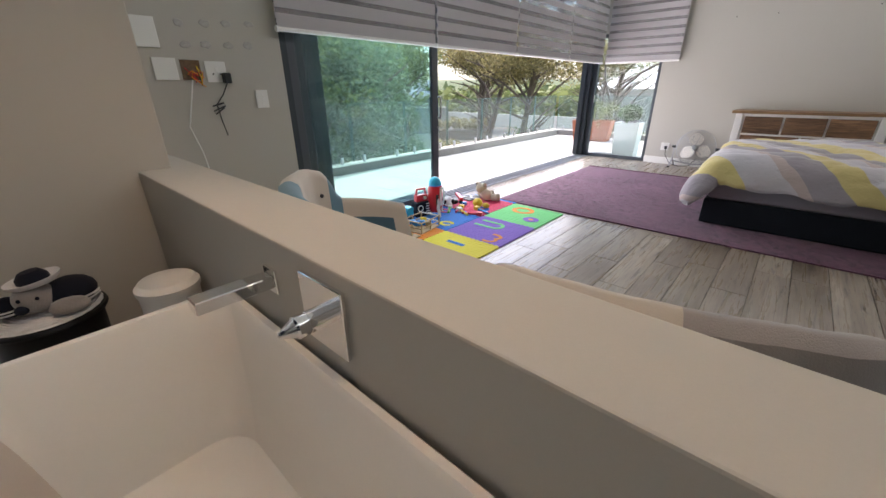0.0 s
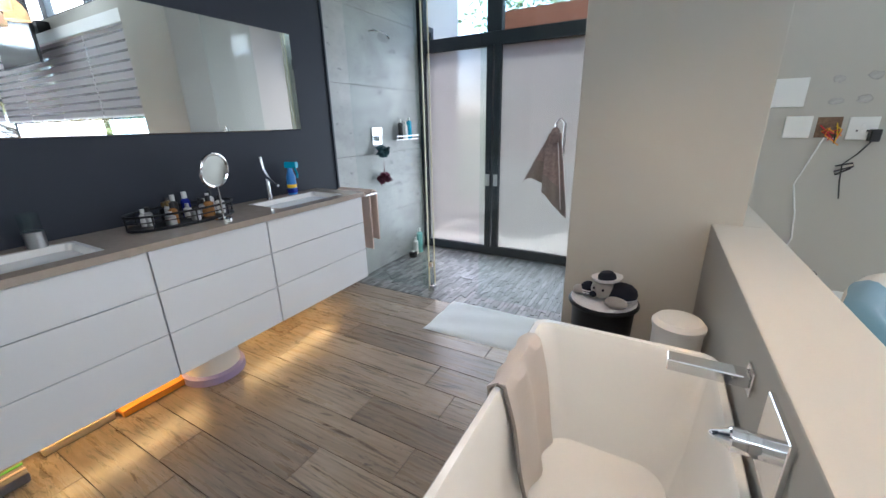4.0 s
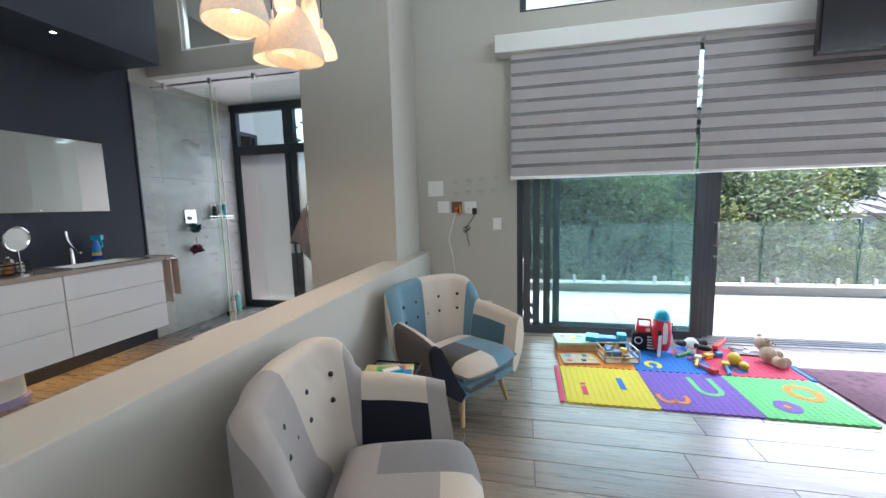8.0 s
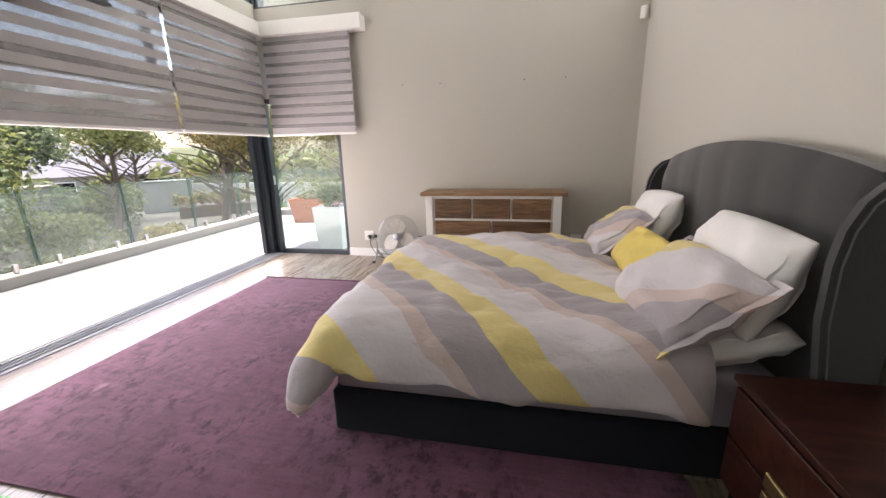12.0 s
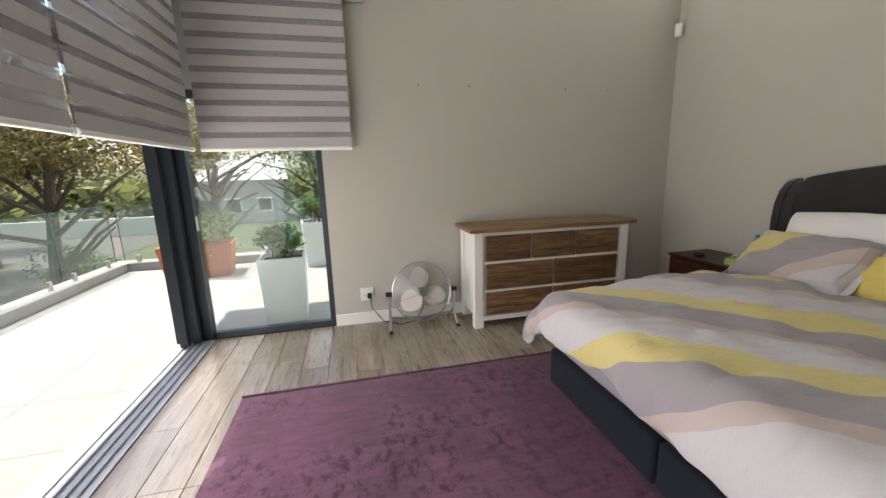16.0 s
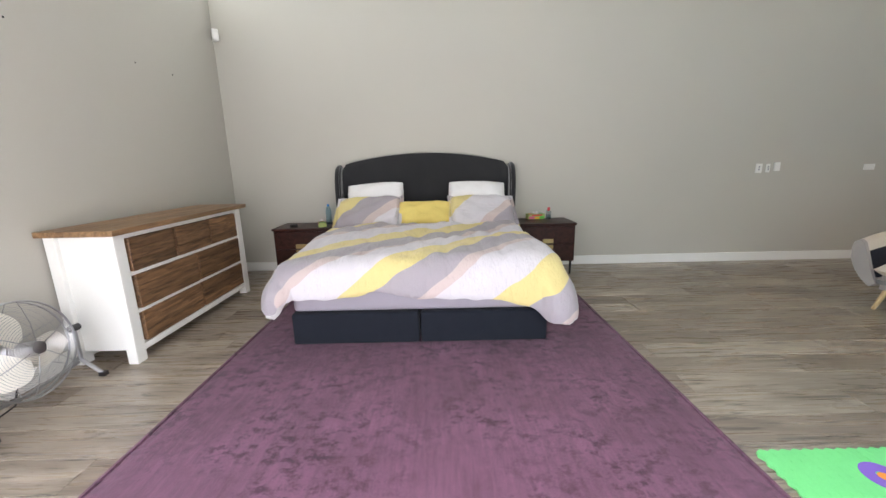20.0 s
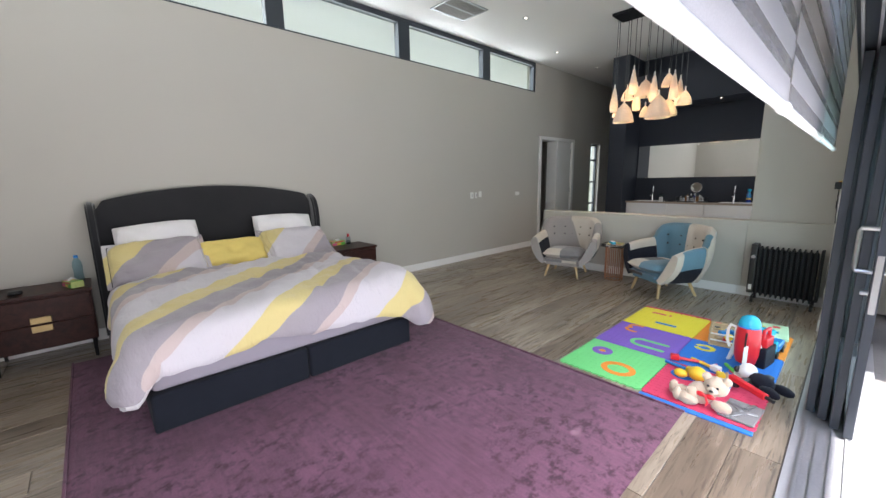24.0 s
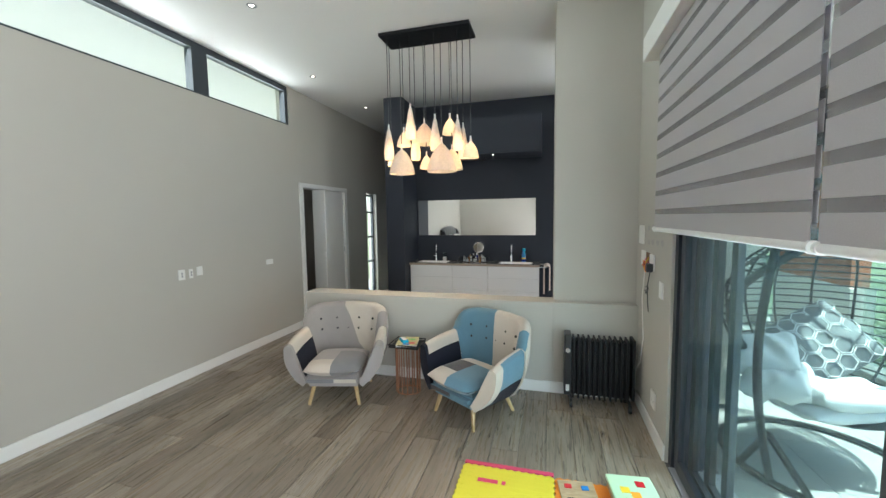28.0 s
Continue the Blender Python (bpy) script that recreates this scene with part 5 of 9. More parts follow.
def headboard_bm(y0, y1, xf, xb, n=40):
    bm = bmesh.new()
    prof = []
    for i in range(n + 1):
        s = i / n
        y = y0 + (y1 - y0) * s
        d = min(s, 1 - s) * (y1 - y0)
        z = 1.28 + 0.13 * math.sin(math.pi * s) ** 0.8 - (0.06 * (1 - d / 0.06) ** 2 if d < 0.06 else 0)
        prof.append((y, z))
    front = [[], []]
    rows = 12
    cols = []
    for y, z in prof:
        col = []
        for j in range(rows + 1):
            zz = 0.05 + (z - 0.05) * j / rows
            tuft = 0.009 * (1 - abs(math.sin((y - y0) / 0.33 * math.pi)) ** 0.35) if 0.55 < zz < 1.38 else 0
            top = 0.03 * max(0, (zz - z + 0.06) / 0.06) ** 2
            col.append(bm.verts.new((xf + tuft + top, y, zz)))
        col.append(bm.verts.new((xb, y, z - 0.005)))
        col.append(bm.verts.new((xb, y, 0.05)))
        cols.append(col)
    for a, b in zip(cols, cols[1:]):
        for j in range(len(a) - 1):
            bm.faces.new([a[j], a[j + 1], b[j + 1], b[j]])
        bm.faces.new([a[-1], a[0], b[0], b[-1]])
    bm.faces.new(cols[0])
    bm.faces.new(cols[-1][::-1])
    return bm


part("headboard_panel", headboard_bm(2.44, 4.4, 0.5, 0.6), VELVET, bed, "tufted charcoal velvet headboard", True)


def wing_bm(y0, y1):
    """Side wing with a rounded front top corner."""
    bm = bmesh.new()
    out = [(0.6, 0.05), (0.46, 0.05), (0.44, 0.5), (0.395, 0.8), (0.39, 1.0), (0.405, 1.12), (0.44, 1.21), (0.49, 1.265), (0.56, 1.29), (0.6, 1.285)]
    a = [bm.verts.new((x, y0, z)) for x, z in out]
    b = [bm.verts.new((x, y1, z)) for x, z in out]
    for i in range(len(out)):
        j = (i + 1) % len(out)
        bm.faces.new([a[i], b[i], b[j], a[j]])
    bm.faces.new(a[::-1])
    bm.faces.new(b)
    bmesh.ops.recalc_face_normals(bm, faces=bm.faces[:])
    bmesh.ops.bevel(bm, geom=[e for e in bm.edges if abs(e.verts[0].co.y - e.verts[1].co.y) < 1e-4], offset=0.018, segments=3, affect="EDGES")
    return bm


part("headboard_wing", wing_bm(2.37, 2.44), VELVET, bed, "charcoal velvet wing", True)
part("headboard_wing", wing_bm(4.4, 4.47), VELVET, bed, "charcoal velvet wing", True)
for y in (2.41, 4.43):
    part("headboard_foot", boxes((0.47, 0.59, y - 0.03, y + 0.03, 0.0, 0.05)), BLACK, bed)

# ---- duvet ----
duvet = thing("duvet", "rumpled duvet with yellow, grey, pink and white stripes", "duvet", pose((BX0 + BX1) / 2, 3.41, 0.5))


def duvet_bm():
    cx, cy = (BX0 + BX1) / 2, 3.41
    hx0, hx1, hy = BX0 - cx, 0.13 - cx, 0.92
    FOOT, SIDE, R = 0.37, 0.37, 0.15

    def pt(u, v):
        """A puffed sheet: it lies on the mattress, rolls over its edges and hangs, with rounded corners."""
        fx = hx0 + 0.06 - FOOT + u * (hx1 - hx0 - 0.06 + FOOT)
        fy = -hy + 0.06 - SIDE + v * 2 * (hy - 0.06 + SIDE)
        sy = 1 if fy > 0 else -1
        a, b = max(0.0, hx0 + 0.06 - fx) / FOOT, max(0.0, abs(fy) - hy + 0.06) / SIDE
        ox, oy = FOOT * a * math.sqrt(1 - 0.5 * b * b), SIDE * b * math.sqrt(1 - 0.5 * a * a)
        p = Vector((fx * 2.3, fy * 2.3, 0.7))
        z = 0.165 + 0.04 * noise.noise(p) + 0.028 * noise.noise(p * 2.3 + Vector((4, 1, 2))) + 0.012 * noise.noise(p * 5.1) + 0.006 * noise.noise(Vector((fx * 9 + fy * 4, fy * 26, 1.7))) + 0.018 * math.sin(4.2 * fx + 2.3 * fy)
        ridge = abs(noise.noise(Vector((fx * 3.2 + fy * 1.5, fy * 5.0, 3.1))))
        z -= 0.022 * max(0.0, 1 - ridge * 5)
        x, y = fx, fy
        s = math.hypot(ox, oy)
        if s > 0:
            dx, dy = ox / s, oy / s
            corner = (1.0 if sy < 0 else 0.8) * min(1.0, 2.2 * dx * dy)
            along = fy * dx + fx * dy * sy
            drop = min(1.0, max(0.0, (-0.35 - fy) / 0.6)) * dx
            s *= 1 + (0.14 if sy < 0 else 0.16) * corner + 0.42 * drop * drop + 0.035 * math.sin(5.3 * along + 0.6) * min(1, s / 0.3)
            q = min(s / R, math.pi * 0.47)
            rest = max(0.0, s - q * R)
            fold = 0.5 + 0.5 * math.sin(11 * along + 3 * noise.noise(p))
            out = R * math.sin(q) + rest * (0.1 + 0.12 * corner) + 0.06 * corner * min(1.0, rest / 0.1) + (0.035 * fold - 0.02) * (1 - 0.8 * min(1.0, corner)) * min(1.0, rest / 0.14) + 0.006 * noise.noise(p * 2.3)
            if ox > 0:
                x = hx0 + 0.06 - dx * out
            if oy > 0:
                y = sy * (hy - 0.06 + dy * out)
            z -= R * (1 - math.cos(q)) + rest * 0.96
        if u > 0.93:
            z -= 0.05 * (u - 0.93) / 0.07
        return Vector((x, y, max(z, -0.478)))
    bm = bmesh.new()
    uv = bm.loops.layers.uv.new("cloth")
    nu, nv = 84, 120
    vs = [[bm.verts.new(pt(i / nu, j / nv)) for j in range(nv + 1)] for i in range(nu + 1)]
    for i in range(nu):
        for j in range(nv):
            f = bm.faces.new([vs[i][j], vs[i + 1][j], vs[i + 1][j + 1], vs[i][j + 1]])
            for lp, (a, b) in zip(f.loops, ((i, j), (i + 1, j), (i + 1, j + 1), (i, j + 1))):
                lp[uv].uv = (hx0 + 0.06 - FOOT + a / nu * (hx1 - hx0 - 0.06 + FOOT), -hy + 0.06 - SIDE + b / nv * 2 * (hy - 0.06 + SIDE))
    n = nu * nv
    thicken(bm, 0.026)
    bm.faces.ensure_lookup_table()
    first, second, rim = bm.faces[:n], bm.faces[n:2 * n], bm.faces[2 * n:]
    crest = max(f.calc_center_median().z for f in first) - max(f.calc_center_median().z for f in second)
    for f in (second if crest > 0 else first) + rim:
        f.material_index = 1
    for _ in range(4):
        bmesh.ops.smooth_vert(bm, verts=bm.verts[:], factor=0.5, use_axis_x=True, use_axis_y=True, use_axis_z=True)
    bm.normal_update()
    for v in bm.verts:
        for sy in (-1, 1):
            away = (v.co - Vector((hx0 - 0.08, sy * (hy + 0.08), -0.16))).length
            v.co += v.normal * 0.03 * math.exp(-(away / 0.22) ** 2)
        v.co = v.co + v.normal * 0.012
        v.co.z = max(v.co.z, -0.478)
    lining = bm.copy()
    bmesh.ops.delete(bm, geom=[f for f in bm.faces if f.material_index == 1], context="FACES")
    bmesh.ops.delete(lining, geom=[f for f in lining.faces if f.material_index == 0], context="FACES")
    for f in lining.faces:
        f.material_index = 0
    return bm, lining


cover_bm, lining_bm = duvet_bm()
part("cover", cover_bm, DUVET, duvet, smooth=True)
part("lining", lining_bm, LINEN, duvet, "plain white cotton lining and hem", True)


def pillow(name, label, m, w, d, h, mat, seed, group="pillows on the bed", flange=0.0):
    t = thing(name, label, "pillow", m, group)
    part("case", cushion_bm(w, d, h, seed=seed, nx=32, ny=26, lump=0.05), mat, t, smooth=True)
    if flange:
        bm = bmesh.new()
        n = 96
        ins, outs = [], []
        for i in range(n):
            a = 2 * math.pi * i / n
            cxx, syy = math.cos(a), math.sin(a)
            k = 1 / max(abs(cxx), abs(syy))
            ins.append(bm.verts.new((cxx * k * w / 2 * 0.955, syy * k * d / 2 * 0.955, 0.004)))
            wv = 0.006 * math.sin(i * 0.8 + seed) + 0.004 * math.sin(i * 0.37 + 2 * seed)
            outs.append(bm.verts.new((cxx * k * (w / 2 + flange * 0.6), syy * k * (d / 2 + flange * 0.6), wv)))
        for i in range(n):
            j = (i + 1) % n
            bm.faces.new([ins[i], ins[j], outs[j], outs[i]])
        thicken(bm, 0.006)
        part("flange", bm, mat, t, smooth=True)
    return t


# pillow local x runs across the bed once turned; leaning on the headboard
def lean(x, y, z, tilt, yaw=0, roll=0):
    return Matrix.Translation((x, y, z)) @ Matrix.Rotation(radians(yaw), 4, "Z") @ Matrix.Rotation(radians(-tilt), 4, "Y") @ Matrix.Rotation(radians(90 + roll), 4, "Z")


pillow("pillow", "plump white cotton pillow leaning on the headboard", lean(0.33, 2.83, 0.86, 68, 2, -2), 0.68, 0.46, 0.19, LINEN, 1)
pillow("pillow", "plump white cotton pillow leaning on the headboard", lean(0.33, 3.99, 0.865, 66, -3, 3), 0.68, 0.46, 0.19, LINEN, 2)
pillow("pillow", "striped yellow, grey and pink pillow", lean(0.1, 2.79, 0.76, 37, 6, -3), 0.72, 0.48, 0.19, PILLOW_B, 3, flange=0.022)
pillow("pillow", "striped yellow, grey and pink pillow", lean(0.1, 4.04, 0.765, 38, -6, 4), 0.72, 0.48, 0.19, PILLOW_A, 4, flange=0.022)
pillow("pillow", "plain yellow cotton pillow", lean(0.12, 3.43, 0.75, 48, 0, 1), 0.62, 0.3, 0.16, YELLOW, 5)
pillow("pillow", "flat white pillow lying on the mattress", lean(0.25, 2.82, 0.6, 14, 4, 0), 0.64, 0.44, 0.17, LINEN, 6)
pillow("pillow", "flat white pillow lying on the mattress", lean(0.25, 4.0, 0.6, 14, -4, 0), 0.64, 0.44, 0.17, LINEN, 7)


# ---- nightstands ----
def nightstand(m):
    t = thing("nightstand", "dark mahogany two-drawer nightstand with brass plate handle", "nightstand", m, "nightstands beside the bed")
    part("body", boxes((0.02, 0.46, -0.31, 0.31, 0.16, 0.578), bev=0.004, seg=1), DARKWOOD, t)
    part("top", boxes((0.0, 0.46, -0.32, 0.32, 0.58, 0.604), bev=0.004, seg=2), DARKWOOD, t)
    for z0, z1 in ((0.175, 0.365), (0.373, 0.565)):
        d = part("drawer", boxes((0.004, 0.019, -0.3, 0.3, z0, z1), bev=0.003, seg=1), DARKWOOD, t)
        hz = z1 - 0.055 if z0 < 0.3 else z0 + 0.005
        part("handle", boxes((-0.012, 0.0035, -0.06, 0.06, hz, hz + 0.05), bev=0.003, seg=1), BRASS, d, "aged brass plate handle")
    for x in (0.05, 0.43):
        for y in (-0.28, 0.28):
            part("leg", lathe([(0, 0), (0.011, 0), (0.014, 0.16), (0, 0.16)], 10, m=Matrix.Translation((x, y, 0))), BLACKM, t, smooth=True)
    return t


nightstand(pose(0.155, 2.04, 0))
nightstand(pose(0.155, 4.83, 0))


def tissue_box(m, label):
    t = thing("tissue_box", label, "tissue box", m, "tissue boxes on the nightstands")
    part("carton", boxes((-0.042, 0.042, -0.085, 0.085, 0, 0.05), bev=0.002, seg=1), tint("printed_card", (0.36, 0.42, 0.14), 0.6, var=0.25, scale=40), t, "printed card")
    for x, y, c in ((0.02, 0.05, YELP), (-0.02, -0.05, GRNP), (0.02, -0.06, GRNP), (-0.02, 0.06, PINKP)):
        part("print_flower", lathe([(0.0, 0.0515), (0.014, 0.0512), (0.018, 0.0502)], 10, m=Matrix.Translation((x, y, 0))), c, t)
    for y0, y1, z0, z1, c in ((-0.08, -0.03, 0.004, 0.03, GRNP), (-0.028, 0.02, 0.006, 0.022, YELP), (0.022, 0.08, 0.004, 0.03, PINKP), (-0.06, 0.05, 0.034, 0.046, RED)):
        part("print_panel", boxes((-0.0435, -0.0422, y0, y1, z0, z1)), c, t)
        part("print_panel", boxes((0.0422, 0.0435, y0, y1, z0, z1)), c, t)
    bm = grid(8, 8, lambda u, v: Vector(((u - 0.5) * 0.06, (v - 0.5) * 0.05, 0.052 + 0.018 * math.sin(math.pi * u) * (1 + 0.4 * math.sin(9 * v)))))
    part("tissue", bm, LINEN, t, "white tissue")
    return t


tissue_box(pose(0.545, 2.1, 0.605, 0, 0, 8) @ Matrix.Scale(1.2, 4), "floral printed tissue box on the nightstand")
tissue_box(pose(0.3, 4.62, 0.605, 0, 0, -70), "floral printed tissue box on the far nightstand")
bt = thing("sanitiser_bottle", "clear gel bottle with red cap on the nightstand", "bottle", pose(0.5, 1.95, 0.605))
part("bottle", lathe([(0, 0), (0.03, 0), (0.032, 0.01), (0.032, 0.085), (0.02, 0.105), (0.012, 0.11), (0, 0.11)], 16), glass("clear_bottle", (0.8, 0.84, 0.86)), bt, smooth=True)
part("gel", lathe([(0, 0.004), (0.027, 0.004), (0.027, 0.05), (0, 0.05)], 14), glass("clear_gel", (0.72, 0.78, 0.82)), bt, smooth=True)
part("cap", lathe([(0.0135, 0.1), (0.0165, 0.1), (0.015, 0.14), (0, 0.142)], 14), RED, bt, smooth=True)
ds = thing("black_dish", "small round black speaker on the far nightstand", "speaker", pose(0.3, 4.95, 0.605))
part("dish", lathe([(0, 0), (0.04, 0), (0.045, 0.012), (0.035, 0.03), (0, 0.032)], 18), BLACK, ds, smooth=True)
bt = thing("water_bottle", "clear plastic water bottle on the far nightstand", "bottle", pose(0.45, 4.58, 0.605))
part("bottle", lathe([(0, 0), (0.032, 0), (0.034, 0.02), (0.03, 0.09), (0.034, 0.14), (0.03, 0.18), (0.013, 0.215), (0.013, 0.23), (0, 0.23)], 16), glass("blue_bottle", (0.68, 0.82, 0.88)), bt, smooth=True)
part("cap", lathe([(0.0145, 0.215), (0.0145, 0.238), (0, 0.24)], 12), BLUEP, bt, smooth=True)
ch = thing("phone_charger", "white charger plug and cable on the rug beside the nightstand", "charger", pose(0.06, 2.3, 0.0125))
part("plug", boxes((-0.02, 0.02, -0.018, 0.018, 0, 0.055), bev=0.006, seg=2), PLASTIC_W, ch)
part("cable", tube([(0.02, 0, 0.03), (0.06, -0.06, 0.01), (0.03, -0.14, 0.012), (0.07, -0.2, 0.05)], 0.003, 5), PLASTIC_W, ch)


# ---- dresser ----
def dresser(m):
    t = thing("dresser", "white dresser with seven rustic wood drawers and oiled wood top", "dresser", m)
    W, D, H = 1.54, 0.44, 0.885
    part("body", boxes((-W / 2 + 0.03, W / 2 - 0.03, 0.025, D, 0.09, H)), WHITE, t)
    for x in (-W / 2, W / 2 - 0.085):
        part("post", boxes((x, x + 0.085, 0, 0.07, 0, H), bev=0.004, seg=1), WHITE, t)
        part("post", boxes((x, x + 0.085, D - 0.07, D, 0, H), bev=0.004, seg=1), WHITE, t)
    part("rail", boxes((-W / 2 + 0.085, W / 2 - 0.085, 0.004, 0.03, 0.07, 0.115)), WHITE, t)
    part("rail", boxes((-W / 2 + 0.085, W / 2 - 0.085, 0.004, 0.03, H - 0.03, H)), WHITE, t)
    for k in range(5):
        a = -W / 2 - 0.05
        w = (D + 0.05) / 5
        part("top_plank", boxes((a, W / 2 + 0.05, -0.045 + k * w, -0.045 + (k + 1) * w - 0.002, H, H + 0.036), bev=0.003, seg=1), TOPWOOD, t)
    x0, x1 = -W / 2 + 0.1, W / 2 - 0.1
    rows = ((0.125, 0.335, 2), (0.36, 0.595, 2), (0.62, 0.845, 3))
    for z0, z1, n in rows:
        w = (x1 - x0) / n
        for k in range(n):
            d = part("drawer", boxes((x0 + k * w + 0.012, x0 + (k + 1) * w - 0.012, 0.002, 0.03, z0, z1), bev=0.004, seg=1), RAWWOOD, t, "rough-sawn brown drawer front")
            h = (z1 - z0) / 3
            for q in range(3):
                rr = random.Random(int(1000 * z0) + k * 7 + q)
                part("plank", boxes((x0 + k * w + 0.015, x0 + (k + 1) * w - 0.015, -0.004 - rr.uniform(0, 0.004), 0.0015, z0 + q * h + 0.002, z0 + (q + 1) * h - 0.002)), RAWWOOD, d)
    for z in (0.3475, 0.6075):
        part("rail", boxes((x0 - 0.014, x1 + 0.014, 0.005, 0.028, z - 0.012, z + 0.012)), WHITE, t)
    return t


dresser(pose(-0.945, 5.3, 0))


# ---- floor fan ----
def floor_fan(m):
    t = thing("floor_fan", "chrome floor fan with wire cage and pale blades", "fan", m)
    cz, R = 0.33, 0.27
    tilt = Matrix.Translation((0, 0, cz)) @ Matrix.Rotation(radians(80), 4, "X")
    def hoop(rr, zz, n=44):
        return [tilt @ Vector((rr * math.cos(a), rr * math.sin(a), zz)) for a in [2 * math.pi * i / n for i in range(n)]]
    bulge = lambda r: 0.045 + 0.07 * (1 - (r / R) ** 2.5)
    for zz in (0.0, 0.045):
        part("cage_ring", tube(hoop(R, zz), 0.0055, 6, closed=True), FANWIRE, t, smooth=True)
    for k in range(19):
        rr = 0.045 + (R - 0.05) * k / 19
        part("cage_wire", tube(hoop(rr, bulge(rr)), 0.0011, 4, closed=True), FANWIRE, t)
    for k in range(9):
        rr = 0.07 + (R - 0.07) * k / 9
        part("cage_wire", tube(hoop(rr, -0.02 - 0.09 * (1 - (rr / R) ** 2)), 0.0012, 4, closed=True), FANWIRE, t)
    for k in range(6):
        a = 2 * math.pi * (k + 0.3) / 6
        part("cage_strut", tube([tilt @ Vector((r * math.cos(a), r * math.sin(a), bulge(r) - 0.002)) for r in (0.04, R * 0.5, R * 0.85, R)], 0.0024, 5), FANWIRE, t)
        part("cage_strut", tube([tilt @ Vector((r * math.cos(a), r * math.sin(a), -0.02 - 0.09 * (1 - (r / R) ** 2))) for r in (0.05, R * 0.5, R)], 0.0024, 5), FANWIRE, t)
    bladem = plain("pale_metal_blade", (0.8, 0.76, 0.68), 0.45, 0.0, var=0.05)
    for k in range(3):
        rot = tilt @ Matrix.Rotation(radians(100 + 120 * k), 4, "Z") @ Matrix.Rotation(radians(18), 4, "X")
        bm = grid(8, 6, lambda u, v: rot @ Vector((0.04 + 0.19 * u, (v - 0.5) * (0.07 + 0.14 * math.sin(math.pi * min(1, u * 0.9 + 0.1))), 0.02 * (v - 0.5) + 0.02)))
        thicken(bm, 0.003)
        part("blade", bm, bladem, t, smooth=True)
    part("hub", lathe([(0, 0.13), (0.035, 0.125), (0.042, 0.1), (0.042, -0.02), (0.055, -0.03), (0.055, -0.14), (0.03, -0.16), (0, -0.16)], 16, m=tilt), FANWIRE, t, smooth=True)
    for sx in (-1, 1):
        part("stand_leg", tube([(sx * 0.3, -0.02, cz), (sx * 0.3, -0.02, 0.12), (sx * 0.31, -0.13, 0.012)], 0.012, 8), FANWIRE, t, smooth=True)
        part("stand_leg", tube([(sx * 0.3, -0.02, 0.14), (sx * 0.29, 0.14, 0.012)], 0.012, 8), FANWIRE, t, smooth=True)
        part("pivot_knob", tube([(sx * 0.275, -0.02, cz), (sx * 0.33, -0.02, cz)], 0.022, 12), BLACK, t, smooth=True)
        part("rubber_foot", boxes((sx * 0.31 - 0.015, sx * 0.31 + 0.015, -0.15, -0.11, 0, 0.025)), BLACK, t)
    part("stand_bar", tube([(-0.3, 0.0, 0.1), (0, 0.02, 0.06), (0.3, 0.0, 0.1)], 0.011, 8), FANWIRE, t, smooth=True)
    return t


floor_fan(pose(-2.15, 5.56, 0))
fc = thing("fan_cable", "black fan cable lying from socket to fan", "cable")
part("cable", tube([(-2.62, 5.735, 0.27), (-2.6, 5.7, 0.16), (-2.5, 5.66, 0.03), (-2.35, 5.6, 0.008), (-2.2, 5.6, 0.03), (-2.12, 5.64, 0.15)], 0.005, 6), BLACK, fc, smooth=True)
part("plug", boxes((-2.64, -2.6, 5.72, 5.744, 0.25, 0.3), bev=0.004, seg=1), BLACK, fc)

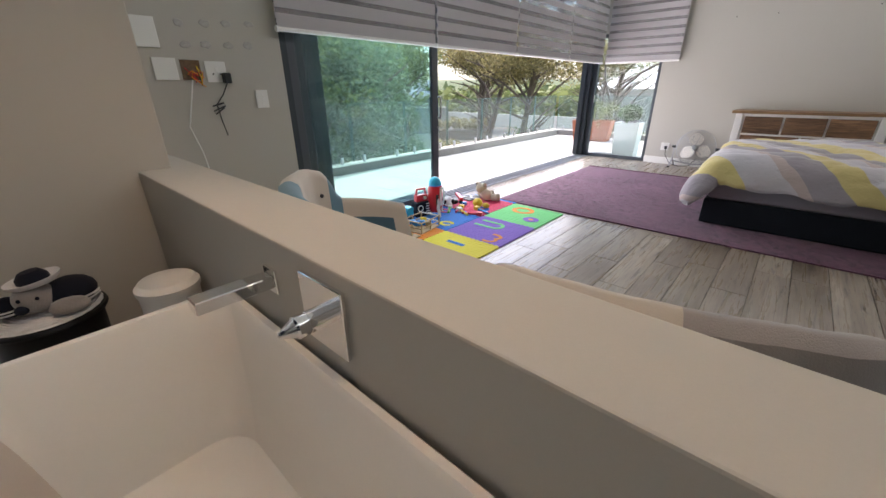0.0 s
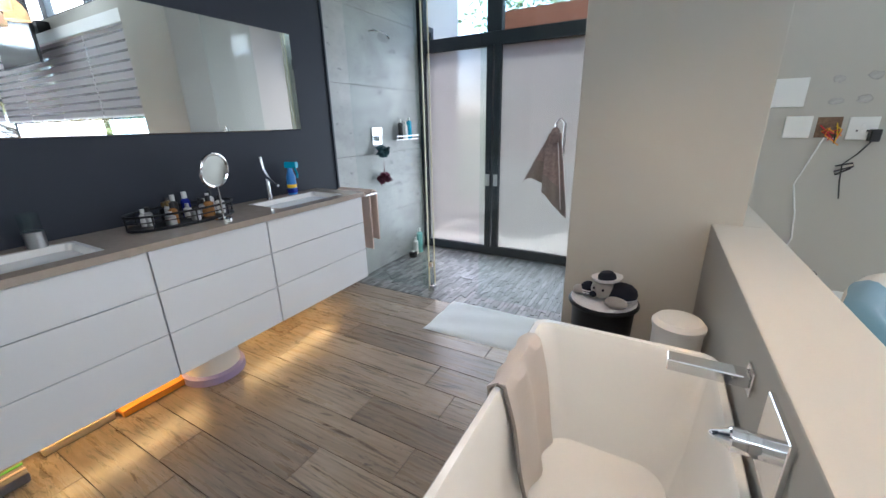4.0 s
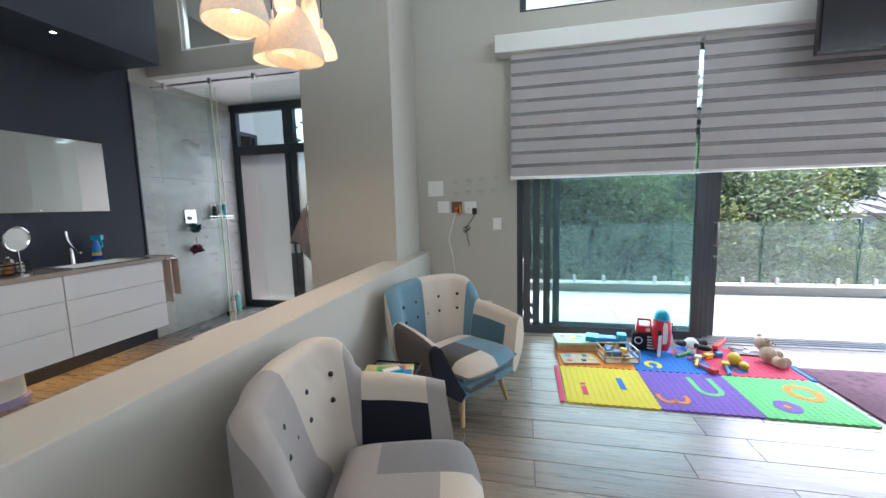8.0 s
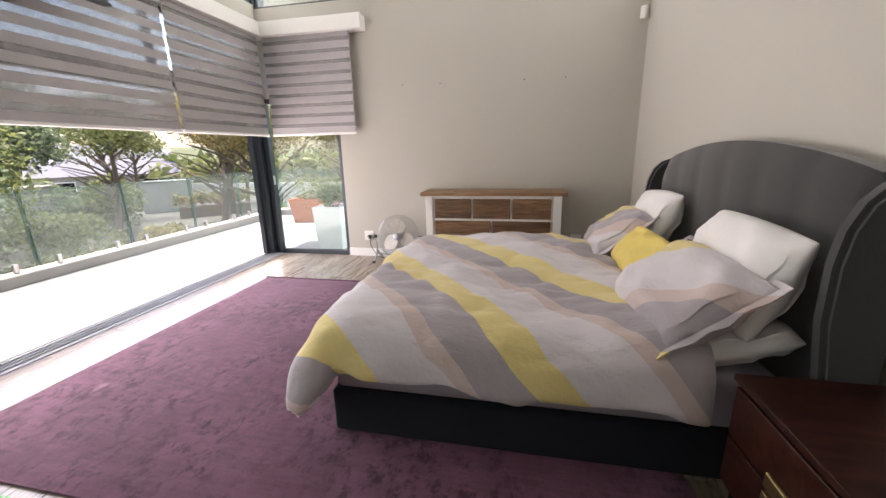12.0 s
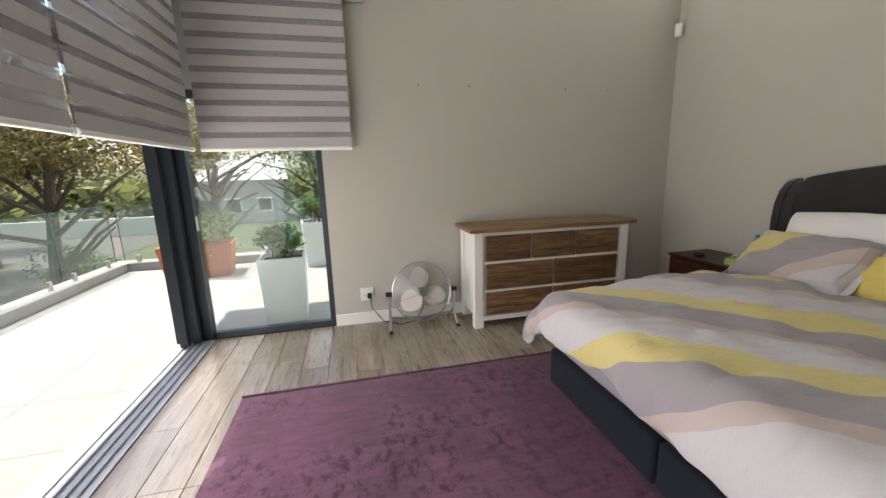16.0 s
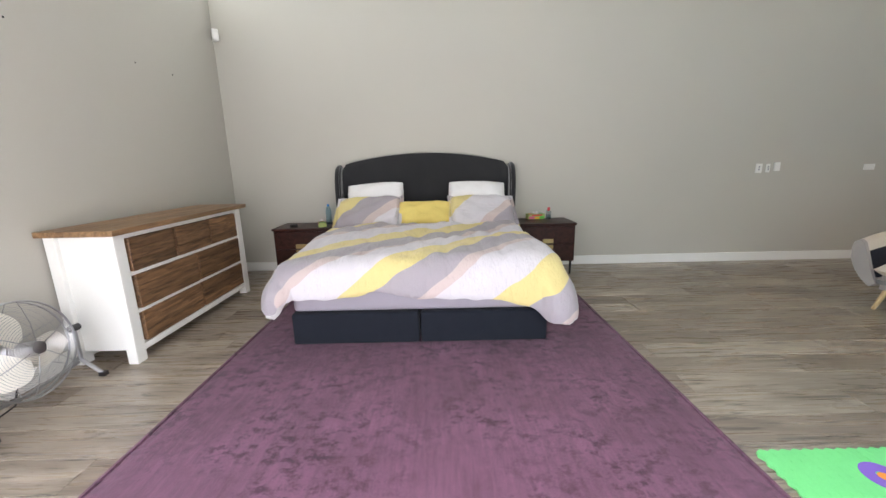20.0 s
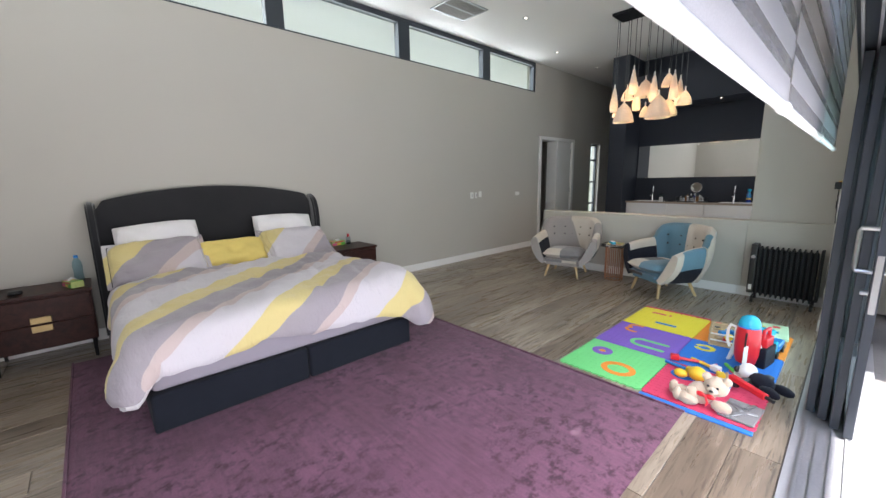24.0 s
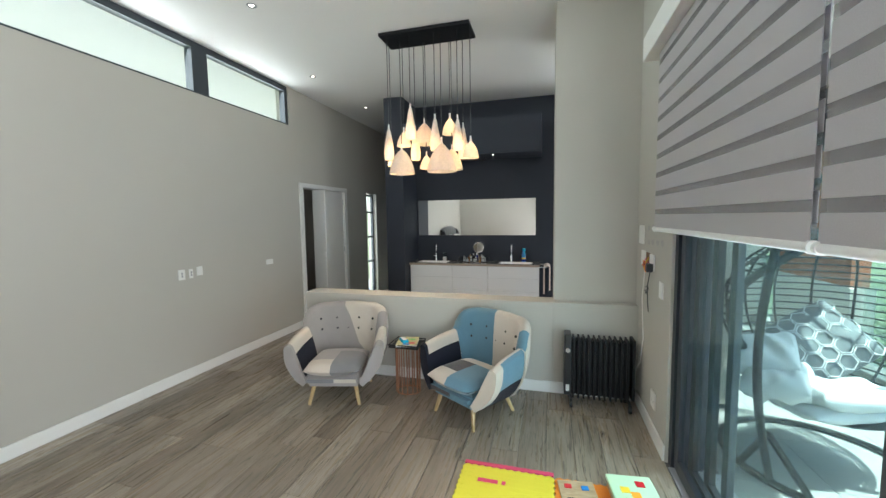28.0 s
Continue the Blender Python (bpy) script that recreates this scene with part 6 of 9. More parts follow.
# ---- patchwork armchairs ----
def armchair(m, label, cols):
    """cols: back left, back right, arm top, arm inside, arm outside, seat left, seat right, base, shell."""
    t = thing("armchair", label, "armchair", m, "patchwork armchairs by the half wall")
    cols = dict(cols)
    cols_slant = cols.pop("slant")
    mats = list(dict.fromkeys(cols.values()))
    ix = {k: mats.index(v) for k, v in cols.items()}

    def plan(u):
        """u from -1 (right arm front) through 0 (back) to 1 (left arm front): inner point and outward normal."""
        s = abs(u)
        sg = 1 if u > 0 else -1
        if s < 0.45:
            a = s / 0.45 * math.pi / 2
            p = Vector((sg * (0.12 + 0.14 * math.sin(a)) * (s / 0.45) ** 0.6 if s < 0.2 else sg * 0.26 * math.sin(a) ** 0.8, -0.22 - 0.05 * math.cos(a) + 0.05 * (1 - math.cos(a)), 0))
            n = Vector((sg * math.sin(a) ** 1.5, -math.cos(a), 0)).normalized()
        else:
            k = (s - 0.45) / 0.55
            p = Vector((sg * (0.26 + 0.03 * k), -0.17 + 0.46 * k, 0))
            n = Vector((sg, -0.1, 0)).normalized()
        return p, n

    def top(u):
        s = abs(u)
        if s < 0.34:
            return 0.835 - 0.035 * (s / 0.34) ** 4
        if s < 0.52:
            k = (s - 0.34) / 0.18
            k = k * k * (3 - 2 * k)
            return 0.80 - 0.18 * k
        return 0.62 - 0.07 * ((s - 0.52) / 0.48) ** 1.6

    def section(u):
        p, n = plan(u)
        h = top(u)
        s = abs(u)
        flare = 0.09 if s > 0.5 else 0.05 + 0.04 * s / 0.5
        th = 0.085 if s > 0.5 else 0.1
        z0 = 0.23
        k1 = max(0.0, (s - 0.45) / 0.55)
        pts = []

        def back_off(f):
            """The front edge of the arm leans back towards its top."""
            return Vector((0, -0.035 * f * k1 * k1, 0))
        for k in range(7):
            f = k / 6
            zz = z0 + (h - 0.03 - z0) * f
            pts.append(p + n * (flare * f ** 1.3 + 0.004 * math.sin(6 * f) - 0.05 * k1 * (1 - f) ** 2) + back_off(f) + Vector((0, 0, zz)))
        inner_top = p + n * flare + back_off(1.0)
        for a in (30, 75, 105, 150):
            r = th / 2
            c = inner_top + n * r
            pts.append(c - n * r * math.cos(radians(a)) + Vector((0, 0, h - 0.03 + 0.04 * math.sin(radians(a)))))
        for k in range(6, -1, -1):
            f = k / 6
            zz = z0 - 0.04 + (h - 0.03 - z0 + 0.04) * f
            bulge = math.sin(min(1.0, f / 0.8) * math.pi / 2) ** 0.8
            pts.append(p + n * (th * 0.45 + (flare + th * 0.55) * bulge - 0.05 * k1 * (1 - f) ** 2) + back_off(f) + Vector((0, 0, zz)))
        return pts

    def shell(u0, u1, nseg, pick, skew=0.0):
        """skew leans the columns of the inner face, so that a patch can end on a slant."""
        bm = bmesh.new()
        rings = []
        for i in range(nseg + 1):
            u = u0 + (u1 - u0) * i / nseg
            ring = []
            for k, q in enumerate(section(u)):
                if skew and k < 7:
                    q = section(u - skew * (1 - k / 6) * max(0.0, 1 - (u / 0.5) ** 2))[k]
                ring.append(bm.verts.new(q))
            rings.append(ring)
        L = len(rings[0])
        for i in range(nseg):
            um = u0 + (u1 - u0) * (i + 0.5) / nseg
            for k in range(L):
                f = bm.faces.new([rings[i][k], rings[i + 1][k], rings[i + 1][(k + 1) % L], rings[i][(k + 1) % L]])
                f.material_index = pick(um, k)
        for ring, rev in ((rings[0], True), (rings[-1], False)):
            f = bm.faces.new(ring[::-1] if rev else ring)
            f.material_index = pick(u0 if rev else u1, 11)
        bmesh.ops.recalc_face_normals(bm, faces=bm.faces[:])
        return bm

    def back_pick(u, k):
        if k >= 10:
            return ix["shell"]
        if u < -0.4:
            return ix["back_edge"]
        return ix["back_left"] if u > 0.02 else ix["back_right"]

    def arm_pick(u, k):
        s, side = abs(u), "_l" if u > 0 else "_r"
        if s > (0.95 if u > 0 else 0.87):
            return ix["arm_front" + side]
        if 4 < k < 9:
            return ix["arm_top" + side]
        if k <= 4:
            return ix["arm_inside" + side]
        return ix["arm_upper" + side] if k < 14 else ix["arm_lower" + side]
    part("backrest", shell(-0.5, 0.5, 28, back_pick, cols_slant * 0.3), mats, t, "patchwork wool back with dark buttons", True)
    part("arm", shell(0.502, 1.0, 12, arm_pick), mats, t, "patchwork wool arm", True)
    part("arm", shell(-1.0, -0.502, 12, arm_pick), mats, t, "patchwork wool arm", True)
    # buttons in two rows on the back
    for row, z in enumerate((0.685, 0.575)):
        for k in range(5):
            u = -0.3 + 0.15 * k
            p, n = plan(u)
            f = (z - 0.23) / 0.54
            q = p + n * (0.055 * f ** 1.3) + n * 0.003 + Vector((0, 0, z))
            bm = bmesh.new()
            ball(bm, q, (0.012, 0.012, 0.012), None, 8)
            part("button", bm, BLACK, t)
    # seat cushion and base
    bm = bmesh.new()

    def seat(u, v, zb, zt):
        x, y = 2 * u - 1, 2 * v - 1
        e = (max(0, 1 - abs(x) ** 3.5) * max(0, 1 - abs(y) ** 4)) ** 0.4
        w = 0.25 + 0.02 * v
        return Vector((x * w * (1 - 0.06 * max(0, y) ** 3), -0.18 + 0.51 * v + 0.03 * (1 - x * x) * v, zb + (zt - zb) * e))
    for zb, zt in ((0.35, 0.42), (0.35, 0.29)):
        grid(14, 14, lambda u, v: seat(u, v, zb, zt), bm, lambda u, v: ix["seat_front"] if v > 0.72 and u > 0.5 else (ix["seat_left"] if u < 0.5 else ix["seat_right"]) if v > 0.3 else ix["seat_back"])
    bmesh.ops.remove_doubles(bm, verts=bm.verts[:], dist=0.001)
    bmesh.ops.recalc_face_normals(bm, faces=bm.faces[:])
    part("seat_cushion", bm, mats, t, "patchwork wool seat cushion", True)
    bm = bmesh.new()
    add_box(bm, -0.28, 0.28, -0.24, 0.315, 0.18, 0.325)
    for f in bm.faces:
        f.material_index = ix["base"]
    bmesh.ops.bisect_plane(bm, geom=bm.verts[:] + bm.edges[:] + bm.faces[:], plane_co=(-0.02, 0, 0), plane_no=(1, 0, 0))
    for f in bm.faces:
        f.material_index = ix["base"] if f.calc_center_median().x > -0.02 else ix["base_side"]
    bmesh.ops.bevel(bm, geom=[e for e in bm.edges if len(e.link_faces) == 2 and e.calc_face_angle() > 0.5], offset=0.055, segments=5, affect="EDGES")
    part("base", bm, mats, t, "upholstered seat base", True)
    for sx in (-1, 1):
        for sy in (-1, 1):
            a, b = Vector((sx * 0.19, sy * 0.19 + 0.02, 0.2)), Vector((sx * 0.235, sy * 0.255 + 0.0, 0.0))
            part("leg", tube([a, b], [0.022, 0.014], 10), LEGWOOD, t, "tapered pale beech leg", True)
    return t


armchair(pose(-1.2, -0.72, 0, 0, 0, 14), "grey and cream patchwork button-back armchair by the half wall", dict(
    slant=1.0, back_left=CL_GREY, back_right=CL_CREAM, back_edge=CL_GREY, arm_front_l=CL_GREY, arm_front_r=CL_GREY, arm_top_l=CL_CREAM, arm_top_r=CL_CREAM,
    arm_inside_l=CL_NAVY, arm_inside_r=CL_NAVY, arm_upper_l=CL_CREAM, arm_upper_r=CL_CREAM, arm_lower_l=CL_GREY, arm_lower_r=CL_NAVY, seat_left=CL_DGREY, seat_right=CL_GREY,
    seat_back=CL_GREY, seat_front=CL_CREAM, base=CL_DGREY, base_side=CL_CREAM, shell=CL_GREY))
armchair(pose(-2.545, -0.685, 0, 0, 0, -33), "sky blue and cream patchwork button-back armchair by the half wall", dict(
    slant=0.0, back_left=CL_BLUE, back_right=CL_CREAM, back_edge=CL_BLUE, arm_front_l=CL_NAVY, arm_front_r=CL_CREAM, arm_top_l=CL_CREAM, arm_top_r=CL_CREAM,
    arm_inside_l=CL_NAVY, arm_inside_r=CL_TEAL, arm_upper_l=CL_BROWN, arm_upper_r=CL_BLUE, arm_lower_l=CL_BROWN, arm_lower_r=CL_NAVY, seat_left=CL_BLUE, seat_right=CL_BROWN,
    seat_back=CL_CREAM, seat_front=CL_CREAM, base=CL_BROWN, base_side=CL_BLUE, shell=CL_CREAM))

# ---- wire side table with books ----
st = thing("side_table", "small copper wire side table between the armchairs", "side table", pose(-1.83, -0.92, 0))
part("tray", boxes((-0.15, 0.15, -0.13, 0.13, 0.47, 0.485), bev=0.003, seg=1), BLACKM, st, "black tray top")
part("tray_rim", tube([(-0.15, -0.13, 0.5), (0.15, -0.13, 0.5), (0.15, 0.13, 0.5), (-0.15, 0.13, 0.5)], 0.006, 6, closed=True), BLACKM, st)
for k in range(14):
    a = 2 * math.pi * k / 14
    x, y = 0.12 * math.cos(a), 0.1 * math.sin(a)
    part("wire", tube([(x, y, 0.0), (x * 1.02, y * 1.02, 0.47)], 0.006, 6), COPPER, st)
part("foot_ring", tube([(0.12 * math.cos(a), 0.1 * math.sin(a), 0.006) for a in [2 * math.pi * i / 20 for i in range(20)]], 0.006, 6, closed=True), COPPER, st)
bk = thing("comic_book", "brightly printed activity book on the side table", "book", pose(-1.83, -0.93, 0.486, 0, 0, 12))
part("pages", boxes((-0.1, 0.1, -0.13, 0.13, 0, 0.018)), LINEN, bk)
part("cover", boxes((-0.102, 0.102, -0.132, 0.132, 0.0185, 0.0205)), plain("printed_cover", (0.5, 0.42, 0.2), 0.4, var=0.6, scale=22), bk)
for x, y, c in ((-0.05, 0.06, RED), (0.03, 0.02, CYANP), (0.05, -0.07, YELP), (-0.04, -0.05, GRNP), (0.0, 0.1, BLUEP)):
    part("print_patch", boxes((x - 0.03, x + 0.035, y - 0.02, y + 0.025, 0.0206, 0.0212)), c, bk)
tk = thing("toy_phone", "small blue and white toy on the side table", "toy", pose(-1.8, -0.9, 0.507, 0, 0, 40))
part("body", boxes((-0.03, 0.03, -0.06, 0.06, 0, 0.03), bev=0.008, seg=2), CYANP, tk)
part("face", boxes((-0.02, 0.02, -0.045, 0.045, 0.0302, 0.033)), PLASTIC_W, tk)

# ---- oil heater ----
rd = thing("oil_heater", "black finned oil heater on castors by the half wall", "heater", pose(-3.65, -1.06, 0))
for k in range(11):
    x = -0.2 + 0.045 * k
    part("fin", boxes((x - 0.008, x + 0.008, -0.075, 0.075, 0.075, 0.63), bev=0.006, seg=2), BLACKM, rd)
    part("fin_core", boxes((x - 0.0222, x + 0.0222, -0.058, 0.058, 0.1, 0.605), bev=0.008, seg=1), BLACKM, rd)
part("control_box", boxes((0.27, 0.33, -0.085, 0.085, 0.1, 0.66), bev=0.012, seg=2), BLACK, rd)
part("end_plate", boxes((-0.26, -0.235, -0.08, 0.08, 0.1, 0.64), bev=0.008, seg=2), BLACKM, rd)
part("rating_label", boxes((0.285, 0.315, 0.0852, 0.0865, 0.14, 0.2)), PLASTIC_W, rd, "white rating label")
part("knob", tube([(0.3, 0.085, 0.52), (0.3, 0.1, 0.52)], 0.02, 12), STEEL, rd, smooth=True)
for x in (-0.22, 0.27):
    part("foot_bar", tube([(x, -0.11, 0.07), (x, 0.11, 0.07)], 0.012, 8), BLACK, rd)
    for y in (-0.1, 0.1):
        part("castor", tube([(x - 0.012, y, 0.03), (x + 0.012, y, 0.03)], 0.03, 12), BLACK, rd, smooth=True)


# ---- pendant cluster ----
pl = thing("pendant_lamp", "cluster pendant lamp with lit porcelain shades over the bath", "pendant lamp")
part("canopy", boxes((-2.38, -1.38, -1.76, -1.4, 3.685, 3.719), bev=0.004, seg=1), BLACKM, pl, "long black ceiling plate")
BELL = [(0.012, 0.205), (0.03, 0.19), (0.06, 0.155), (0.088, 0.105), (0.108, 0.05), (0.12, 0.0), (0.123, -0.03)]
BOTTLE = [(0.011, 0.3), (0.018, 0.275), (0.03, 0.21), (0.046, 0.12), (0.053, 0.06), (0.052, 0.01), (0.046, -0.03)]
SMALL = [(0.011, 0.125), (0.02, 0.115), (0.042, 0.085), (0.062, 0.045), (0.073, 0.0), (0.075, -0.025)]


def pendant(x, y, z, prof, sc):
    o = part("pendant", tube([(x, y, 3.684), (x, y, z + prof[0][1] * sc + 0.05)], 0.004, 6), BLACK, pl, "black flex")
    mm = Matrix.Translation((x, y, z)) @ Matrix.Diagonal((sc, sc, sc, 1))
    bm = lathe(prof, 22, m=mm)
    thicken(bm, 0.004)
    part("shade", bm, PORCELAIN, o, "cream porcelain shade, lit", True)
    part("lamp_cap", lathe([(0.0, prof[0][1] + 0.06), (0.008, prof[0][1] + 0.06), (0.01, prof[0][1] + 0.01), (0.016, prof[0][1])], 10, m=mm), PLASTIC_W, o, smooth=True)
    bm = bmesh.new()
    ball(bm, (x, y, z + 0.035 * sc), 0.022)
    part("bulb", bm, BULB, o, "glowing warm bulb", True)


for x, y, z, prof, sc in ((-1.44, -1.49, 2.41, BOTTLE, 1.00), (-1.55, -1.67, 2.58, SMALL, 1.05), (-1.70, -1.49, 2.62, BOTTLE, 1.00), (-1.80, -1.67, 2.59, BELL, 0.98), (-1.69, -1.67, 2.42, BOTTLE, 1.00),
                          (-1.98, -1.49, 2.48, BOTTLE, 1.00), (-2.10, -1.67, 2.68, SMALL, 1.10), (-2.23, -1.49, 2.47, BOTTLE, 0.95), (-2.25, -1.67, 2.41, BOTTLE, 1.00), (-2.37, -1.49, 2.38, SMALL, 1.10),
                          (-1.59, -1.49, 2.25, BELL, 1.12), (-1.82, -1.67, 2.31, SMALL, 0.95), (-2.05, -1.49, 2.26, BELL, 1.25), (-2.12, -1.67, 2.29, BELL, 0.95), (-1.39, -1.67, 2.35, SMALL, 0.60)):
    pendant(x, y, z, prof, sc)

# ---- ceiling fittings ----
for x, y in ((-0.49, -0.57), (-1.65, -0.55), (0.03, -2.29), (0.02, -3.87), (-2.8, 5.08), (-0.5, 2.2), (-2.8, 2.2), (-0.5, 5.08)):
    t = thing("downlight", "small recessed round ceiling downlight", "downlight", pose(x, y, ZC), "ceiling downlights")
    part("trim_ring", lathe([(0.02, -0.003), (0.04, -0.006), (0.047, -0.001)], 20), ALU_IN, t, smooth=True)
    part("lens", lathe([(0, -0.003), (0.02, -0.003)], 16), SPOT, t, "lit lamp lens")
t = thing("downlight", "small recessed downlight under the navy bulkhead", "downlight", pose(-2.31, -3.62, 2.72), "ceiling downlights")
part("trim_ring", lathe([(0.02, -0.004), (0.036, -0.006), (0.04, -0.001)], 20), BLACKM, t, smooth=True)
part("lens", lathe([(0, -0.003), (0.02, -0.003)], 16), SPOT, t, "lit lamp lens")
vt = thing("ceiling_vent", "grey slatted air vent in the ceiling", "vent", pose(-0.08, 0.38, ZC, 0, 0, 0))
part("frame", boxes((-0.24, 0.24, -0.32, -0.29, -0.012, -0.001), (-0.24, 0.24, 0.29, 0.32, -0.012, -0.001), (-0.24, -0.21, -0.289, 0.289, -0.012, -0.001), (0.21, 0.24, -0.289, 0.289, -0.012, -0.001)), ALU_IN, vt)
part("backing", boxes((-0.21, 0.21, -0.29, 0.29, -0.003, -0.001)), BLACK, vt)
part("centre_bar", boxes((-0.008, 0.008, -0.289, 0.289, -0.012, -0.003)), ALU_IN, vt)
for k in range(14):
    x = (0.026 + 0.028 * (k % 7)) * (1 if k < 7 else -1)
    part("slat", boxes((x - 0.008, x + 0.008, -0.289, 0.289, -0.011, -0.007)), VENTGREY, vt)


# ---- switches, sockets and holes on the walls ----
def plate(name, label, cat, m, w, h, rockers=0, dots=0, grp="wall plates", rocker_mat=None):
    """A wall plate facing local +y... its face looks along local -y."""
    t = thing(name, label, cat, m, grp)
    part("plate", boxes((-w / 2, w / 2, -0.012, -0.001, -h / 2, h / 2), bev=0.003, seg=2), PLASTIC_W, t)
    for k in range(rockers):
        z = (k - (rockers - 1) / 2) * 0.03
        part("rocker", boxes((-0.009, 0.009, -0.016, -0.0122, z - 0.011, z + 0.011), bev=0.002, seg=1), rocker_mat or WHITE, t)
    for k in range(dots):
        x = (k % 3 - 1) * 0.022
        part("socket_hole", boxes((x - 0.004, x + 0.004, -0.0128, -0.0121, (k // 3) * 0.03 - 0.018, (k // 3) * 0.03 - 0.008)), BLACK, t)
    return t


def on_doors_wall(y, z):
    return pose(XS, y, z, 0, 0, 90)


def on_head_wall(y, z):
    return pose(XH, y, z, 0, 0, -90)


def on_dresser_wall(x, z):
    return pose(x, YD, z)


plate("light_switch", "white three-rocker light switch", "switch", on_doors_wall(-0.5, 1.178), 0.085, 0.12, 3)
plate("power_socket", "white wall socket with black plug", "socket", on_doors_wall(-0.775, 1.35), 0.125, 0.125, 2, 3)
plate("blank_plate", "white blank cover plate hanging by wires", "cover plate", on_doors_wall(-1.06, 1.36), 0.125, 0.125)
plate("alarm_panel", "white alarm box on the wall", "alarm box", on_doors_wall(-1.14, 1.555), 0.165, 0.16)
plate("light_switch", "white light switch pair with steel rockers", "switch", on_head_wall(-0.61, 1.15), 0.075, 0.11, 2, rocker_mat=ALU_IN)
plate("light_switch", "white light switch pair with steel rockers", "switch", on_head_wall(-0.72, 1.15), 0.045, 0.1, 2, rocker_mat=ALU_IN)
plate("blank_plate", "plain white blank cover plate", "cover plate", on_head_wall(-0.83, 1.165), 0.07, 0.1)
plate("power_socket", "small white wall plate", "socket", on_head_wall(-1.95, 1.14), 0.13, 0.07)
plate("power_socket", "white double socket with black fan plug", "socket", on_dresser_wall(-2.64, 0.29), 0.125, 0.125, 2, 3)
plate("power_socket", "white wall socket beside the dresser", "socket", on_dresser_wall(0.05, 0.3), 0.12, 0.12, 2, 3)
plate("power_socket", "white socket low on the door wall", "socket", on_doors_wall(-0.62, 0.3), 0.125, 0.125, 2, 3)
t = thing("wiring_box", "open wall box with loose coloured wires", "junction box", on_doors_wall(-0.92, 1.355), "wall plates")
part("recess", boxes((-0.055, 0.055, -0.004, -0.001, -0.055, 0.06)), plain("bare_plaster_box", (0.16, 0.1, 0.06), 0.9, var=0.4, scale=40), t)
rw = random.Random(4)
for k in range(9):
    c = (RED, YELP, ORGP, RED, BLACK)[k % 5]
    pts = [(rw.uniform(-0.04, 0.04), -0.006, rw.uniform(-0.03, 0.04)), (rw.uniform(-0.03, 0.06), -0.04, rw.uniform(-0.06, 0.0)), (rw.uniform(0.0, 0.07), -0.03, rw.uniform(-0.1, -0.03))]
    part("wire", tube(pts, 0.003, 5), c, t)
t = thing("loose_cable", "white cable hanging down from the wiring box", "cable", on_doors_wall(-0.92, 1.3))
part("cable", tube([(-0.01, -0.02, 0.0), (-0.05, -0.02, -0.14), (-0.09, -0.02, -0.28), (-0.05, -0.02, -0.45), (-0.03, -0.015, -0.62), (-0.09, -0.02, -0.85), (-0.25, -0.03, -0.99)], 0.0045, 6), PLASTIC_W, t, smooth=True)
t = thing("black_lead", "black adaptor lead tied in a bundle below the socket", "cable", on_doors_wall(-0.75, 1.31))
part("adaptor", boxes((0.0, 0.045, -0.06, -0.013, -0.03, 0.035), bev=0.005, seg=1), BLACK, t)
part("lead", tube([(0.02, -0.03, -0.03), (-0.02, -0.03, -0.1), (-0.07, -0.025, -0.16), (-0.06, -0.025, -0.26), (-0.04, -0.02, -0.36)], 0.004, 5), BLACK, t)
part("bundle", tube([(-0.1, -0.03, -0.17), (-0.03, -0.035, -0.15), (-0.02, -0.03, -0.17), (-0.1, -0.035, -0.2), (-0.09, -0.03, -0.22), (-0.03, -0.03, -0.18)], 0.005, 5), BLACK, t)
rw = random.Random(8)
FILLER = plain("filler_patch", (0.42, 0.4, 0.38), 0.95, var=0.2, scale=30)
for k, (y, z) in enumerate(((-0.93, 1.62), (-0.78, 1.63), (-0.65, 1.64), (-0.5, 1.65), (-0.92, 1.5), (-0.8, 1.51), (-0.66, 1.51), (-0.53, 1.52))):
    t = thing("filler_patch", "grey filler patch on the beige wall", "filler patch", on_doors_wall(y, z), "filler patches on the wall")
    n = 14
    bm = bmesh.new()
    ring = [(0.032 * rw.uniform(0.7, 1.1) * math.cos(2 * math.pi * i / n), 0, 0.02 * rw.uniform(0.7, 1.2) * math.sin(2 * math.pi * i / n)) for i in range(n)]
    f1 = [bm.verts.new((x, -0.0035, z_)) for x, _, z_ in ring]
    f0 = [bm.verts.new((x * 1.1, -0.0005, z_ * 1.1)) for x, _, z_ in ring]
    bm.faces.new(f1)
    for i in range(n):
        bm.faces.new([f0[i], f0[(i + 1) % n], f1[(i + 1) % n], f1[i]])
    part("patch", bm, FILLER, t)
for x, z in ((-2.07, 2.17), (-1.6, 2.165), (-0.62, 2.155), (-0.17, 2.155)):
    t = thing("wall_plug", "small dark screw hole in the wall", "screw hole", on_dresser_wall(x, z), "screw holes on the dresser wall")
    part("plug", lathe([(0, -0.006), (0.005, -0.004), (0.007, -0.0005)], 10, m=Matrix.Rotation(radians(90), 4, "X") @ Matrix.Diagonal((1, 1, -1, 1))), BLACK, t)
t = thing("motion_sensor", "white corner alarm motion detector", "alarm sensor", pose(XH - 0.06, YD - 0.06, 2.72, 0, 0, -45))
part("case", boxes((-0.032, 0.032, -0.03, 0.03, -0.06, 0.06), bev=0.012, seg=3), PLASTIC_W, t, smooth=True)
part("lens", boxes((-0.022, 0.022, -0.036, -0.0305, -0.035, 0.02), bev=0.002, seg=1), WHITE, t)

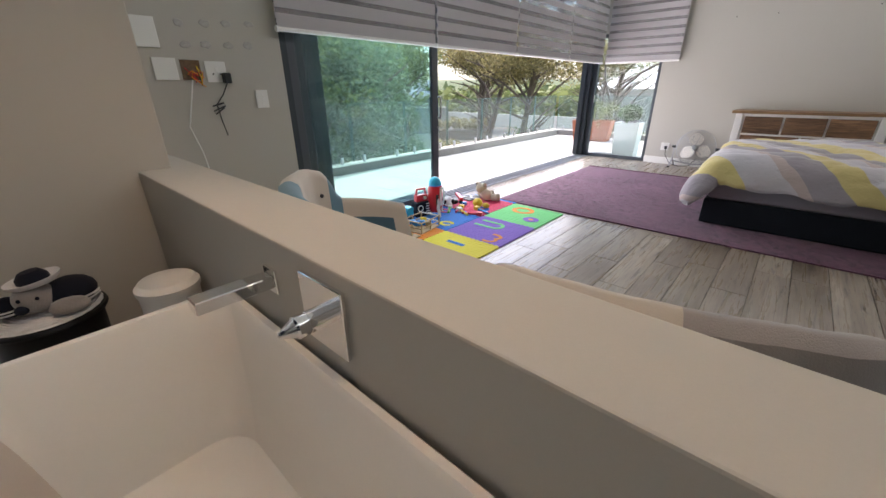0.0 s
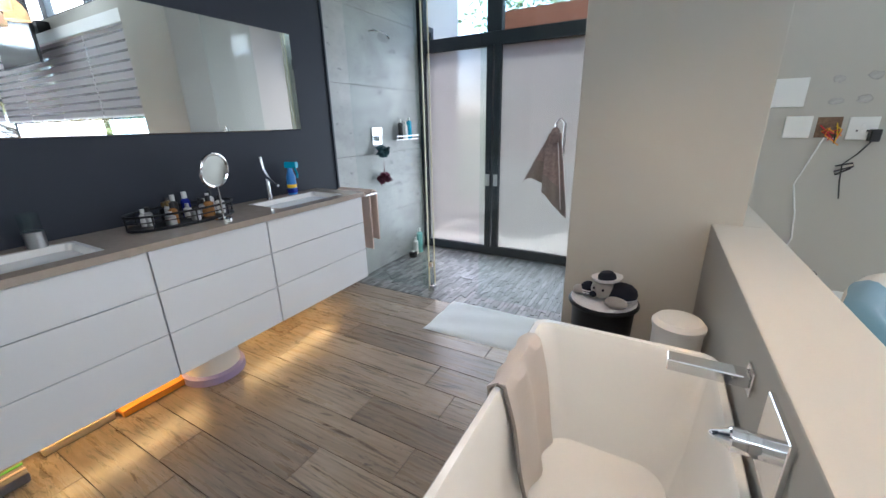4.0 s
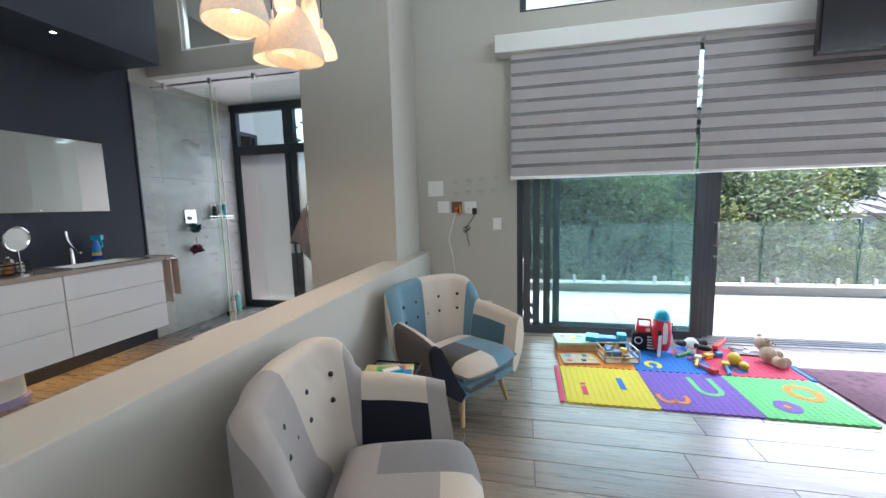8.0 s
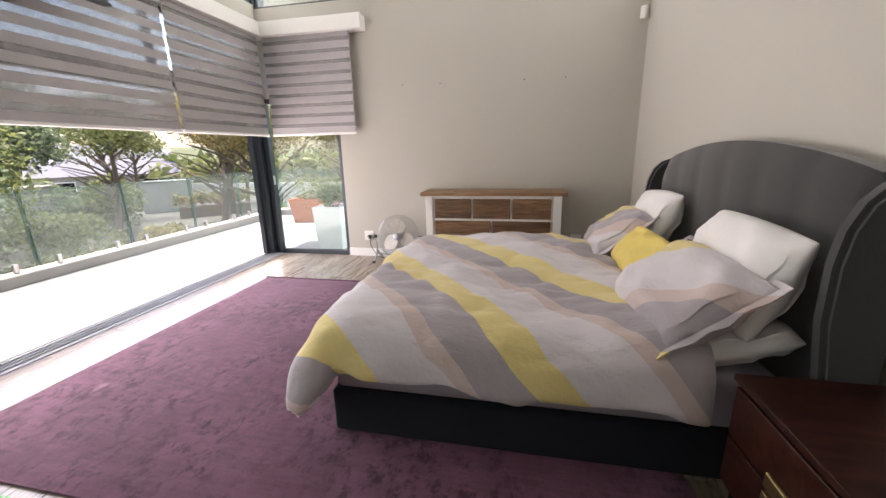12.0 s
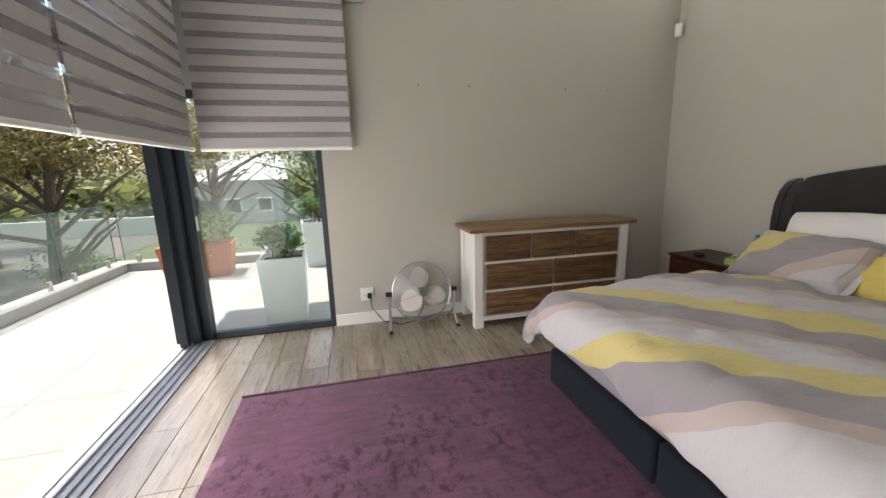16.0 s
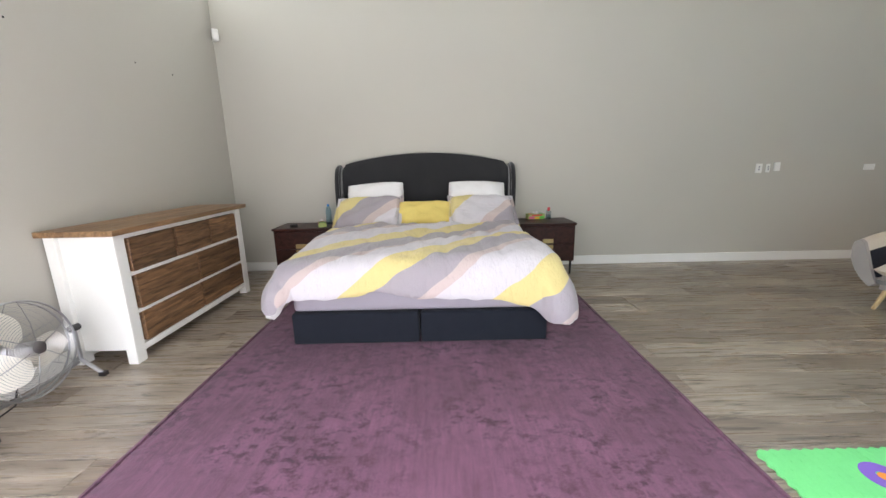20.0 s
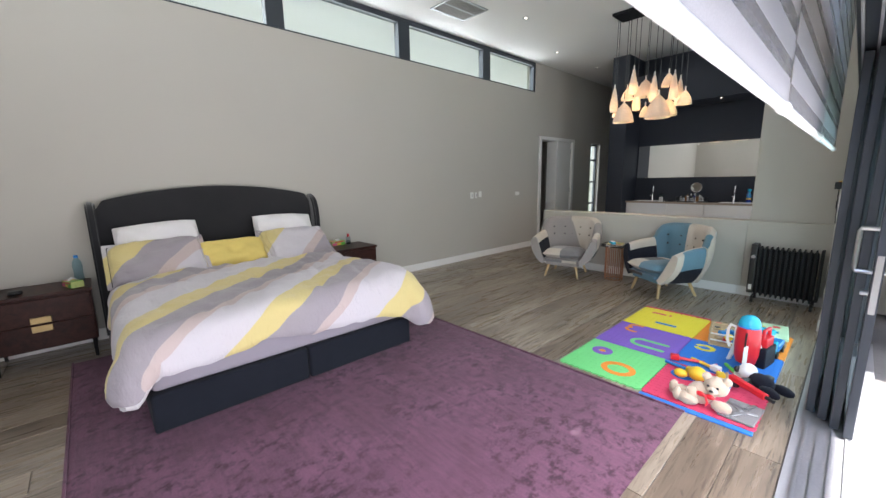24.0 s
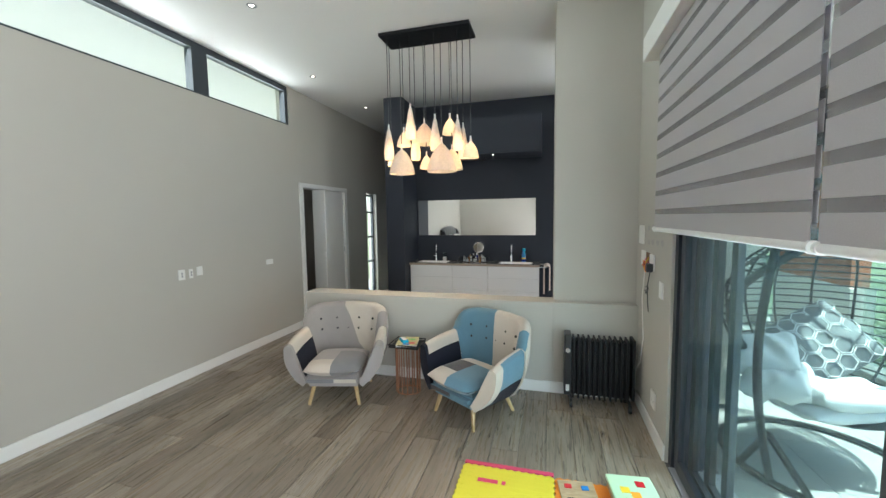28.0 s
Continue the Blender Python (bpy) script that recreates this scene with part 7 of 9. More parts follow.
# ---- bathtub ----
def rounded_rect(cx, cy, hx, hy, r, z, n=6):
    pts = []
    for qx, qy, a0 in ((1, 1, 0), (-1, 1, 90), (-1, -1, 180), (1, -1, 270)):
        for k in range(n + 1):
            a = radians(a0 + 90 * k / n)
            pts.append(Vector((cx + qx * (hx - r) + r * math.cos(a), cy + qy * (hy - r) + r * math.sin(a), z)))
    return pts


def loft(rings, bm=None, cap_first=True, cap_last=True):
    bm = bm or bmesh.new()
    vs = [[bm.verts.new(p) for p in ring] for ring in rings]
    for a, b in zip(vs, vs[1:]):
        for i in range(len(a)):
            j = (i + 1) % len(a)
            bm.faces.new([a[i], a[j], b[j], b[i]])
    if cap_first:
        bm.faces.new(vs[0][::-1])
    if cap_last:
        bm.faces.new(vs[-1])
    return bm


tub = thing("bathtub", "white freestanding rectangular bath beside the half wall", "bathtub", pose(-1.5, -1.808, 0))
R = []
for hx, hy, r, z in ((0.67, 0.24, 0.05, 0.0), (0.69, 0.25, 0.05, 0.02), (0.765, 0.3, 0.055, 0.59), (0.79, 0.318, 0.06, 0.618), (0.793, 0.32, 0.06, 0.63), (0.787, 0.315, 0.055, 0.636),
                     (0.768, 0.297, 0.05, 0.635), (0.757, 0.288, 0.06, 0.615), (0.7, 0.255, 0.09, 0.33), (0.65, 0.22, 0.11, 0.19), (0.57, 0.17, 0.12, 0.165)):
    R.append(rounded_rect(0, 0, hx, hy, r, z))
part("shell", loft(R), CERAM, tub, smooth=True)
part("overflow_slot", boxes((-0.11, -0.075, -0.301, -0.293, 0.54, 0.552)), STEEL, tub)
part("drain", lathe([(0, 0.169), (0.03, 0.169), (0.034, 0.166)], 16), CHROME, tub, smooth=True)
tw = thing("bath_towel", "stone-coloured towel hanging over the bath edge", "towel", pose(-1.96, -2.118, 0.637))


def towel_pt(u, v):
    s = u * 0.78 - 0.14
    x = (v - 0.5) * 0.34 + 0.012 * math.sin(9 * u)
    if s < 0:
        return Vector((x, -0.018 - 0.004 * math.sin(20 * v), s))
    if s < 0.05:
        a = s / 0.05 * math.pi / 2
        return Vector((x, -0.018 + 0.045 * math.sin(a), 0.006 + 0.004 * math.sin(a)))
    d = s - 0.05
    return Vector((x * (1 - 0.2 * d) + 0.05 * d, 0.04 + d * 0.13 + 0.012 * math.sin(11 * v + 3 * d), 0.006 - d * 0.72))


bm = grid(30, 14, towel_pt)
thicken(bm, 0.008)
part("cloth", bm, TOWELG, tw, smooth=True)
part("hem", tube([towel_pt(u / 20, 1.0) + Vector((0.0, 0.0, 0.004)) for u in range(4, 21)], 0.007, 5), plain("grey_hem", (0.25, 0.22, 0.2), 0.95), tw)
gt = thing("bath_toy", "green crinkled bath toy in the tub", "toy", pose(-1.0, -1.8, 0.21))
bm = bmesh.new()
leaf_cloud(bm, (0, 0, 0.04), 0.07, 120, 0.025, random.Random(2), 0.7, 0.2)
part("frond", bm, GRNP, gt)
part("body", lathe([(0, 0), (0.04, 0.005), (0.05, 0.03), (0.02, 0.06), (0, 0.065)], 12), GRNP, gt, smooth=True)

sp = thing("bath_spout", "chrome square wall spout over the bath", "tap", pose(-1.95, HALF_Y0, 0.772))
part("wall_plate", boxes((-0.032, 0.032, -0.008, -0.0005, -0.036, 0.036), bev=0.002, seg=1), CHROME, sp)
part("spout", boxes((-0.026, 0.026, -0.195, -0.008, -0.016, 0.018), bev=0.003, seg=1), CHROME, sp)
part("outlet", boxes((-0.018, 0.018, -0.188, -0.158, -0.0185, -0.0162)), BLACK, sp, "dark slot outlet")
mx = thing("bath_mixer", "chrome single-lever wall mixer on a square plate", "tap", pose(-1.69, HALF_Y0, 0.772))
part("wall_plate", boxes((-0.085, 0.085, -0.013, -0.0005, -0.085, 0.085), bev=0.002, seg=1), CHROME, mx)
part("body", lathe([(0.026, 0.013), (0.026, 0.05), (0.0245, 0.051), (0.0245, 0.053), (0.026, 0.054), (0.026, 0.078), (0.022, 0.082)], 20, m=Matrix.Rotation(radians(90), 4, "X")), CHROME, mx, smooth=True)
part("lever", lathe([(0.022, 0.082), (0.013, 0.1), (0.006, 0.114), (0.0, 0.117)], 20, m=Matrix.Rotation(radians(90), 4, "X")), CHROME, mx, smooth=True)

# basket stool with toy, and bin
bs = thing("basket_stool", "round basket stool with white woven lid beside the bath", "stool", pose(-2.975, -1.933, 0))
part("drum", lathe([(0, 0.0), (0.15, 0.0), (0.165, 0.4), (0.17, 0.44), (0, 0.44)], 24), BLACKM, bs, smooth=True)
part("rim", tube([(0.174 * math.cos(a), 0.174 * math.sin(a), 0.452) for a in [2 * math.pi * i / 28 for i in range(28)]], 0.014, 8, closed=True), BLACKM, bs, "black rim", True)
part("lid", lathe([(0.172, 0.455), (0.176, 0.467), (0.168, 0.476), (0.1, 0.472), (0, 0.47)], 24), LINEN, bs, "white woven lid", True)
for k in range(11):
    r = 0.02 + 0.0148 * k
    part("weave_ring", tube([(r * math.cos(a), r * math.sin(a), 0.4725 + 0.0004 * k + 0.0015 * math.sin(12 * a + 3.1 * k)) for a in [2 * math.pi * i / 36 for i in range(36)]], 0.0045, 5, closed=True), LINEN, bs)
plush = thing("sailor_plush_toy", "grey plush toy in navy sailor clothes on the basket stool", "plush toy", pose(-2.95, -1.915, 0.478, 0, 0, -20))
bm = bmesh.new()
ball(bm, (-0.02, 0.07, 0.052), (0.085, 0.08, 0.055), seg=20)
ball(bm, (0.02, -0.1, 0.042), (0.045, 0.045, 0.04), seg=16)
ball(bm, (0.03, -0.015, 0.068), (0.065, 0.06, 0.058), seg=20, mat=1)
ball(bm, (0.075, 0.085, 0.03), (0.05, 0.06, 0.03), seg=16, mat=1)
ball(bm, (0.045, -0.14, 0.03), (0.036, 0.036, 0.028), seg=16, mat=1)
ball(bm, (0.092, -0.035, 0.05), (0.018, 0.02, 0.017))
for y in (-0.035, 0.015):
    ball(bm, (0.09, y, 0.085), (0.006, 0.006, 0.007))
for z in (0.028, 0.04):
    tube([(-0.02 + 0.088 * math.cos(q), 0.07 + 0.083 * math.sin(q), z) for q in [radians(-90 + 15 * i) for i in range(13)]], 0.0038, 6, bm, mat=2)
    tube([(0.02 + 0.046 * math.cos(q), -0.1 - 0.2 * (z - 0.03) + 0.044 * math.sin(q), z) for q in [radians(-60 + 15 * i) for i in range(9)]], 0.0034, 6, bm, mat=2)
brim = Matrix.Translation((0.02, 0.0, 0.122)) @ Matrix.Rotation(radians(8), 4, "X")
lathe([(0.03, 0.0), (0.062, -0.004), (0.078, 0.012), (0.08, 0.02), (0.06, 0.006), (0.03, 0.012)], 24, bm, brim, mat=2)
lathe([(0.048, 0.0), (0.046, 0.025), (0.03, 0.045), (0.0, 0.052)], 20, bm, brim)
tagged(part("plush", bm, [CL_NAVY, PLUSHG, LINEN], plush, smooth=True))
bn = thing("bathroom_bin", "pale round lidded bin behind the bath", "bin", pose(-2.64, -1.59, 0))
part("body", lathe([(0, 0), (0.09, 0), (0.1, 0.545), (0, 0.545)], 26), PLASTIC_W, bn, smooth=True)
part("lid", lathe([(0.106, 0.546), (0.107, 0.565), (0.09, 0.585), (0.05, 0.592), (0, 0.594)], 26), PLASTIC_W, bn, smooth=True)
bm_ = thing("bath_mat", "pale blue towelling bath mat on the floor", "bath mat", pose(-3.165, -2.735, 0, 0, 0, 1))
bm = grid(24, 16, lambda u, v: Vector(((u - 0.5) * 0.5, (v - 0.5) * 0.76, 0.002 + (0.012 if 0 < u < 1 and 0 < v < 1 else 0) + 0.003 * math.sin(14 * u + 6 * v))))
part("towelling", bm, BATHMAT, bm_, smooth=True)

# ---- vanity ----
VX0, VX1, VY, VZ0, VZ1 = -3.03, -0.84, -3.69, 0.265, 0.915
units = ((VX0, -2.205), (-2.2, -1.595), (-1.59, VX1))
for a, b in units:
    t = thing("vanity_unit", "white lacquered floating vanity unit with handleless drawers", "vanity unit", group="floating vanity units")
    part("carcass", boxes((a, b, -4.165, VY - 0.02, VZ0, VZ1)), GLOSSW, t)
    zs = (VZ0, 0.5, 0.715, VZ1 - 0.002)
    for z0, z1 in zip(zs, zs[1:]):
        part("drawer_front", boxes((a + 0.0012, b - 0.0012, VY - 0.018, VY, z0 + 0.002, z1 - 0.002), bev=0.002, seg=1), GLOSSW, t)
ct = thing("worktop", "long beige quartz vanity top with two cut-out basins", "worktop")
basins = ((-2.92, -2.36), (-1.48, -0.92))
xs = [VX0 - 0.012, basins[0][0], basins[0][1], basins[1][0], basins[1][1], VX1 + 0.015]
part("slab", boxes((xs[0], xs[5], -3.76, VY + 0.015, VZ1, 0.948), (xs[0], xs[5], -4.168, -4.08, VZ1, 0.948), (xs[0], xs[1], -4.08, -3.76, VZ1, 0.948), (xs[2], xs[3], -4.08, -3.76, VZ1, 0.948),
                   (xs[4], xs[5], -4.08, -3.76, VZ1, 0.948)), STONE, ct)
for a, b in basins:
    t = thing("wash_basin", "white undermounted rectangular wash basin", "basin", pose((a + b) / 2, -3.92, 0), "wash basins in the vanity")
    hx = (b - a) / 2 + 0.002
    rings = [rounded_rect(0, 0, hx, 0.162, 0.03, 0.946), rounded_rect(0, 0, hx - 0.02, 0.142, 0.03, 0.9455), rounded_rect(0, 0, hx - 0.05, 0.12, 0.05, 0.86), rounded_rect(0, 0, hx - 0.14, 0.06, 0.04, 0.835)]
    part("bowl", loft(rings, None, False, True), CERAM, t, smooth=True)
    part("drain", lathe([(0, 0.838), (0.022, 0.838), (0.026, 0.8355)], 14), CHROME, t, smooth=True)
for x in (-2.55, -1.19):
    t = thing("basin_mixer", "tall chrome basin mixer with arched lever", "tap", pose(x, -4.1, 0.949), "basin mixers")
    part("stem", tube([(0, 0, 0), (0, 0, 0.14)], [0.021, 0.014], 14), CHROME, t, smooth=True)
    part("spout", tube([(0, -0.035, 0.285), (0, -0.032, 0.25), (0, -0.018, 0.2), (0, 0.015, 0.15), (0, 0.06, 0.115), (0, 0.11, 0.1)], [0.013, 0.013, 0.012, 0.012, 0.011, 0.01], 10), CHROME, t, smooth=True)
mi = thing("wall_mirror", "long rectangular mirror with polished edges above the vanity", "mirror")
part("mirror_glass", boxes((-2.96, -0.84, -4.169, -4.155, 1.4, 2.045), bev=0.006, seg=1), MIRROR, mi)
# tray and bottles
tr = thing("vanity_tray", "dark metal oval tray with rail on the vanity", "tray", pose(-1.92, -3.975, 0.949))
ov = lambda z, k=1.0: [(0.27 * k * math.cos(a), 0.125 * k * math.sin(a), z) for a in [2 * math.pi * i / 32 for i in range(32)]]
part("base", loft([[Vector(p) for p in ov(0.0)], [Vector(p) for p in ov(0.012)]]), BLACKM, tr)
part("rail", tube(ov(0.075), 0.006, 6, closed=True), BLACKM, tr)
part("rail", tube(ov(0.045), 0.003, 6, closed=True), BLACKM, tr)
for k in range(8):
    a = 2 * math.pi * k / 8
    part("rail_post", tube([(0.27 * math.cos(a), 0.125 * math.sin(a), 0.01), (0.27 * math.cos(a), 0.125 * math.sin(a), 0.075)], 0.004, 5), BLACKM, tr)
rb = random.Random(21)
AMBER = plain("amber_glass", (0.35, 0.16, 0.05), 0.1, var=0.1)
COBALT = plain("cobalt_glass", (0.02, 0.03, 0.25), 0.1, var=0.1)
for k in range(22):
    a, rr = rb.uniform(0, 6.28), rb.uniform(0.2, 0.82)
    x, y = -1.92 + 0.25 * rr * math.cos(a), -3.97 + 0.105 * rr * math.sin(a)
    h, r = rb.uniform(0.05, 0.12), rb.uniform(0.015, 0.026)
    col, lab = rb.choice(((BLACK, "small black cosmetic bottle on the tray"), (STEEL, "small silver cosmetic jar on the tray"), (BLACK, "small black cosmetic bottle on the tray"), (AMBER, "small amber perfume bottle on the tray"), (BLACK, "small black cosmetic bottle on the tray"), (PLASTIC_W, "small white lotion bottle on the tray"), (COBALT, "small blue perfume bottle on the tray"), (STEEL, "small silver cosmetic jar on the tray")))
    t = thing("cosmetic_bottle", lab, "bottle", pose(x, y, 0.9615), "cosmetics on the vanity tray")
    part("bottle", lathe([(0, 0), (r, 0), (r, h * 0.75), (r * 0.5, h * 0.85), (0, h * 0.86)], 12), col, t, smooth=True)
    part("cap", lathe([(0, h * 0.86), (r * 0.55, h * 0.86), (r * 0.55, h * 1.15), (0, h * 1.16)], 10), rb.choice((BLACK, STEEL, BRASS, BLACK, PLASTIC_W)), t, smooth=True)
mm = thing("magnifying_mirror", "round chrome magnifying mirror on a stand", "mirror", pose(-2.03, -3.805, 0.949, 0, 0, 12))
part("foot", lathe([(0, 0), (0.042, 0), (0.042, 0.008), (0.01, 0.015), (0, 0.015)], 18), CHROME, mm, smooth=True)
part("stem", tube([(0, 0, 0.012), (0, 0, 0.18)], 0.006, 8), CHROME, mm, smooth=True)
rot = Matrix.Translation((0, 0, 0.265)) @ Matrix.Rotation(radians(-98), 4, "X")
part("rim", tube([rot @ Vector((0.085 * math.cos(a), 0.085 * math.sin(a), 0)) for a in [2 * math.pi * i / 32 for i in range(32)]], 0.008, 8, closed=True), CHROME, mm, smooth=True)
part("glass", lathe([(0, 0.003), (0.08, 0.003), (0.08, -0.003), (0, -0.003)], 28, m=rot), MIRROR, mm)
sb = thing("spray_bottle", "blue trigger spray bottle beside the basin", "spray bottle", pose(-2.76, -4.11, 0.949, 0, 0, 20))
part("bottle", lathe([(0, 0), (0.033, 0), (0.035, 0.02), (0.032, 0.13), (0.02, 0.17), (0.016, 0.19), (0, 0.19)], 16), BLUEP, sb, smooth=True)
part("label", lathe([(0.0352, 0.05), (0.0348, 0.075)], 16), YELP, sb, "yellow printed label")
part("label_band", lathe([(0.0352, 0.012), (0.0353, 0.045)], 16), COBALT, sb, "dark blue printed band")
part("trigger_head", boxes((-0.02, 0.02, -0.03, 0.06, 0.19, 0.235), bev=0.008, seg=2), CYANP, sb)
part("trigger", tube([(0, 0.04, 0.19), (0, 0.055, 0.15), (0, 0.05, 0.12)], 0.009, 6), CYANP, sb)
sd2 = thing("soap_dispenser", "steel and glass soap dispenser by the basin", "soap dispenser", pose(-1.36, -4.08, 0.949))
part("cup", lathe([(0, 0), (0.035, 0), (0.035, 0.07), (0, 0.07)], 16), STEEL, sd2, smooth=True)
part("tumbler", lathe([(0.034, 0.0705), (0.036, 0.15), (0.034, 0.15), (0.032, 0.072)], 16), GLASS, sd2, smooth=True)
# towel rail at the end of the vanity
tl = thing("hand_towel", "beige hand towel on a rail at the vanity end", "towel", pose(-3.15, -3.84, 0.915))


def ht(u, v):
    s = u * 0.9 - 0.42
    y = (v - 0.5) * 0.34
    th = 0.05
    if abs(s) < 0.045:
        a = s / 0.045 * math.pi / 2
        return Vector((-th * math.sin(a) * -1, y, 0.035 * math.cos(a) + 0.0))
    return Vector(((th if s > 0 else -th) + 0.006 * math.sin(14 * v), y, -(abs(s) - 0.045)))


bm = grid(28, 12, ht)
thicken(bm, 0.012)
part("cloth", bm, TOWEL, tl, smooth=True)
rl = thing("towel_rail", "chrome towel rail fixed to the vanity end", "towel rail", pose(-3.15, -3.84, 0.915))
part("bar", tube([(0, -0.22, 0.005), (0, 0.2, 0.005)], 0.008, 8), CHROME, rl, smooth=True)
part("bracket", tube([(0, -0.2, 0.005), (0.118, -0.2, 0.005)], 0.008, 8), CHROME, rl, smooth=True)
part("bracket", tube([(0, 0.19, 0.005), (0.118, 0.19, 0.005)], 0.008, 8), CHROME, rl, smooth=True)
# things and light under the vanity
lt = new("vanity_strip_light", bpy.data.lights.new("vanity_strip_light", "AREA"))
lt.data.shape, lt.data.size, lt.data.size_y = "RECTANGLE", 2.0, 0.02
lt.data.energy, lt.data.color = 0.22, (1.0, 0.58, 0.18)
lt.matrix_world = look((-1.95, -4.05, 0.255), (-1.95, -3.9, 0.0))
ls = thing("led_strip", "warm glowing light strip under the vanity", "light strip")
part("strip", boxes((-2.95, -0.9, -4.09, -4.07, 0.257, 0.264)), glow("led_amber", (1.0, 0.6, 0.2), 3.0), ls)
sc = thing("step_stool", "white and lilac round plastic step stool under the vanity", "stool", pose(-1.9, -4.0, 0))
part("foot", lathe([(0, 0), (0.17, 0), (0.17, 0.045), (0.15, 0.055), (0, 0.055)], 24), PURPLE, sc, smooth=True)
part("body", lathe([(0, 0.0555), (0.148, 0.0555), (0.142, 0.19), (0.13, 0.205), (0, 0.21)], 28), PLASTIC_W, sc, smooth=True)
for nm, lab, x0, x1, y0, y1, h, c in (("storage_box", "flat orange box under the vanity", -1.75, -1.43, -4.15, -4.02, 0.03, ORGP), ("storage_box", "flat cream box under the vanity", -1.41, -1.13, -4.15, -4.06, 0.03, tint("cream_card", (0.7, 0.55, 0.3), 0.6)),):
    t = thing(nm, lab, "box", group="boxes under the vanity")
    part("box", boxes((x0, x1, y0, y1, 0.0, h), bev=0.004, seg=1), c, t)
    part("lid", boxes((x0 - 0.004, x1 + 0.004, y0 - 0.004, y1 + 0.004, h + 0.0005, h + 0.012), bev=0.002, seg=1), c, t)
fm = thing("folded_mat", "folded dark green striped mat under the vanity", "mat", pose(-1.0, -4.06, 0))
part("mat", boxes((-0.06, 0.05, -0.16, 0.12, 0.0, 0.05), bev=0.015, seg=2), CL_DGREY, fm)
for k in range(6):
    part("stripe", boxes((-0.061, 0.051, -0.14 + 0.042 * k, -0.125 + 0.042 * k, 0.0502, 0.0525)), (GRNP, TOWEL)[k % 2], fm)

# ---- shower ----
gp = thing("shower_screen", "frameless glass shower screen with chrome top rail", "shower screen")
part("panel", boxes((-3.545, -3.533, -4.168, -3.43, 0.0, 2.68)), GLASS, gp)
PALE_EDGE = plain("glass_edge_pale", (0.62, 0.6, 0.42), 0.2, var=0.05)
part("panel_edge", boxes((-3.546, -3.532, -3.4295, -3.4215, 0.0, 2.68)), PALE_EDGE, gp, "pale glass edge")
part("panel_edge", boxes((-3.557, -3.547, -3.3795, -3.3725, 0.02, 2.66)), PALE_EDGE, gp, "pale glass edge")
part("top_rail", tube([(-3.54, -4.18, 2.72), (-3.54, -2.2, 2.72)], 0.012, 8), CHROME, gp, smooth=True)
for y in (-4.0, -3.42, -2.9, -2.3):
    part("rail_clamp", boxes((-3.56, -3.52, y - 0.02, y + 0.02, 2.69, 2.75), bev=0.004, seg=1), STEEL, gp)
part("door_panel", boxes((-3.556, -3.548, -3.5, -3.38, 0.02, 2.66)), GLASS, gp, "sliding glass edge")
part("door_panel", boxes((-3.556, -3.548, -2.95, -2.202, 0.02, 2.66)), GLASS, gp, "clear glass door")
part("floor_guide", boxes((-3.57, -3.52, -3.42, -3.37, 0.0, 0.05), bev=0.006, seg=1), CHROME, gp)
part("mid_clamp", boxes((-3.57, -3.52, -3.42, -3.38, 0.22, 0.27), bev=0.004, seg=1), CHROME, gp)
sh = thing("wall_shower", "chrome round shower rose on a wall arm", "shower", pose(-3.97, -4.16, 2.17))
part("arm", tube([(0.12, -0.02, 0.04), (0.1, 0.05, 0.05), (0.05, 0.08, 0.03)], 0.011, 8), CHROME, sh, smooth=True)
part("head", lathe([(0.012, 0.05), (0.02, 0.04), (0.055, 0.0), (0.055, -0.012), (0, -0.014)], 18, m=Matrix.Translation((0.03, 0.09, 0)) @ Matrix.Rotation(radians(-35), 4, "Y")), CHROME, sh, smooth=True)
vp = thing("shower_valve", "chrome square shower valve plate", "shower valve", pose(-3.86, -4.16, 1.32))
part("plate", boxes((-0.08, 0.08, 0.0, 0.012, -0.08, 0.08), bev=0.004, seg=2), CHROME, vp)
part("knob", tube([(0.0, 0.012, -0.02), (0.0, 0.05, -0.02)], 0.025, 14), CHROME, vp, smooth=True)
ss = thing("shower_shelf", "chrome wire shower shelf on the tiles", "shelf", pose(-4.25, -4.16, 1.28))
part("shelf", boxes((-0.2, 0.2, 0.0, 0.1, -0.006, 0.0)), CHROME, ss)
part("rail", tube([(-0.2, 0.1, 0.03), (0.2, 0.1, 0.03)], 0.005, 6), CHROME, ss)
for k, (x, h, c) in enumerate(((-0.1, 0.17, CYANP), (-0.02, 0.13, PLASTIC_W), (0.06, 0.15, BLACK))):
    t = thing("shampoo_bottle", "plastic shampoo bottle on the shower shelf", "bottle", pose(-4.25 + x, -4.11, 1.281), "shower bottles")
    part("bottle", lathe([(0, 0), (0.026, 0), (0.028, 0.02), (0.026, h), (0.01, h + 0.01), (0, h + 0.01)], 14), c, t, smooth=True)
    part("cap", lathe([(0.012, h + 0.0105), (0.012, h + 0.04), (0, h + 0.041)], 12), PLASTIC_W, t, smooth=True)
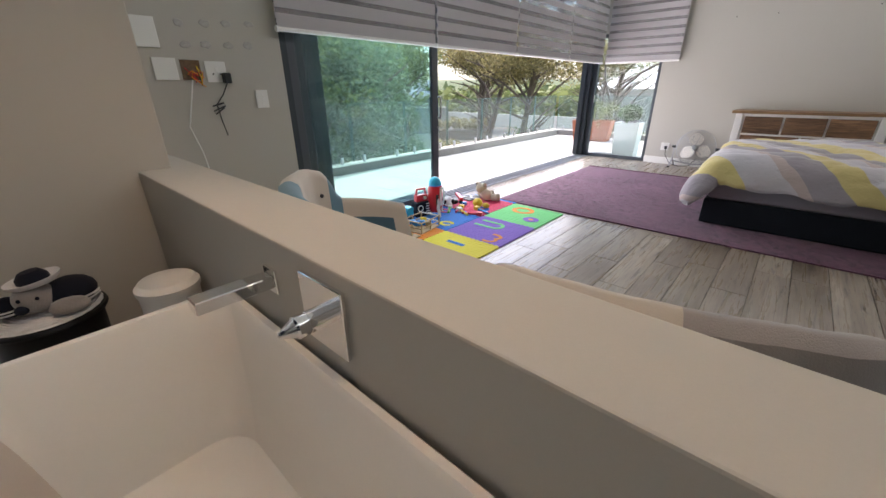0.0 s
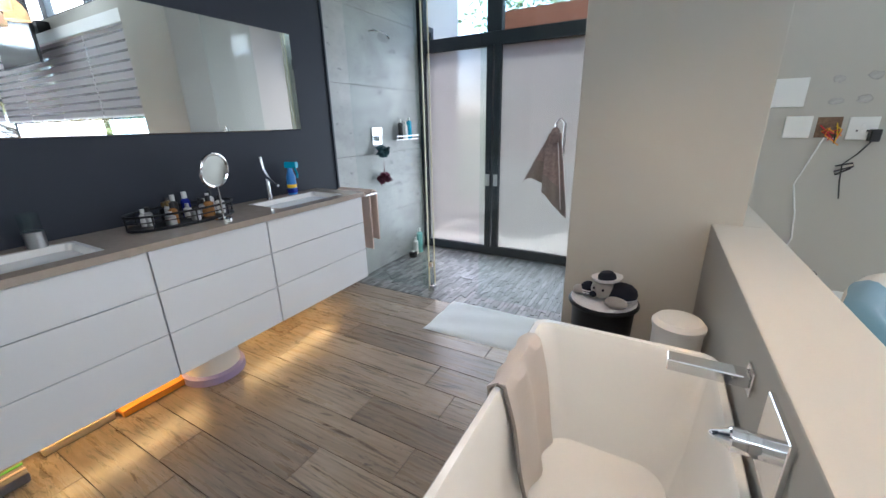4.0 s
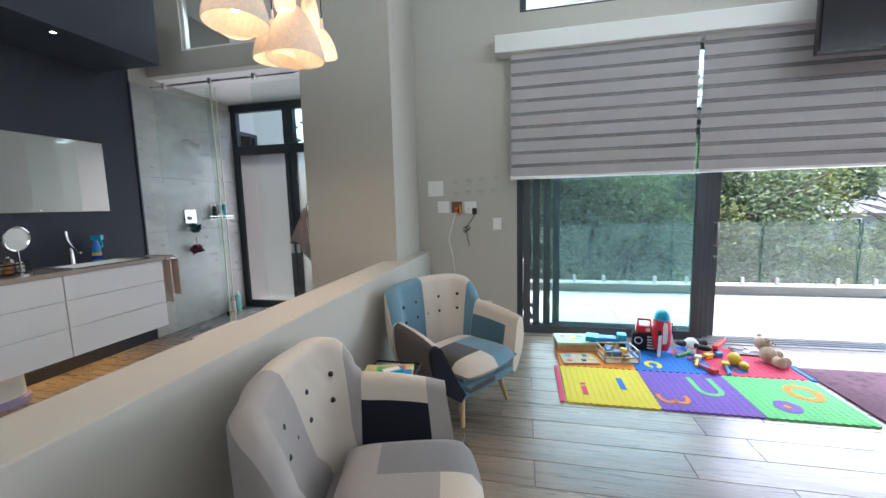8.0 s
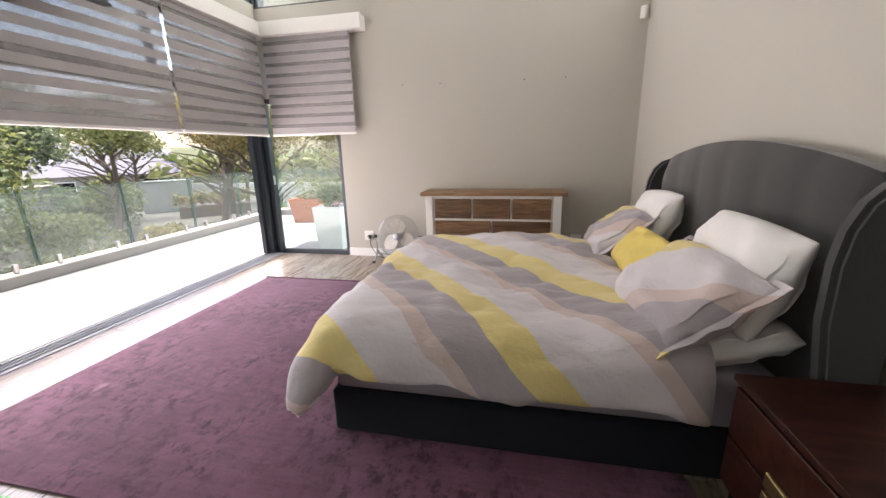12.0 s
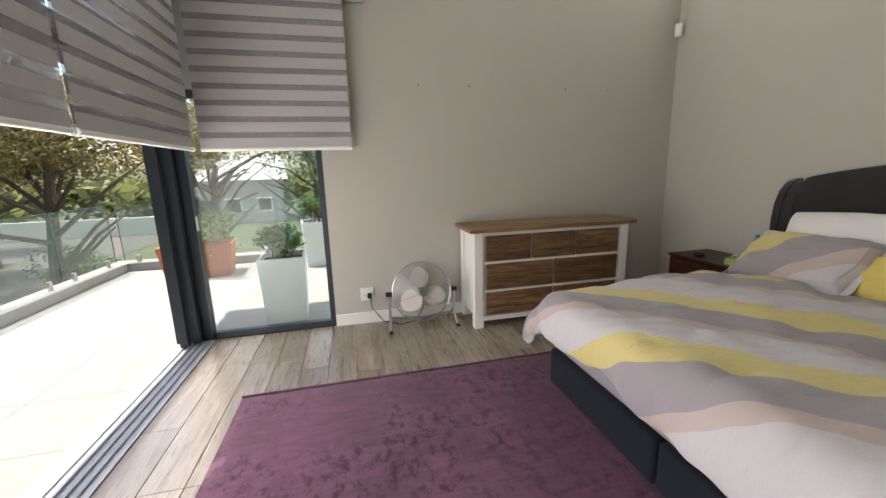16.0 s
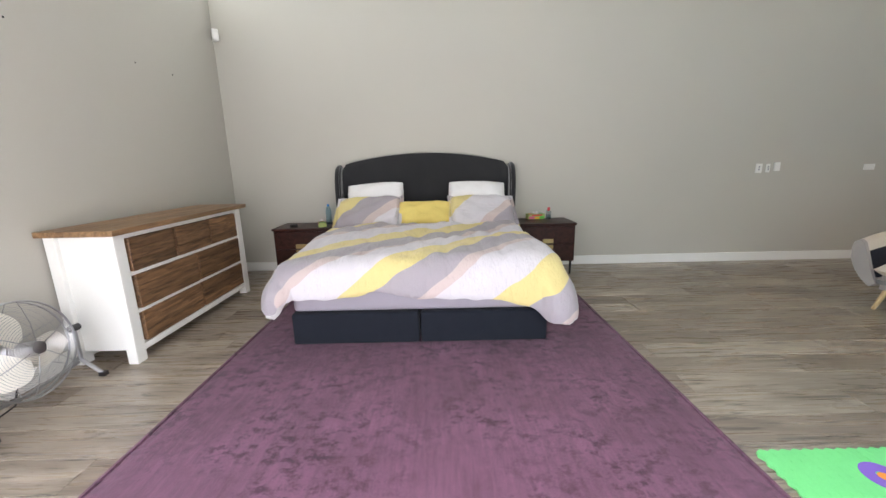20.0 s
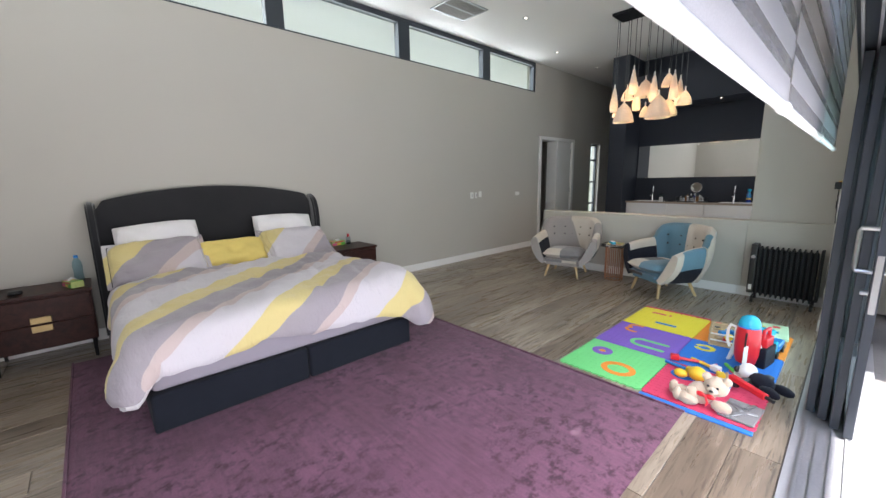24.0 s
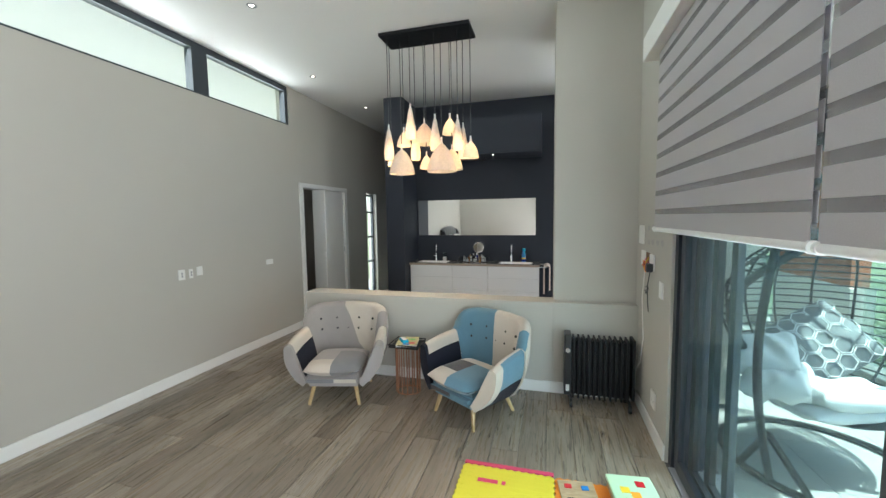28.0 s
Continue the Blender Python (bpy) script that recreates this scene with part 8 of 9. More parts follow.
for (x, y, h, r, c, lab) in ((-4.42, -4.08, 0.26, 0.035, tint("mint_plastic", (0.2, 0.5, 0.45), 0.35), "mint shampoo bottle on the shower floor"), (-4.32, -4.07, 0.18, 0.028, PLASTIC_W, "white lotion bottle on the shower floor"), (-4.23, -4.05, 0.06, 0.045, BLACK, "dark soap dish on the shower floor")):
    t = thing("shampoo_bottle", lab, "bottle", pose(x, y, -0.002), "shower bottles")
    part("bottle", lathe([(0, 0), (r, 0), (r, h * 0.85), (r * 0.5, h * 0.93), (0, h * 0.94)], 14), c, t, smooth=True)
    part("cap", lathe([(0, h * 0.94), (r * 0.45, h * 0.94), (r * 0.45, h * 1.1), (0, h * 1.11)], 12), PLASTIC_W, t, smooth=True)
for z, c, lab in ((1.18, tint("teal_net", (0.05, 0.12, 0.13), 0.9), "dark teal bath puff hanging from the valve"), (0.93, tint("plum_net", (0.16, 0.03, 0.06), 0.9), "plum bath puff hanging on a cord")):
    t = thing("bath_puff", lab, "bath puff", pose(-3.84, -4.08, z), "bath puffs")
    bm = bmesh.new()
    leaf_cloud(bm, (0, 0, 0), 0.055, 260, 0.03, random.Random(int(z * 100)), 1.0, 0.1)
    part("net", bm, c, t)
    part("cord", tube([(0, 0, 0.05), (0.0, 0.0, 0.16)], 0.003, 5), c, t)
gh = thing("robe_hook", "chrome loop handle on the glass shower door", "hook", pose(-3.55, -2.36, 1.41))
part("loop", tube([(0.03, -0.03, -0.2), (0.03, -0.03, 0.0), (0.03, 0.0, 0.03), (0.03, 0.03, 0.0), (0.03, 0.03, -0.2)], 0.01, 8), CHROME, gh, smooth=True)
part("fixing", tube([(0.0, -0.03, -0.18), (0.03, -0.03, -0.18)], 0.009, 8), CHROME, gh, smooth=True)
gw = thing("hand_towel", "grey-mauve patterned towel drawn through the steel loop", "towel", pose(-3.5, -2.38, 1.35))


def flap(lean_y, fall, w0, w1, x, seed):
    """One hanging end of the towel, gathered at the loop and fanning out in folds."""
    def pt(u, v):
        w = w0 + (w1 - w0) * u ** 0.7
        fold = math.sin(5.5 * v + seed) * 0.016 + math.sin(11 * v + 2 * seed) * 0.006
        z = -fall * u * (1 - 0.16 * math.cos(math.pi * (v - 0.35 * (seed % 2)))) + 0.012 * math.sin(7 * v + seed) * u
        return Vector((x + fold * (0.35 + 0.65 * u) + 0.012 * u, lean_y * u ** 1.1 + (v - 0.5) * w, z))
    return pt


left_end, right_end = flap(-0.1, 0.36, 0.06, 0.2, 0.012, 1), flap(0.03, 0.48, 0.07, 0.18, 0.045, 2)
for pt, band in ((left_end, 0.6), (right_end, 0.68)):
    bm = grid(24, 22, lambda u, v: pt(u * band, v))
    thicken(bm, 0.008)
    part("carved_pile", bm, GOWN, gw, smooth=True)
    bm = grid(12, 22, lambda u, v: pt(band + u * (1 - band), v))
    thicken(bm, 0.006)
    part("woven_border", bm, GOWNB, gw, "flat grey woven towel end", True)
part("gather", tube([(0.0, -0.005, -0.06), (0.016, -0.005, -0.005), (0.03, 0.0, 0.012), (0.045, 0.005, -0.01), (0.05, 0.005, -0.06)], [0.03, 0.028, 0.026, 0.028, 0.03], 10), GOWN, gw, smooth=True)
part("edge_cord", tube([right_end(k / 16, 0.78) + Vector((0.014, 0, 0)) for k in range(16)], 0.0035, 5), LINEN, gw, "pale edge cord", True)
sdn = thing("shower_drain", "square steel shower floor drain", "drain", pose(-3.95, -3.22, -0.003))
part("grate", boxes((-0.05, 0.05, -0.05, 0.05, 0, 0.004)), ALU_IN, sdn)
for k in range(5):
    part("slot", boxes((-0.045, 0.045, -0.044 + 0.02 * k, -0.036 + 0.02 * k, 0.0041, 0.0048)), BLACK, sdn)
# large tiles on the shower wall
tw_ = tagged(new("wall_shower_tiles"), "large concrete-look tiles on the shower wall", "tiled wall", kind="structure")
zs = (0.0, 0.56, 1.16, 1.76, 2.36, 2.71)
for z0, z1 in zip(zs, zs[1:]):
    for x0, x1 in ((-4.66, -3.3),):
        part("tile", boxes((x0 + 0.001, x1 - 0.001, -4.2, -4.162, z0 + 0.0015, z1 - 0.0015), bev=0.001, seg=1), CONC, tw_)
part("tile_joint", boxes((-4.66, -3.3, -4.2, -4.165, 0.0, 2.71)), GROUT, tw_)
part("edge_trim", boxes((-3.299, -3.285, -4.169, -4.158, 0, 2.71)), ALU, tw_)

# ---- foam play mat ----
def mat_tile(ix, iy, key, marks):
    """One interlocking foam tile; ix across the room, iy along it."""
    t = thing("foam_mat_tile", key + " interlocking foam play mat tile", "play mat", pose(-3.225 + (-0.305 if ix else 0.305), 0.37 + 0.6 * iy, 0), "foam play mat")
    h = 0.295
    ring = []
    for side in range(4):
        for k in range(24):
            s = -h + 2 * h * k / 24
            o = h + (0.012 if k % 2 else 0.0)
            x, y = ((s, -o), (o, s), (-s, o), (-o, -s))[side]
            ring.append((x, y))
    bm = bmesh.new()
    lo = [bm.verts.new((x, y, 0.0)) for x, y in ring]
    hi = [bm.verts.new((x, y, 0.011)) for x, y in ring]
    bm.faces.new(hi)
    for i in range(len(ring)):
        j = (i + 1) % len(ring)
        bm.faces.new([lo[i], lo[j], hi[j], hi[i]])
    part("tile", bm, FOAM[key], t)
    bm = bmesh.new()
    for i in range(14):
        for j in range(14):
            x, y = -h + 0.03 + i * 0.0415, -h + 0.03 + j * 0.0415
            add_box(bm, x - 0.012, x + 0.012, y - 0.006, y + 0.006, 0.0112, 0.0128, Matrix.Rotation(0.0, 4, "Z"))
    stud = part("surface_grip", bm, FOAM[key], t)
    stud["kind"] = "stuff"
    for col, pts, closed, w in marks:
        part("insert_shape", flat_stroke(pts, w, closed), FOAM[col], t, col + " foam number insert")
    return t


def flat_stroke(pts, w, closed=False):
    """A flat band of width w along points."""
    bm = bmesh.new()
    n = len(pts)
    P = [Vector((x, y, 0)) for x, y in pts]
    L, Rr = [], []
    for i in range(n):
        a = P[i - 1] if (i > 0 or closed) else P[i]
        b = P[(i + 1) % n] if (i < n - 1 or closed) else P[i]
        d = (b - a).normalized()
        s = Vector((-d.y, d.x, 0)) * w / 2
        L.append(P[i] + s)
        Rr.append(P[i] - s)
    z0, z1 = 0.0115, 0.0142
    v = [[bm.verts.new((p.x, p.y, z)) for p in side] for side, z in ((L, z0), (L, z1), (Rr, z1), (Rr, z0))]
    m = n if closed else n - 1
    for i in range(m):
        j = (i + 1) % n
        for q in range(4):
            bm.faces.new([v[q][i], v[q][j], v[(q + 1) % 4][j], v[(q + 1) % 4][i]])
    if not closed:
        bm.faces.new([v[q][0] for q in range(4)])
        bm.faces.new([v[q][-1] for q in range(3, -1, -1)])
    bmesh.ops.recalc_face_normals(bm, faces=bm.faces[:])
    return bm


def oval(cx, cy, rx, ry, n=24, a0=0, a1=360):
    return [(cx + rx * math.cos(radians(a0 + (a1 - a0) * i / n)), cy + ry * math.sin(radians(a0 + (a1 - a0) * i / n))) for i in range(n + (0 if a1 - a0 >= 360 else 1))]


# near column (towards the bed), from the half wall end
mat_tile(0, 0, "yellow", [("blue", [(-0.12, 0.12), (0.06, 0.12)], False, 0.04), ("red", [(0.05, -0.16), (0.18, -0.16)], False, 0.035), ("red", [(0.0, -0.16), (0.025, -0.16)], False, 0.035)])
mat_tile(0, 1, "purple", [("green", [(-0.22, 0.18), (-0.02, 0.18), *oval(-0.02, 0.11, 0.07, 0.07, 8, 90, -90), (-0.22, 0.04)], False, 0.035), ("orange", [*oval(0.13, -0.14, 0.07, 0.05, 10, 120, -60), *oval(0.13, -0.22, 0.07, 0.05, 10, 60, -120)], False, 0.03)])
mat_tile(0, 2, "green", [("orange", oval(-0.08, 0.12, 0.1, 0.085), True, 0.045), ("purple", oval(0.14, -0.1, 0.055, 0.05), True, 0.05), ("orange", oval(0.14, -0.1, 0.012, 0.012, 10), True, 0.024)])
mat_tile(1, 0, "orange", [("yellow", [(0.1, 0.1), (0.2, 0.1)], False, 0.04)])
mat_tile(1, 1, "blue", [("yellow", oval(0.18, -0.14, 0.06, 0.05, 14, 20, 340), False, 0.035), ("red", oval(-0.12, 0.16, 0.06, 0.05), True, 0.035)])
mat_tile(1, 2, "red", [("blue", oval(0.16, -0.12, 0.06, 0.05), True, 0.05), ("orange", [(0.15, -0.12), (0.17, -0.12)], False, 0.03)])
for lab, a, b, c in (("blue foam edge strip along the play mat", -3.83, -3.23, "blue"),):
    t = thing("mat_edge_strip", lab, "play mat")
    part("strip", boxes((a, b, 1.885, 1.925, 0, 0.011), bev=0.002, seg=1), FOAM[c], t)
t = thing("mat_edge_strip", "red foam edge strip along the play mat", "play mat")
part("strip", boxes((-3.22, -2.62, 0.022, 0.056, 0, 0.011), bev=0.002, seg=1), FOAM["red"], t)
MZ = 0.0143

# ---- toys ----
rk = thing("toy_rocket", "red toy rocket with blue dome and white fins", "toy rocket", pose(-3.64, 0.98, MZ, 0, 0, -90) @ Matrix.Scale(0.87, 4))
part("body", lathe([(0, 0.04), (0.07, 0.04), (0.084, 0.1), (0.09, 0.2), (0.088, 0.3), (0.078, 0.36), (0, 0.36)], 24), RED, rk, smooth=True)
part("dome", lathe([(0.077, 0.361), (0.076, 0.39), (0.06, 0.43), (0.03, 0.452), (0, 0.457)], 20), CYANP, rk, "translucent blue dome", True)
part("band", lathe([(0.0795, 0.352), (0.084, 0.358), (0.0785, 0.366)], 24), BLUEP, rk, "blue collar", smooth=True)
for k in range(3):
    mrot = Matrix.Rotation(radians(120 * k + 65), 4, "Z")
    bm = bmesh.new()
    prof = [(0.08, 0.22), (0.098, 0.2), (0.125, 0.09), (0.15, 0.0), (0.128, 0.0), (0.105, 0.06), (0.08, 0.07)]
    a = [bm.verts.new(mrot @ Vector((r, -0.014, z))) for r, z in prof]
    b = [bm.verts.new(mrot @ Vector((r, 0.014, z))) for r, z in prof]
    bm.faces.new(a[::-1])
    bm.faces.new(b)
    for q in range(len(prof)):
        w = (q + 1) % len(prof)
        bm.faces.new([a[q], a[w], b[w], b[q]])
    part("fin", bm, PLASTIC_W, rk, "white swept fin")
part("handle", tube([(0.0, 0.085, 0.33), (0.0, 0.125, 0.34), (0.0, 0.142, 0.3), (0.0, 0.14, 0.2), (0.0, 0.12, 0.14)], 0.011, 8), PLASTIC_W, rk, "white loop handle", True)
part("side_stripe", boxes((-0.016, 0.016, 0.084, 0.094, 0.12, 0.32), bev=0.003, seg=1), PLASTIC_W, rk, "white side stripe")
part("hatch", boxes((0.03, 0.06, 0.068, 0.084, 0.14, 0.26)), BLACK, rk)
part("slot", boxes((-0.1, -0.082, -0.006, 0.006, 0.2, 0.32)), BLACK, rk)


def fluff(bm, depth, seed):
    """Uneven pile on a soft toy."""
    bm.normal_update()
    for v in bm.verts:
        v.co += v.normal * depth * (noise.noise(v.co * 130 + Vector((seed, 0, 0))) + 0.6 * noise.noise(v.co * 60))
    return bm


def plush_lying(m, label, mats, size, seed):
    """A soft toy on its back as one plain shape."""
    bm = bmesh.new()
    ball(bm, (0, 0, 0.065), (0.075, 0.1, 0.064), seg=20)
    ball(bm, (0, 0.13, 0.095), (0.074, 0.068, 0.07), seg=20, mat=1)
    for s in (-1, 1):
        ball(bm, (s * 0.06, 0.175, 0.1), (0.03, 0.024, 0.03), mat=2)
        ball(bm, (s * 0.11, 0.05, 0.05), (0.075, 0.036, 0.034), seg=16, mat=2)
        ball(bm, (s * 0.07, -0.125, 0.042), (0.042, 0.085, 0.04), seg=16)
    t = thing("plush_toy", label, "plush toy", m @ Matrix.Scale(size, 4), "plush toys on the play mat")
    part("plush", fluff(bm, 0.004, seed), mats, t, smooth=True)


def plush_sitting(m, label, mats, seed):
    """A soft toy leaning back with its legs out to one side, as one plain shape."""
    bm = bmesh.new()
    ball(bm, (0, 0, 0.075), (0.085, 0.07, 0.075), seg=28)
    ball(bm, (-0.08, -0.015, 0.15), (0.075, 0.066, 0.066), seg=28)
    for c, r in (((-0.135, -0.02, 0.2), (0.03, 0.024, 0.03)), ((-0.02, -0.015, 0.2), (0.03, 0.024, 0.03)), ((0.035, 0.065, 0.085), (0.036, 0.03, 0.045)),
                 ((-0.135, 0.045, 0.045), (0.062, 0.038, 0.038)), ((0.1, 0.03, 0.05), (0.075, 0.042, 0.044)), ((0.055, 0.085, 0.042), (0.07, 0.042, 0.042)), ((0.165, 0.03, 0.06), (0.028, 0.036, 0.05)), ((0.115, 0.09, 0.05), (0.028, 0.036, 0.046))):
        ball(bm, c, r, seg=20)
    ball(bm, (-0.078, 0.042, 0.138), (0.034, 0.032, 0.028), seg=16, mat=1)
    fluff(bm, 0.0055, seed)
    ball(bm, (-0.078, 0.076, 0.146), (0.012, 0.008, 0.009), mat=2)
    for x in (-0.105, -0.05):
        ball(bm, (x, 0.047, 0.166), (0.008, 0.006, 0.008), mat=2)
    for dx in (-0.028, 0.028):
        ball(bm, (-0.045 + dx, 0.066, 0.098), (0.03, 0.012, 0.018), mat=3)
    ball(bm, (-0.045, 0.072, 0.098), (0.011, 0.011, 0.011), mat=3)
    tube([(-0.05, 0.074, 0.095), (-0.065, 0.082, 0.06), (-0.06, 0.09, 0.04)], 0.007, 6, bm, mat=3)
    t = thing("plush_toy", label, "plush toy", m, "plush toys on the play mat")
    part("plush", bm, mats, t, smooth=True)


plush_sitting(pose(-3.545, 1.765, MZ, 0, 0, -6) @ Matrix.Scale(0.9, 4), "fluffy beige plush bear with red bow leaning back", [PLUSH, tint("cream_plush", (0.56, 0.47, 0.37), 1.0, bump=0.6, bscale=120, var=0.1), BLACK, RED], 3)
plush_lying(pose(-3.78, 1.3, MZ, 0, 0, -123), "black plush animal with cream head lying on its back", [CL_NAVY, LINEN, BLACK], 0.78, 9)
ck = thing("toy_egg", "round yellow plastic toy on the play mat", "toy", pose(-3.455, 1.475, MZ), "loose toys on the play mat")
bm = bmesh.new()
ball(bm, (0, 0, 0.05), (0.06, 0.05, 0.05))
part("shell", bm, YELP, ck, smooth=True)
ck = thing("toy_egg", "small round yellow plastic toy on the play mat", "toy", pose(-3.36, 1.5, MZ), "loose toys on the play mat")
bm = bmesh.new()
ball(bm, (0, 0, 0.03), (0.045, 0.034, 0.03))
part("shell", bm, YELP, ck, smooth=True)
gn = thing("toy_gun", "red and black plastic toy lying on the mat", "toy", pose(-3.74, 1.49, MZ + 0.024, 0, 0, 142), "loose toys on the play mat")
part("barrel", boxes((-0.14, 0.12, -0.02, 0.02, 0.03, 0.065), bev=0.008, seg=2), RED, gn)
part("grip", boxes((-0.13, -0.08, -0.018, 0.018, -0.006, 0.03), bev=0.006, seg=1), BLACK, gn)
part("tip", tube([(0.12, 0, 0.048), (0.17, 0, 0.048)], 0.012, 8), BLACK, gn)
kb = thing("toy_board", "dark grey toy board with pale pieces on the mat", "toy", pose(-3.745, 1.73, MZ, 0, 0, -4), "loose toys on the play mat")
part("board", boxes((-0.088, 0.088, -0.13, 0.12, 0, 0.014), bev=0.004, seg=1), CL_DGREY, kb)
for x, y, w, d, a in ((-0.05, 0.0, 0.03, 0.012, 20), (0.0, 0.05, 0.05, 0.014, 60), (0.04, -0.04, 0.035, 0.018, -35), (0.055, 0.075, 0.025, 0.02, 10), (-0.03, -0.08, 0.045, 0.012, 75), (0.01, -0.01, 0.03, 0.012, -60)):
    part("piece", boxes((-w, w, -d, d, 0.0142, 0.024), bev=0.004, seg=1), ALU_IN, kb, at=pose(x, y, 0, 0, 0, a))
for k, (x, y, rz, c, c2) in enumerate(((-3.43, 1.19, 155, YELP, PLASTIC_W), (-3.6, 1.16, 125, GRNP, PLASTIC_W), (-3.33, 1.2, 20, RED, RED), (-3.31, 1.36, 165, BLUEP, YELP), (-3.53, 1.24, 110, PINKP, YELP), (-3.6, 1.34, 100, TOYWOOD, BLUEP))):
    t = thing("toy_wand", "bright plastic stick toy on the mat", "toy", pose(x, y, MZ + 0.012, 0, 0, rz), "loose toys on the play mat")
    part("stick", tube([(-0.1, 0, 0), (0.06, 0, 0.004)], 0.012, 8), c, t, smooth=True)
    part("head", boxes((0.06, 0.12, -0.025, 0.025, -0.012, 0.028), bev=0.008, seg=2), c2, t)
cr = thing("toy_cart", "open pale slatted toy cart full of small toys", "toy box", pose(-3.44, 0.57, MZ, 0, 0, 8) @ Matrix.Scale(0.85, 4))
part("floor", boxes((-0.13, 0.13, -0.17, 0.17, 0, 0.01)), TOYWOOD, cr)
for x in (-0.125, 0.125):
    for y in (-0.165, 0, 0.165):
        part("post", boxes((x - 0.007, x + 0.007, y - 0.007, y + 0.007, 0.0102, 0.115), bev=0.002, seg=1), TOYWOOD, cr)
    for z in (0.05, 0.116):
        part("rail", boxes((x - 0.006, x + 0.006, -0.175, 0.175, z, z + 0.012), bev=0.002, seg=1), TOYWOOD, cr)
for y in (-0.165, 0.165):
    for z in (0.05, 0.116):
        part("rail", boxes((-0.117, 0.117, y - 0.006, y + 0.006, z, z + 0.012), bev=0.002, seg=1), PLASTIC_W if y > 0 else TOYWOOD, cr)
rt = random.Random(6)
for k in range(8):
    t = thing("toy_block", "small coloured toy block in the slatted toy cart", "toy block", pose(-3.44 + rt.uniform(-0.06, 0.06), 0.57 + rt.uniform(-0.09, 0.09), MZ + 0.011 + 0.03 * (k % 2), 0, 0, rt.uniform(0, 90)), "toy blocks")
    part("block", boxes((-0.028, 0.028, -0.022, 0.022, 0, 0.045), bev=0.005, seg=1), rt.choice((CYANP, RED, TOYWOOD, YELP, PLASTIC_W, BLUEP)), t)
bg = thing("activity_board", "pale green toy activity case on wooden box", "toy", pose(-3.68, 0.24, MZ, 0, 0, 6))
part("case", boxes((-0.12, 0.12, -0.17, 0.17, 0.0, 0.06), bev=0.008, seg=2), TOYWOOD, bg)
part("panel", boxes((-0.13, 0.13, -0.18, 0.18, 0.0605, 0.085), bev=0.008, seg=2), tint("mint_board", (0.45, 0.62, 0.42), 0.5), bg)
for x, y, c in ((-0.05, -0.1, RED), (0.05, -0.04, YELP), (-0.04, 0.05, CYANP), (0.06, 0.11, GRNP), (0.0, 0.0, ORGP)):
    part("picture", boxes((x - 0.025, x + 0.025, y - 0.025, y + 0.025, 0.0852, 0.0875)), c, bg)
pz = thing("puzzle_board", "pale wooden puzzle board on the orange tile", "toy", pose(-3.37, 0.24, MZ, 0, 0, 8))
part("board", boxes((-0.11, 0.11, -0.15, 0.15, 0, 0.014), bev=0.003, seg=1), TOYWOOD, pz)
for x, y, c in ((-0.05, -0.08, BLUEP), (0.05, -0.09, RED), (0.05, 0.03, BLACK), (-0.05, 0.06, CYANP), (0.02, 0.1, YELP)):
    part("piece", boxes((x - 0.02, x + 0.025, y - 0.02, y + 0.02, 0.0142, 0.02), bev=0.003, seg=1), c, pz)
tk = thing("toy_truck", "blue toy truck beside the doors", "toy truck", pose(-3.74, 0.58, MZ, 0, 0, 85))
part("cab", boxes((0.05, 0.13, -0.05, 0.05, 0.03, 0.13), bev=0.012, seg=2), CYANP, tk)
part("bed", boxes((-0.14, 0.045, -0.055, 0.055, 0.03, 0.09), bev=0.008, seg=1), BLUEP, tk)
for x in (-0.09, 0.09):
    for y in (-0.05, 0.05):
        part("wheel", tube([(x, y - 0.012, 0.028), (x, y + 0.012, 0.028)], 0.028, 12), BLACK, tk, smooth=True)
tk = thing("toy_garage", "black and white toy garage box with tyre print", "toy", pose(-3.72, 0.86, MZ, 0, 0, 80))
part("box", boxes((-0.1, 0.1, -0.05, 0.05, 0, 0.15), bev=0.006, seg=1), CL_NAVY, tk)
for k in range(5):
    part("stripe", boxes((0.02, 0.09, -0.0525, -0.0505, 0.02 + 0.026 * k, 0.032 + 0.026 * k)), PLASTIC_W, tk)
part("wheel_print", tube([(-0.05 + 0.03 * math.cos(a), -0.052, 0.09 + 0.03 * math.sin(a)) for a in [2 * math.pi * i / 16 for i in range(16)]], 0.006, 5, closed=True), PLASTIC_W, tk)
pc = thing("toy_case", "bright cyan plastic toy case with round lens", "toy", pose(-3.66, 0.4, MZ, 0, 0, -10))
part("case", boxes((-0.07, 0.07, -0.06, 0.06, 0, 0.13), bev=0.012, seg=2), CYANP, pc)
part("lens", lathe([(0, 0.006), (0.03, 0.005), (0.036, -0.002)], 16, m=Matrix.Translation((0.0705, 0, 0.08)) @ Matrix.Rotation(radians(90), 4, "Y")), BLUEP, pc, smooth=True)
rr_ = thing("toy_radio", "red plastic toy radio with carrying handle", "toy", pose(-3.73, 0.86, MZ + 0.151, 0, 0, 80))
part("body", boxes((-0.07, 0.07, -0.03, 0.03, 0, 0.07), bev=0.012, seg=2), RED, rr_)
part("handle", tube([(-0.055, 0, 0.065), (-0.05, 0, 0.125), (0.05, 0, 0.125), (0.055, 0, 0.065)], 0.012, 8), RED, rr_, smooth=True)
part("dial", lathe([(0, 0.006), (0.018, 0.005), (0.02, 0)], 14, m=Matrix.Translation((0.03, -0.0305, 0.035)) @ Matrix.Rotation(radians(90), 4, "X")), PLASTIC_W, rr_, smooth=True)

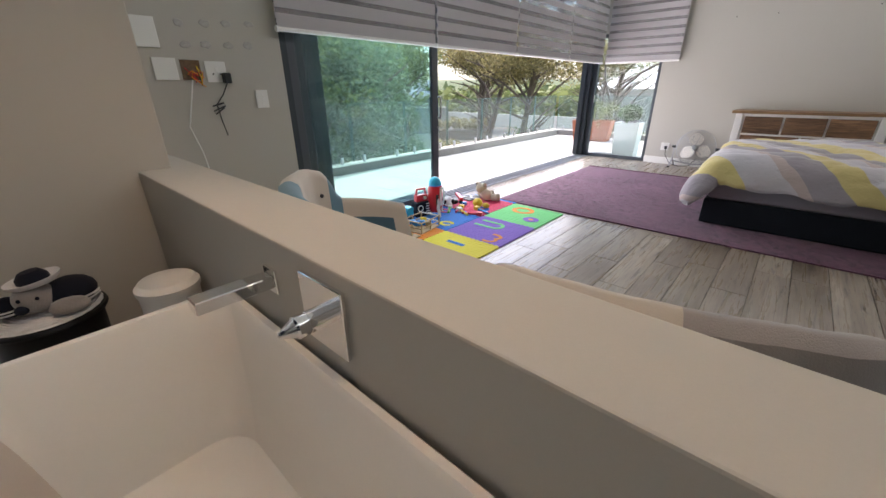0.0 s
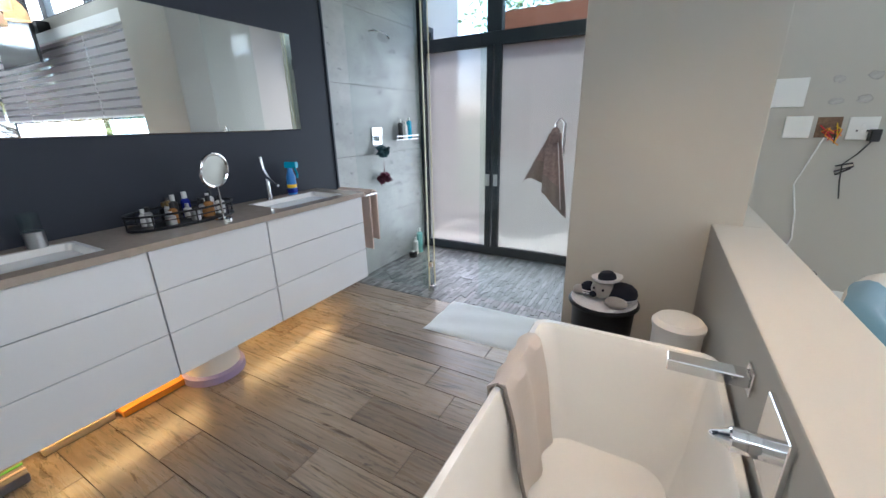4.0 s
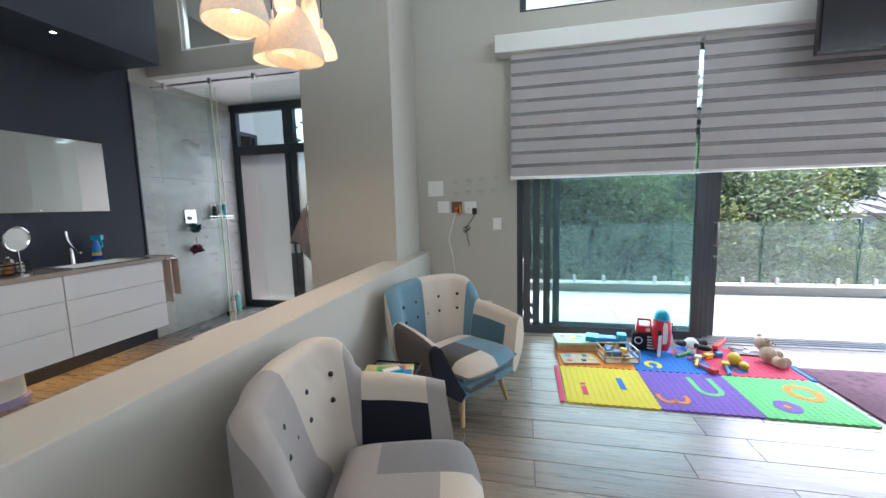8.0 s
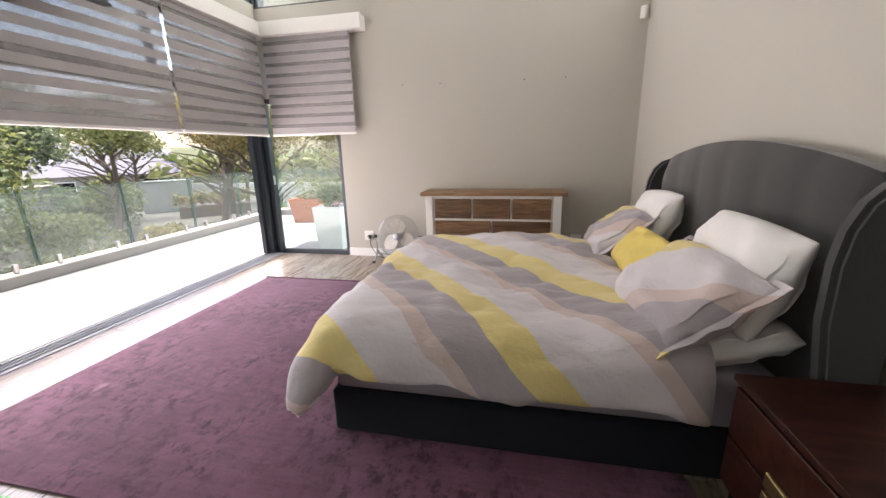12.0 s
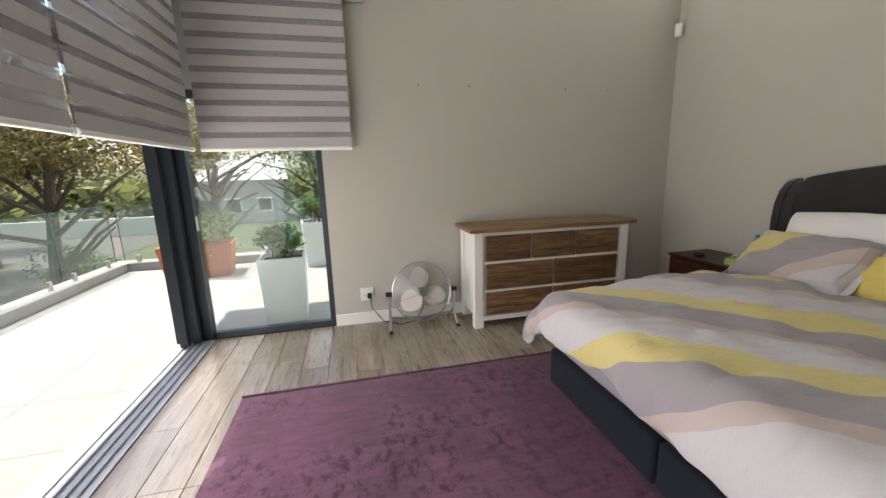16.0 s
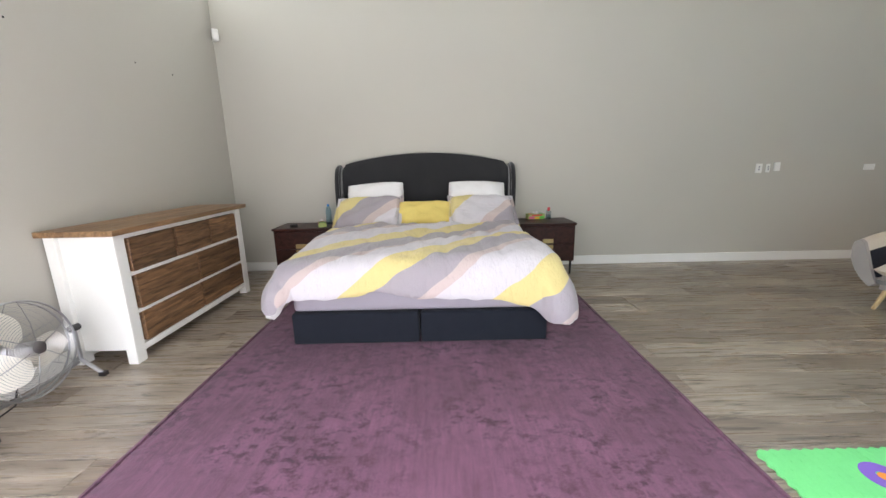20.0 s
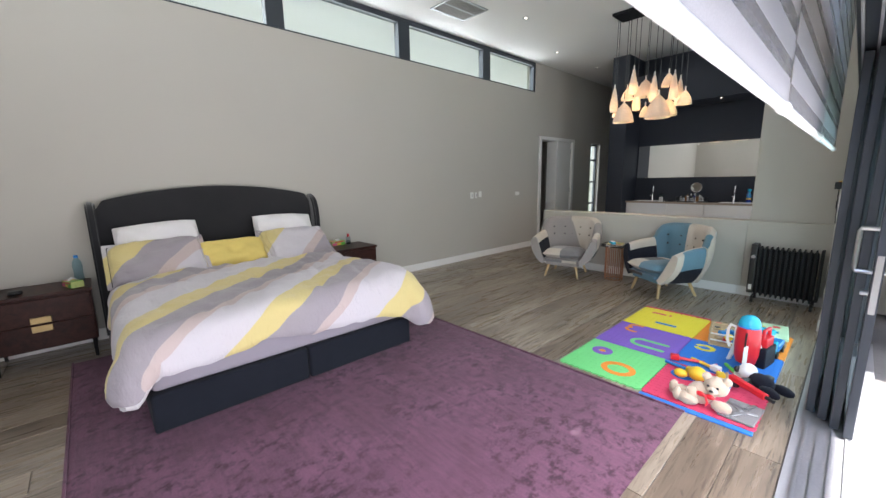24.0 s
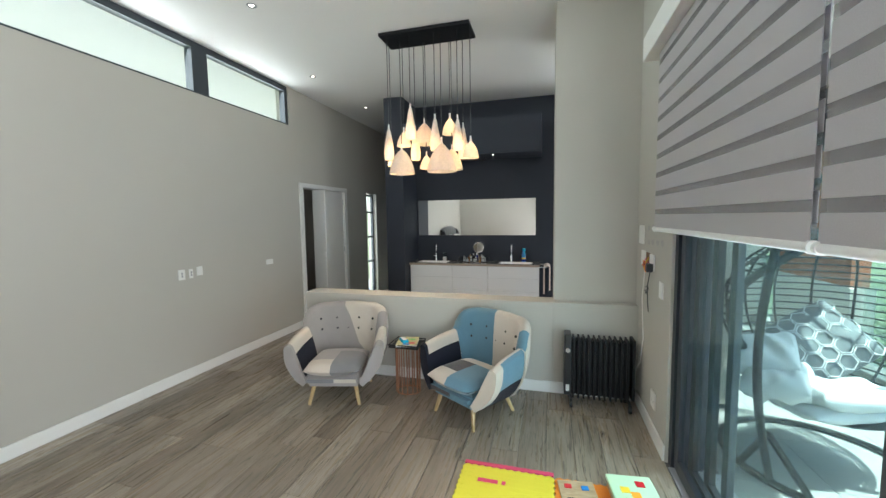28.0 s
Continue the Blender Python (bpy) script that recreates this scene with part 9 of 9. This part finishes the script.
# ---- floor planks ----
PW, PL = 0.2, 1.2
plank_me = finish("plank", boxes((-PW / 2 + 0.0015, PW / 2 - 0.0015, -PL / 2 + 0.0015, PL / 2 - 0.0015, -0.011, 0.0), bev=0.0012, seg=1), FLOORW)
rngp = random.Random(3)


def lay(x, w, y0, y1):
    y = y0 - rngp.choice((0.0, 0.3, 0.45, 0.6, 0.8, 1.0))
    while y < y1 - 0.001:
        a, b = max(y, y0), min(y + PL, y1)
        if b - a > 0.01:
            o = new("plank", plank_me)
            o.parent = floor
            o.matrix_basis = Matrix.Translation((x, (a + b) / 2, 0)) @ Matrix.Diagonal((w / PW, (b - a) / PL, 1, 1))
        y += PL


for i in range(23):
    x0 = -3.97 + i * PW
    y0 = -6.3 if x0 >= -0.51 else (-4.17 if x0 > -3.45 else -1.225)
    lay(x0 + PW / 2, PW, y0, YD)
# shower floor of split slate strips
bm = bmesh.new()
rs = random.Random(9)
y = -4.18
while y < -2.2:
    x = -4.66 - rs.uniform(0, 0.1)
    while x < -3.38:
        w = rs.uniform(0.07, 0.17)
        a, b = max(x, -4.66), min(x + w - 0.003, -3.38)
        if b > a + 0.01:
            add_box(bm, a, b, y, min(y + 0.031, -2.2), -0.012, -0.004 + rs.uniform(-0.002, 0.002))
        x += w
    y += 0.034
slm, slnt, slp = nodes_of("slate_strip")
gg = slnt.nodes.new("ShaderNodeNewGeometry")
c1 = ramp_between(slnt, gg.outputs["Random Per Island"], (0.07, 0.075, 0.08), (0.24, 0.25, 0.25), 0, 1)
c2 = mix_col(slnt, 0.6, c1, ramp_between(slnt, noise_of(slnt, 40, 4), (0.6, 0.6, 0.6), (1.2, 1.2, 1.2)), "MULTIPLY")
slnt.links.new(c2, slp.inputs["Base Color"])
slp.inputs["Roughness"].default_value = 0.35
sf = part("slate_strips", bm, slm, floor, "split slate shower floor strips")
sf["kind"] = "stuff"
# terrace tiles
TT = 0.6
tile_me = finish("tile", boxes((-TT / 2 + 0.0018, TT / 2 - 0.0018, -TT / 2 + 0.0018, TT / 2 - 0.0018, -0.01, 0.0)), TERR)
for i in range(3):
    for j in range(22):
        yy = -3.9 + j * TT + TT / 2
        if yy < KY - 0.3:
            o = new("tile", tile_me)
            o.parent = terrace
            o.matrix_basis = Matrix.Translation((-4.312 - TT / 2 - i * (TT + 0.06), yy, -0.0415)) @ Matrix.Diagonal(((TT + 0.06) / TT, 1, 1, 1))
for i in range(8):
    for j in range(5):
        o = new("tile", tile_me)
        o.parent = terrace
        o.matrix_basis = Matrix.Translation((-4.0 + i * TT, YD + 0.56 + j * TT, -0.0415))
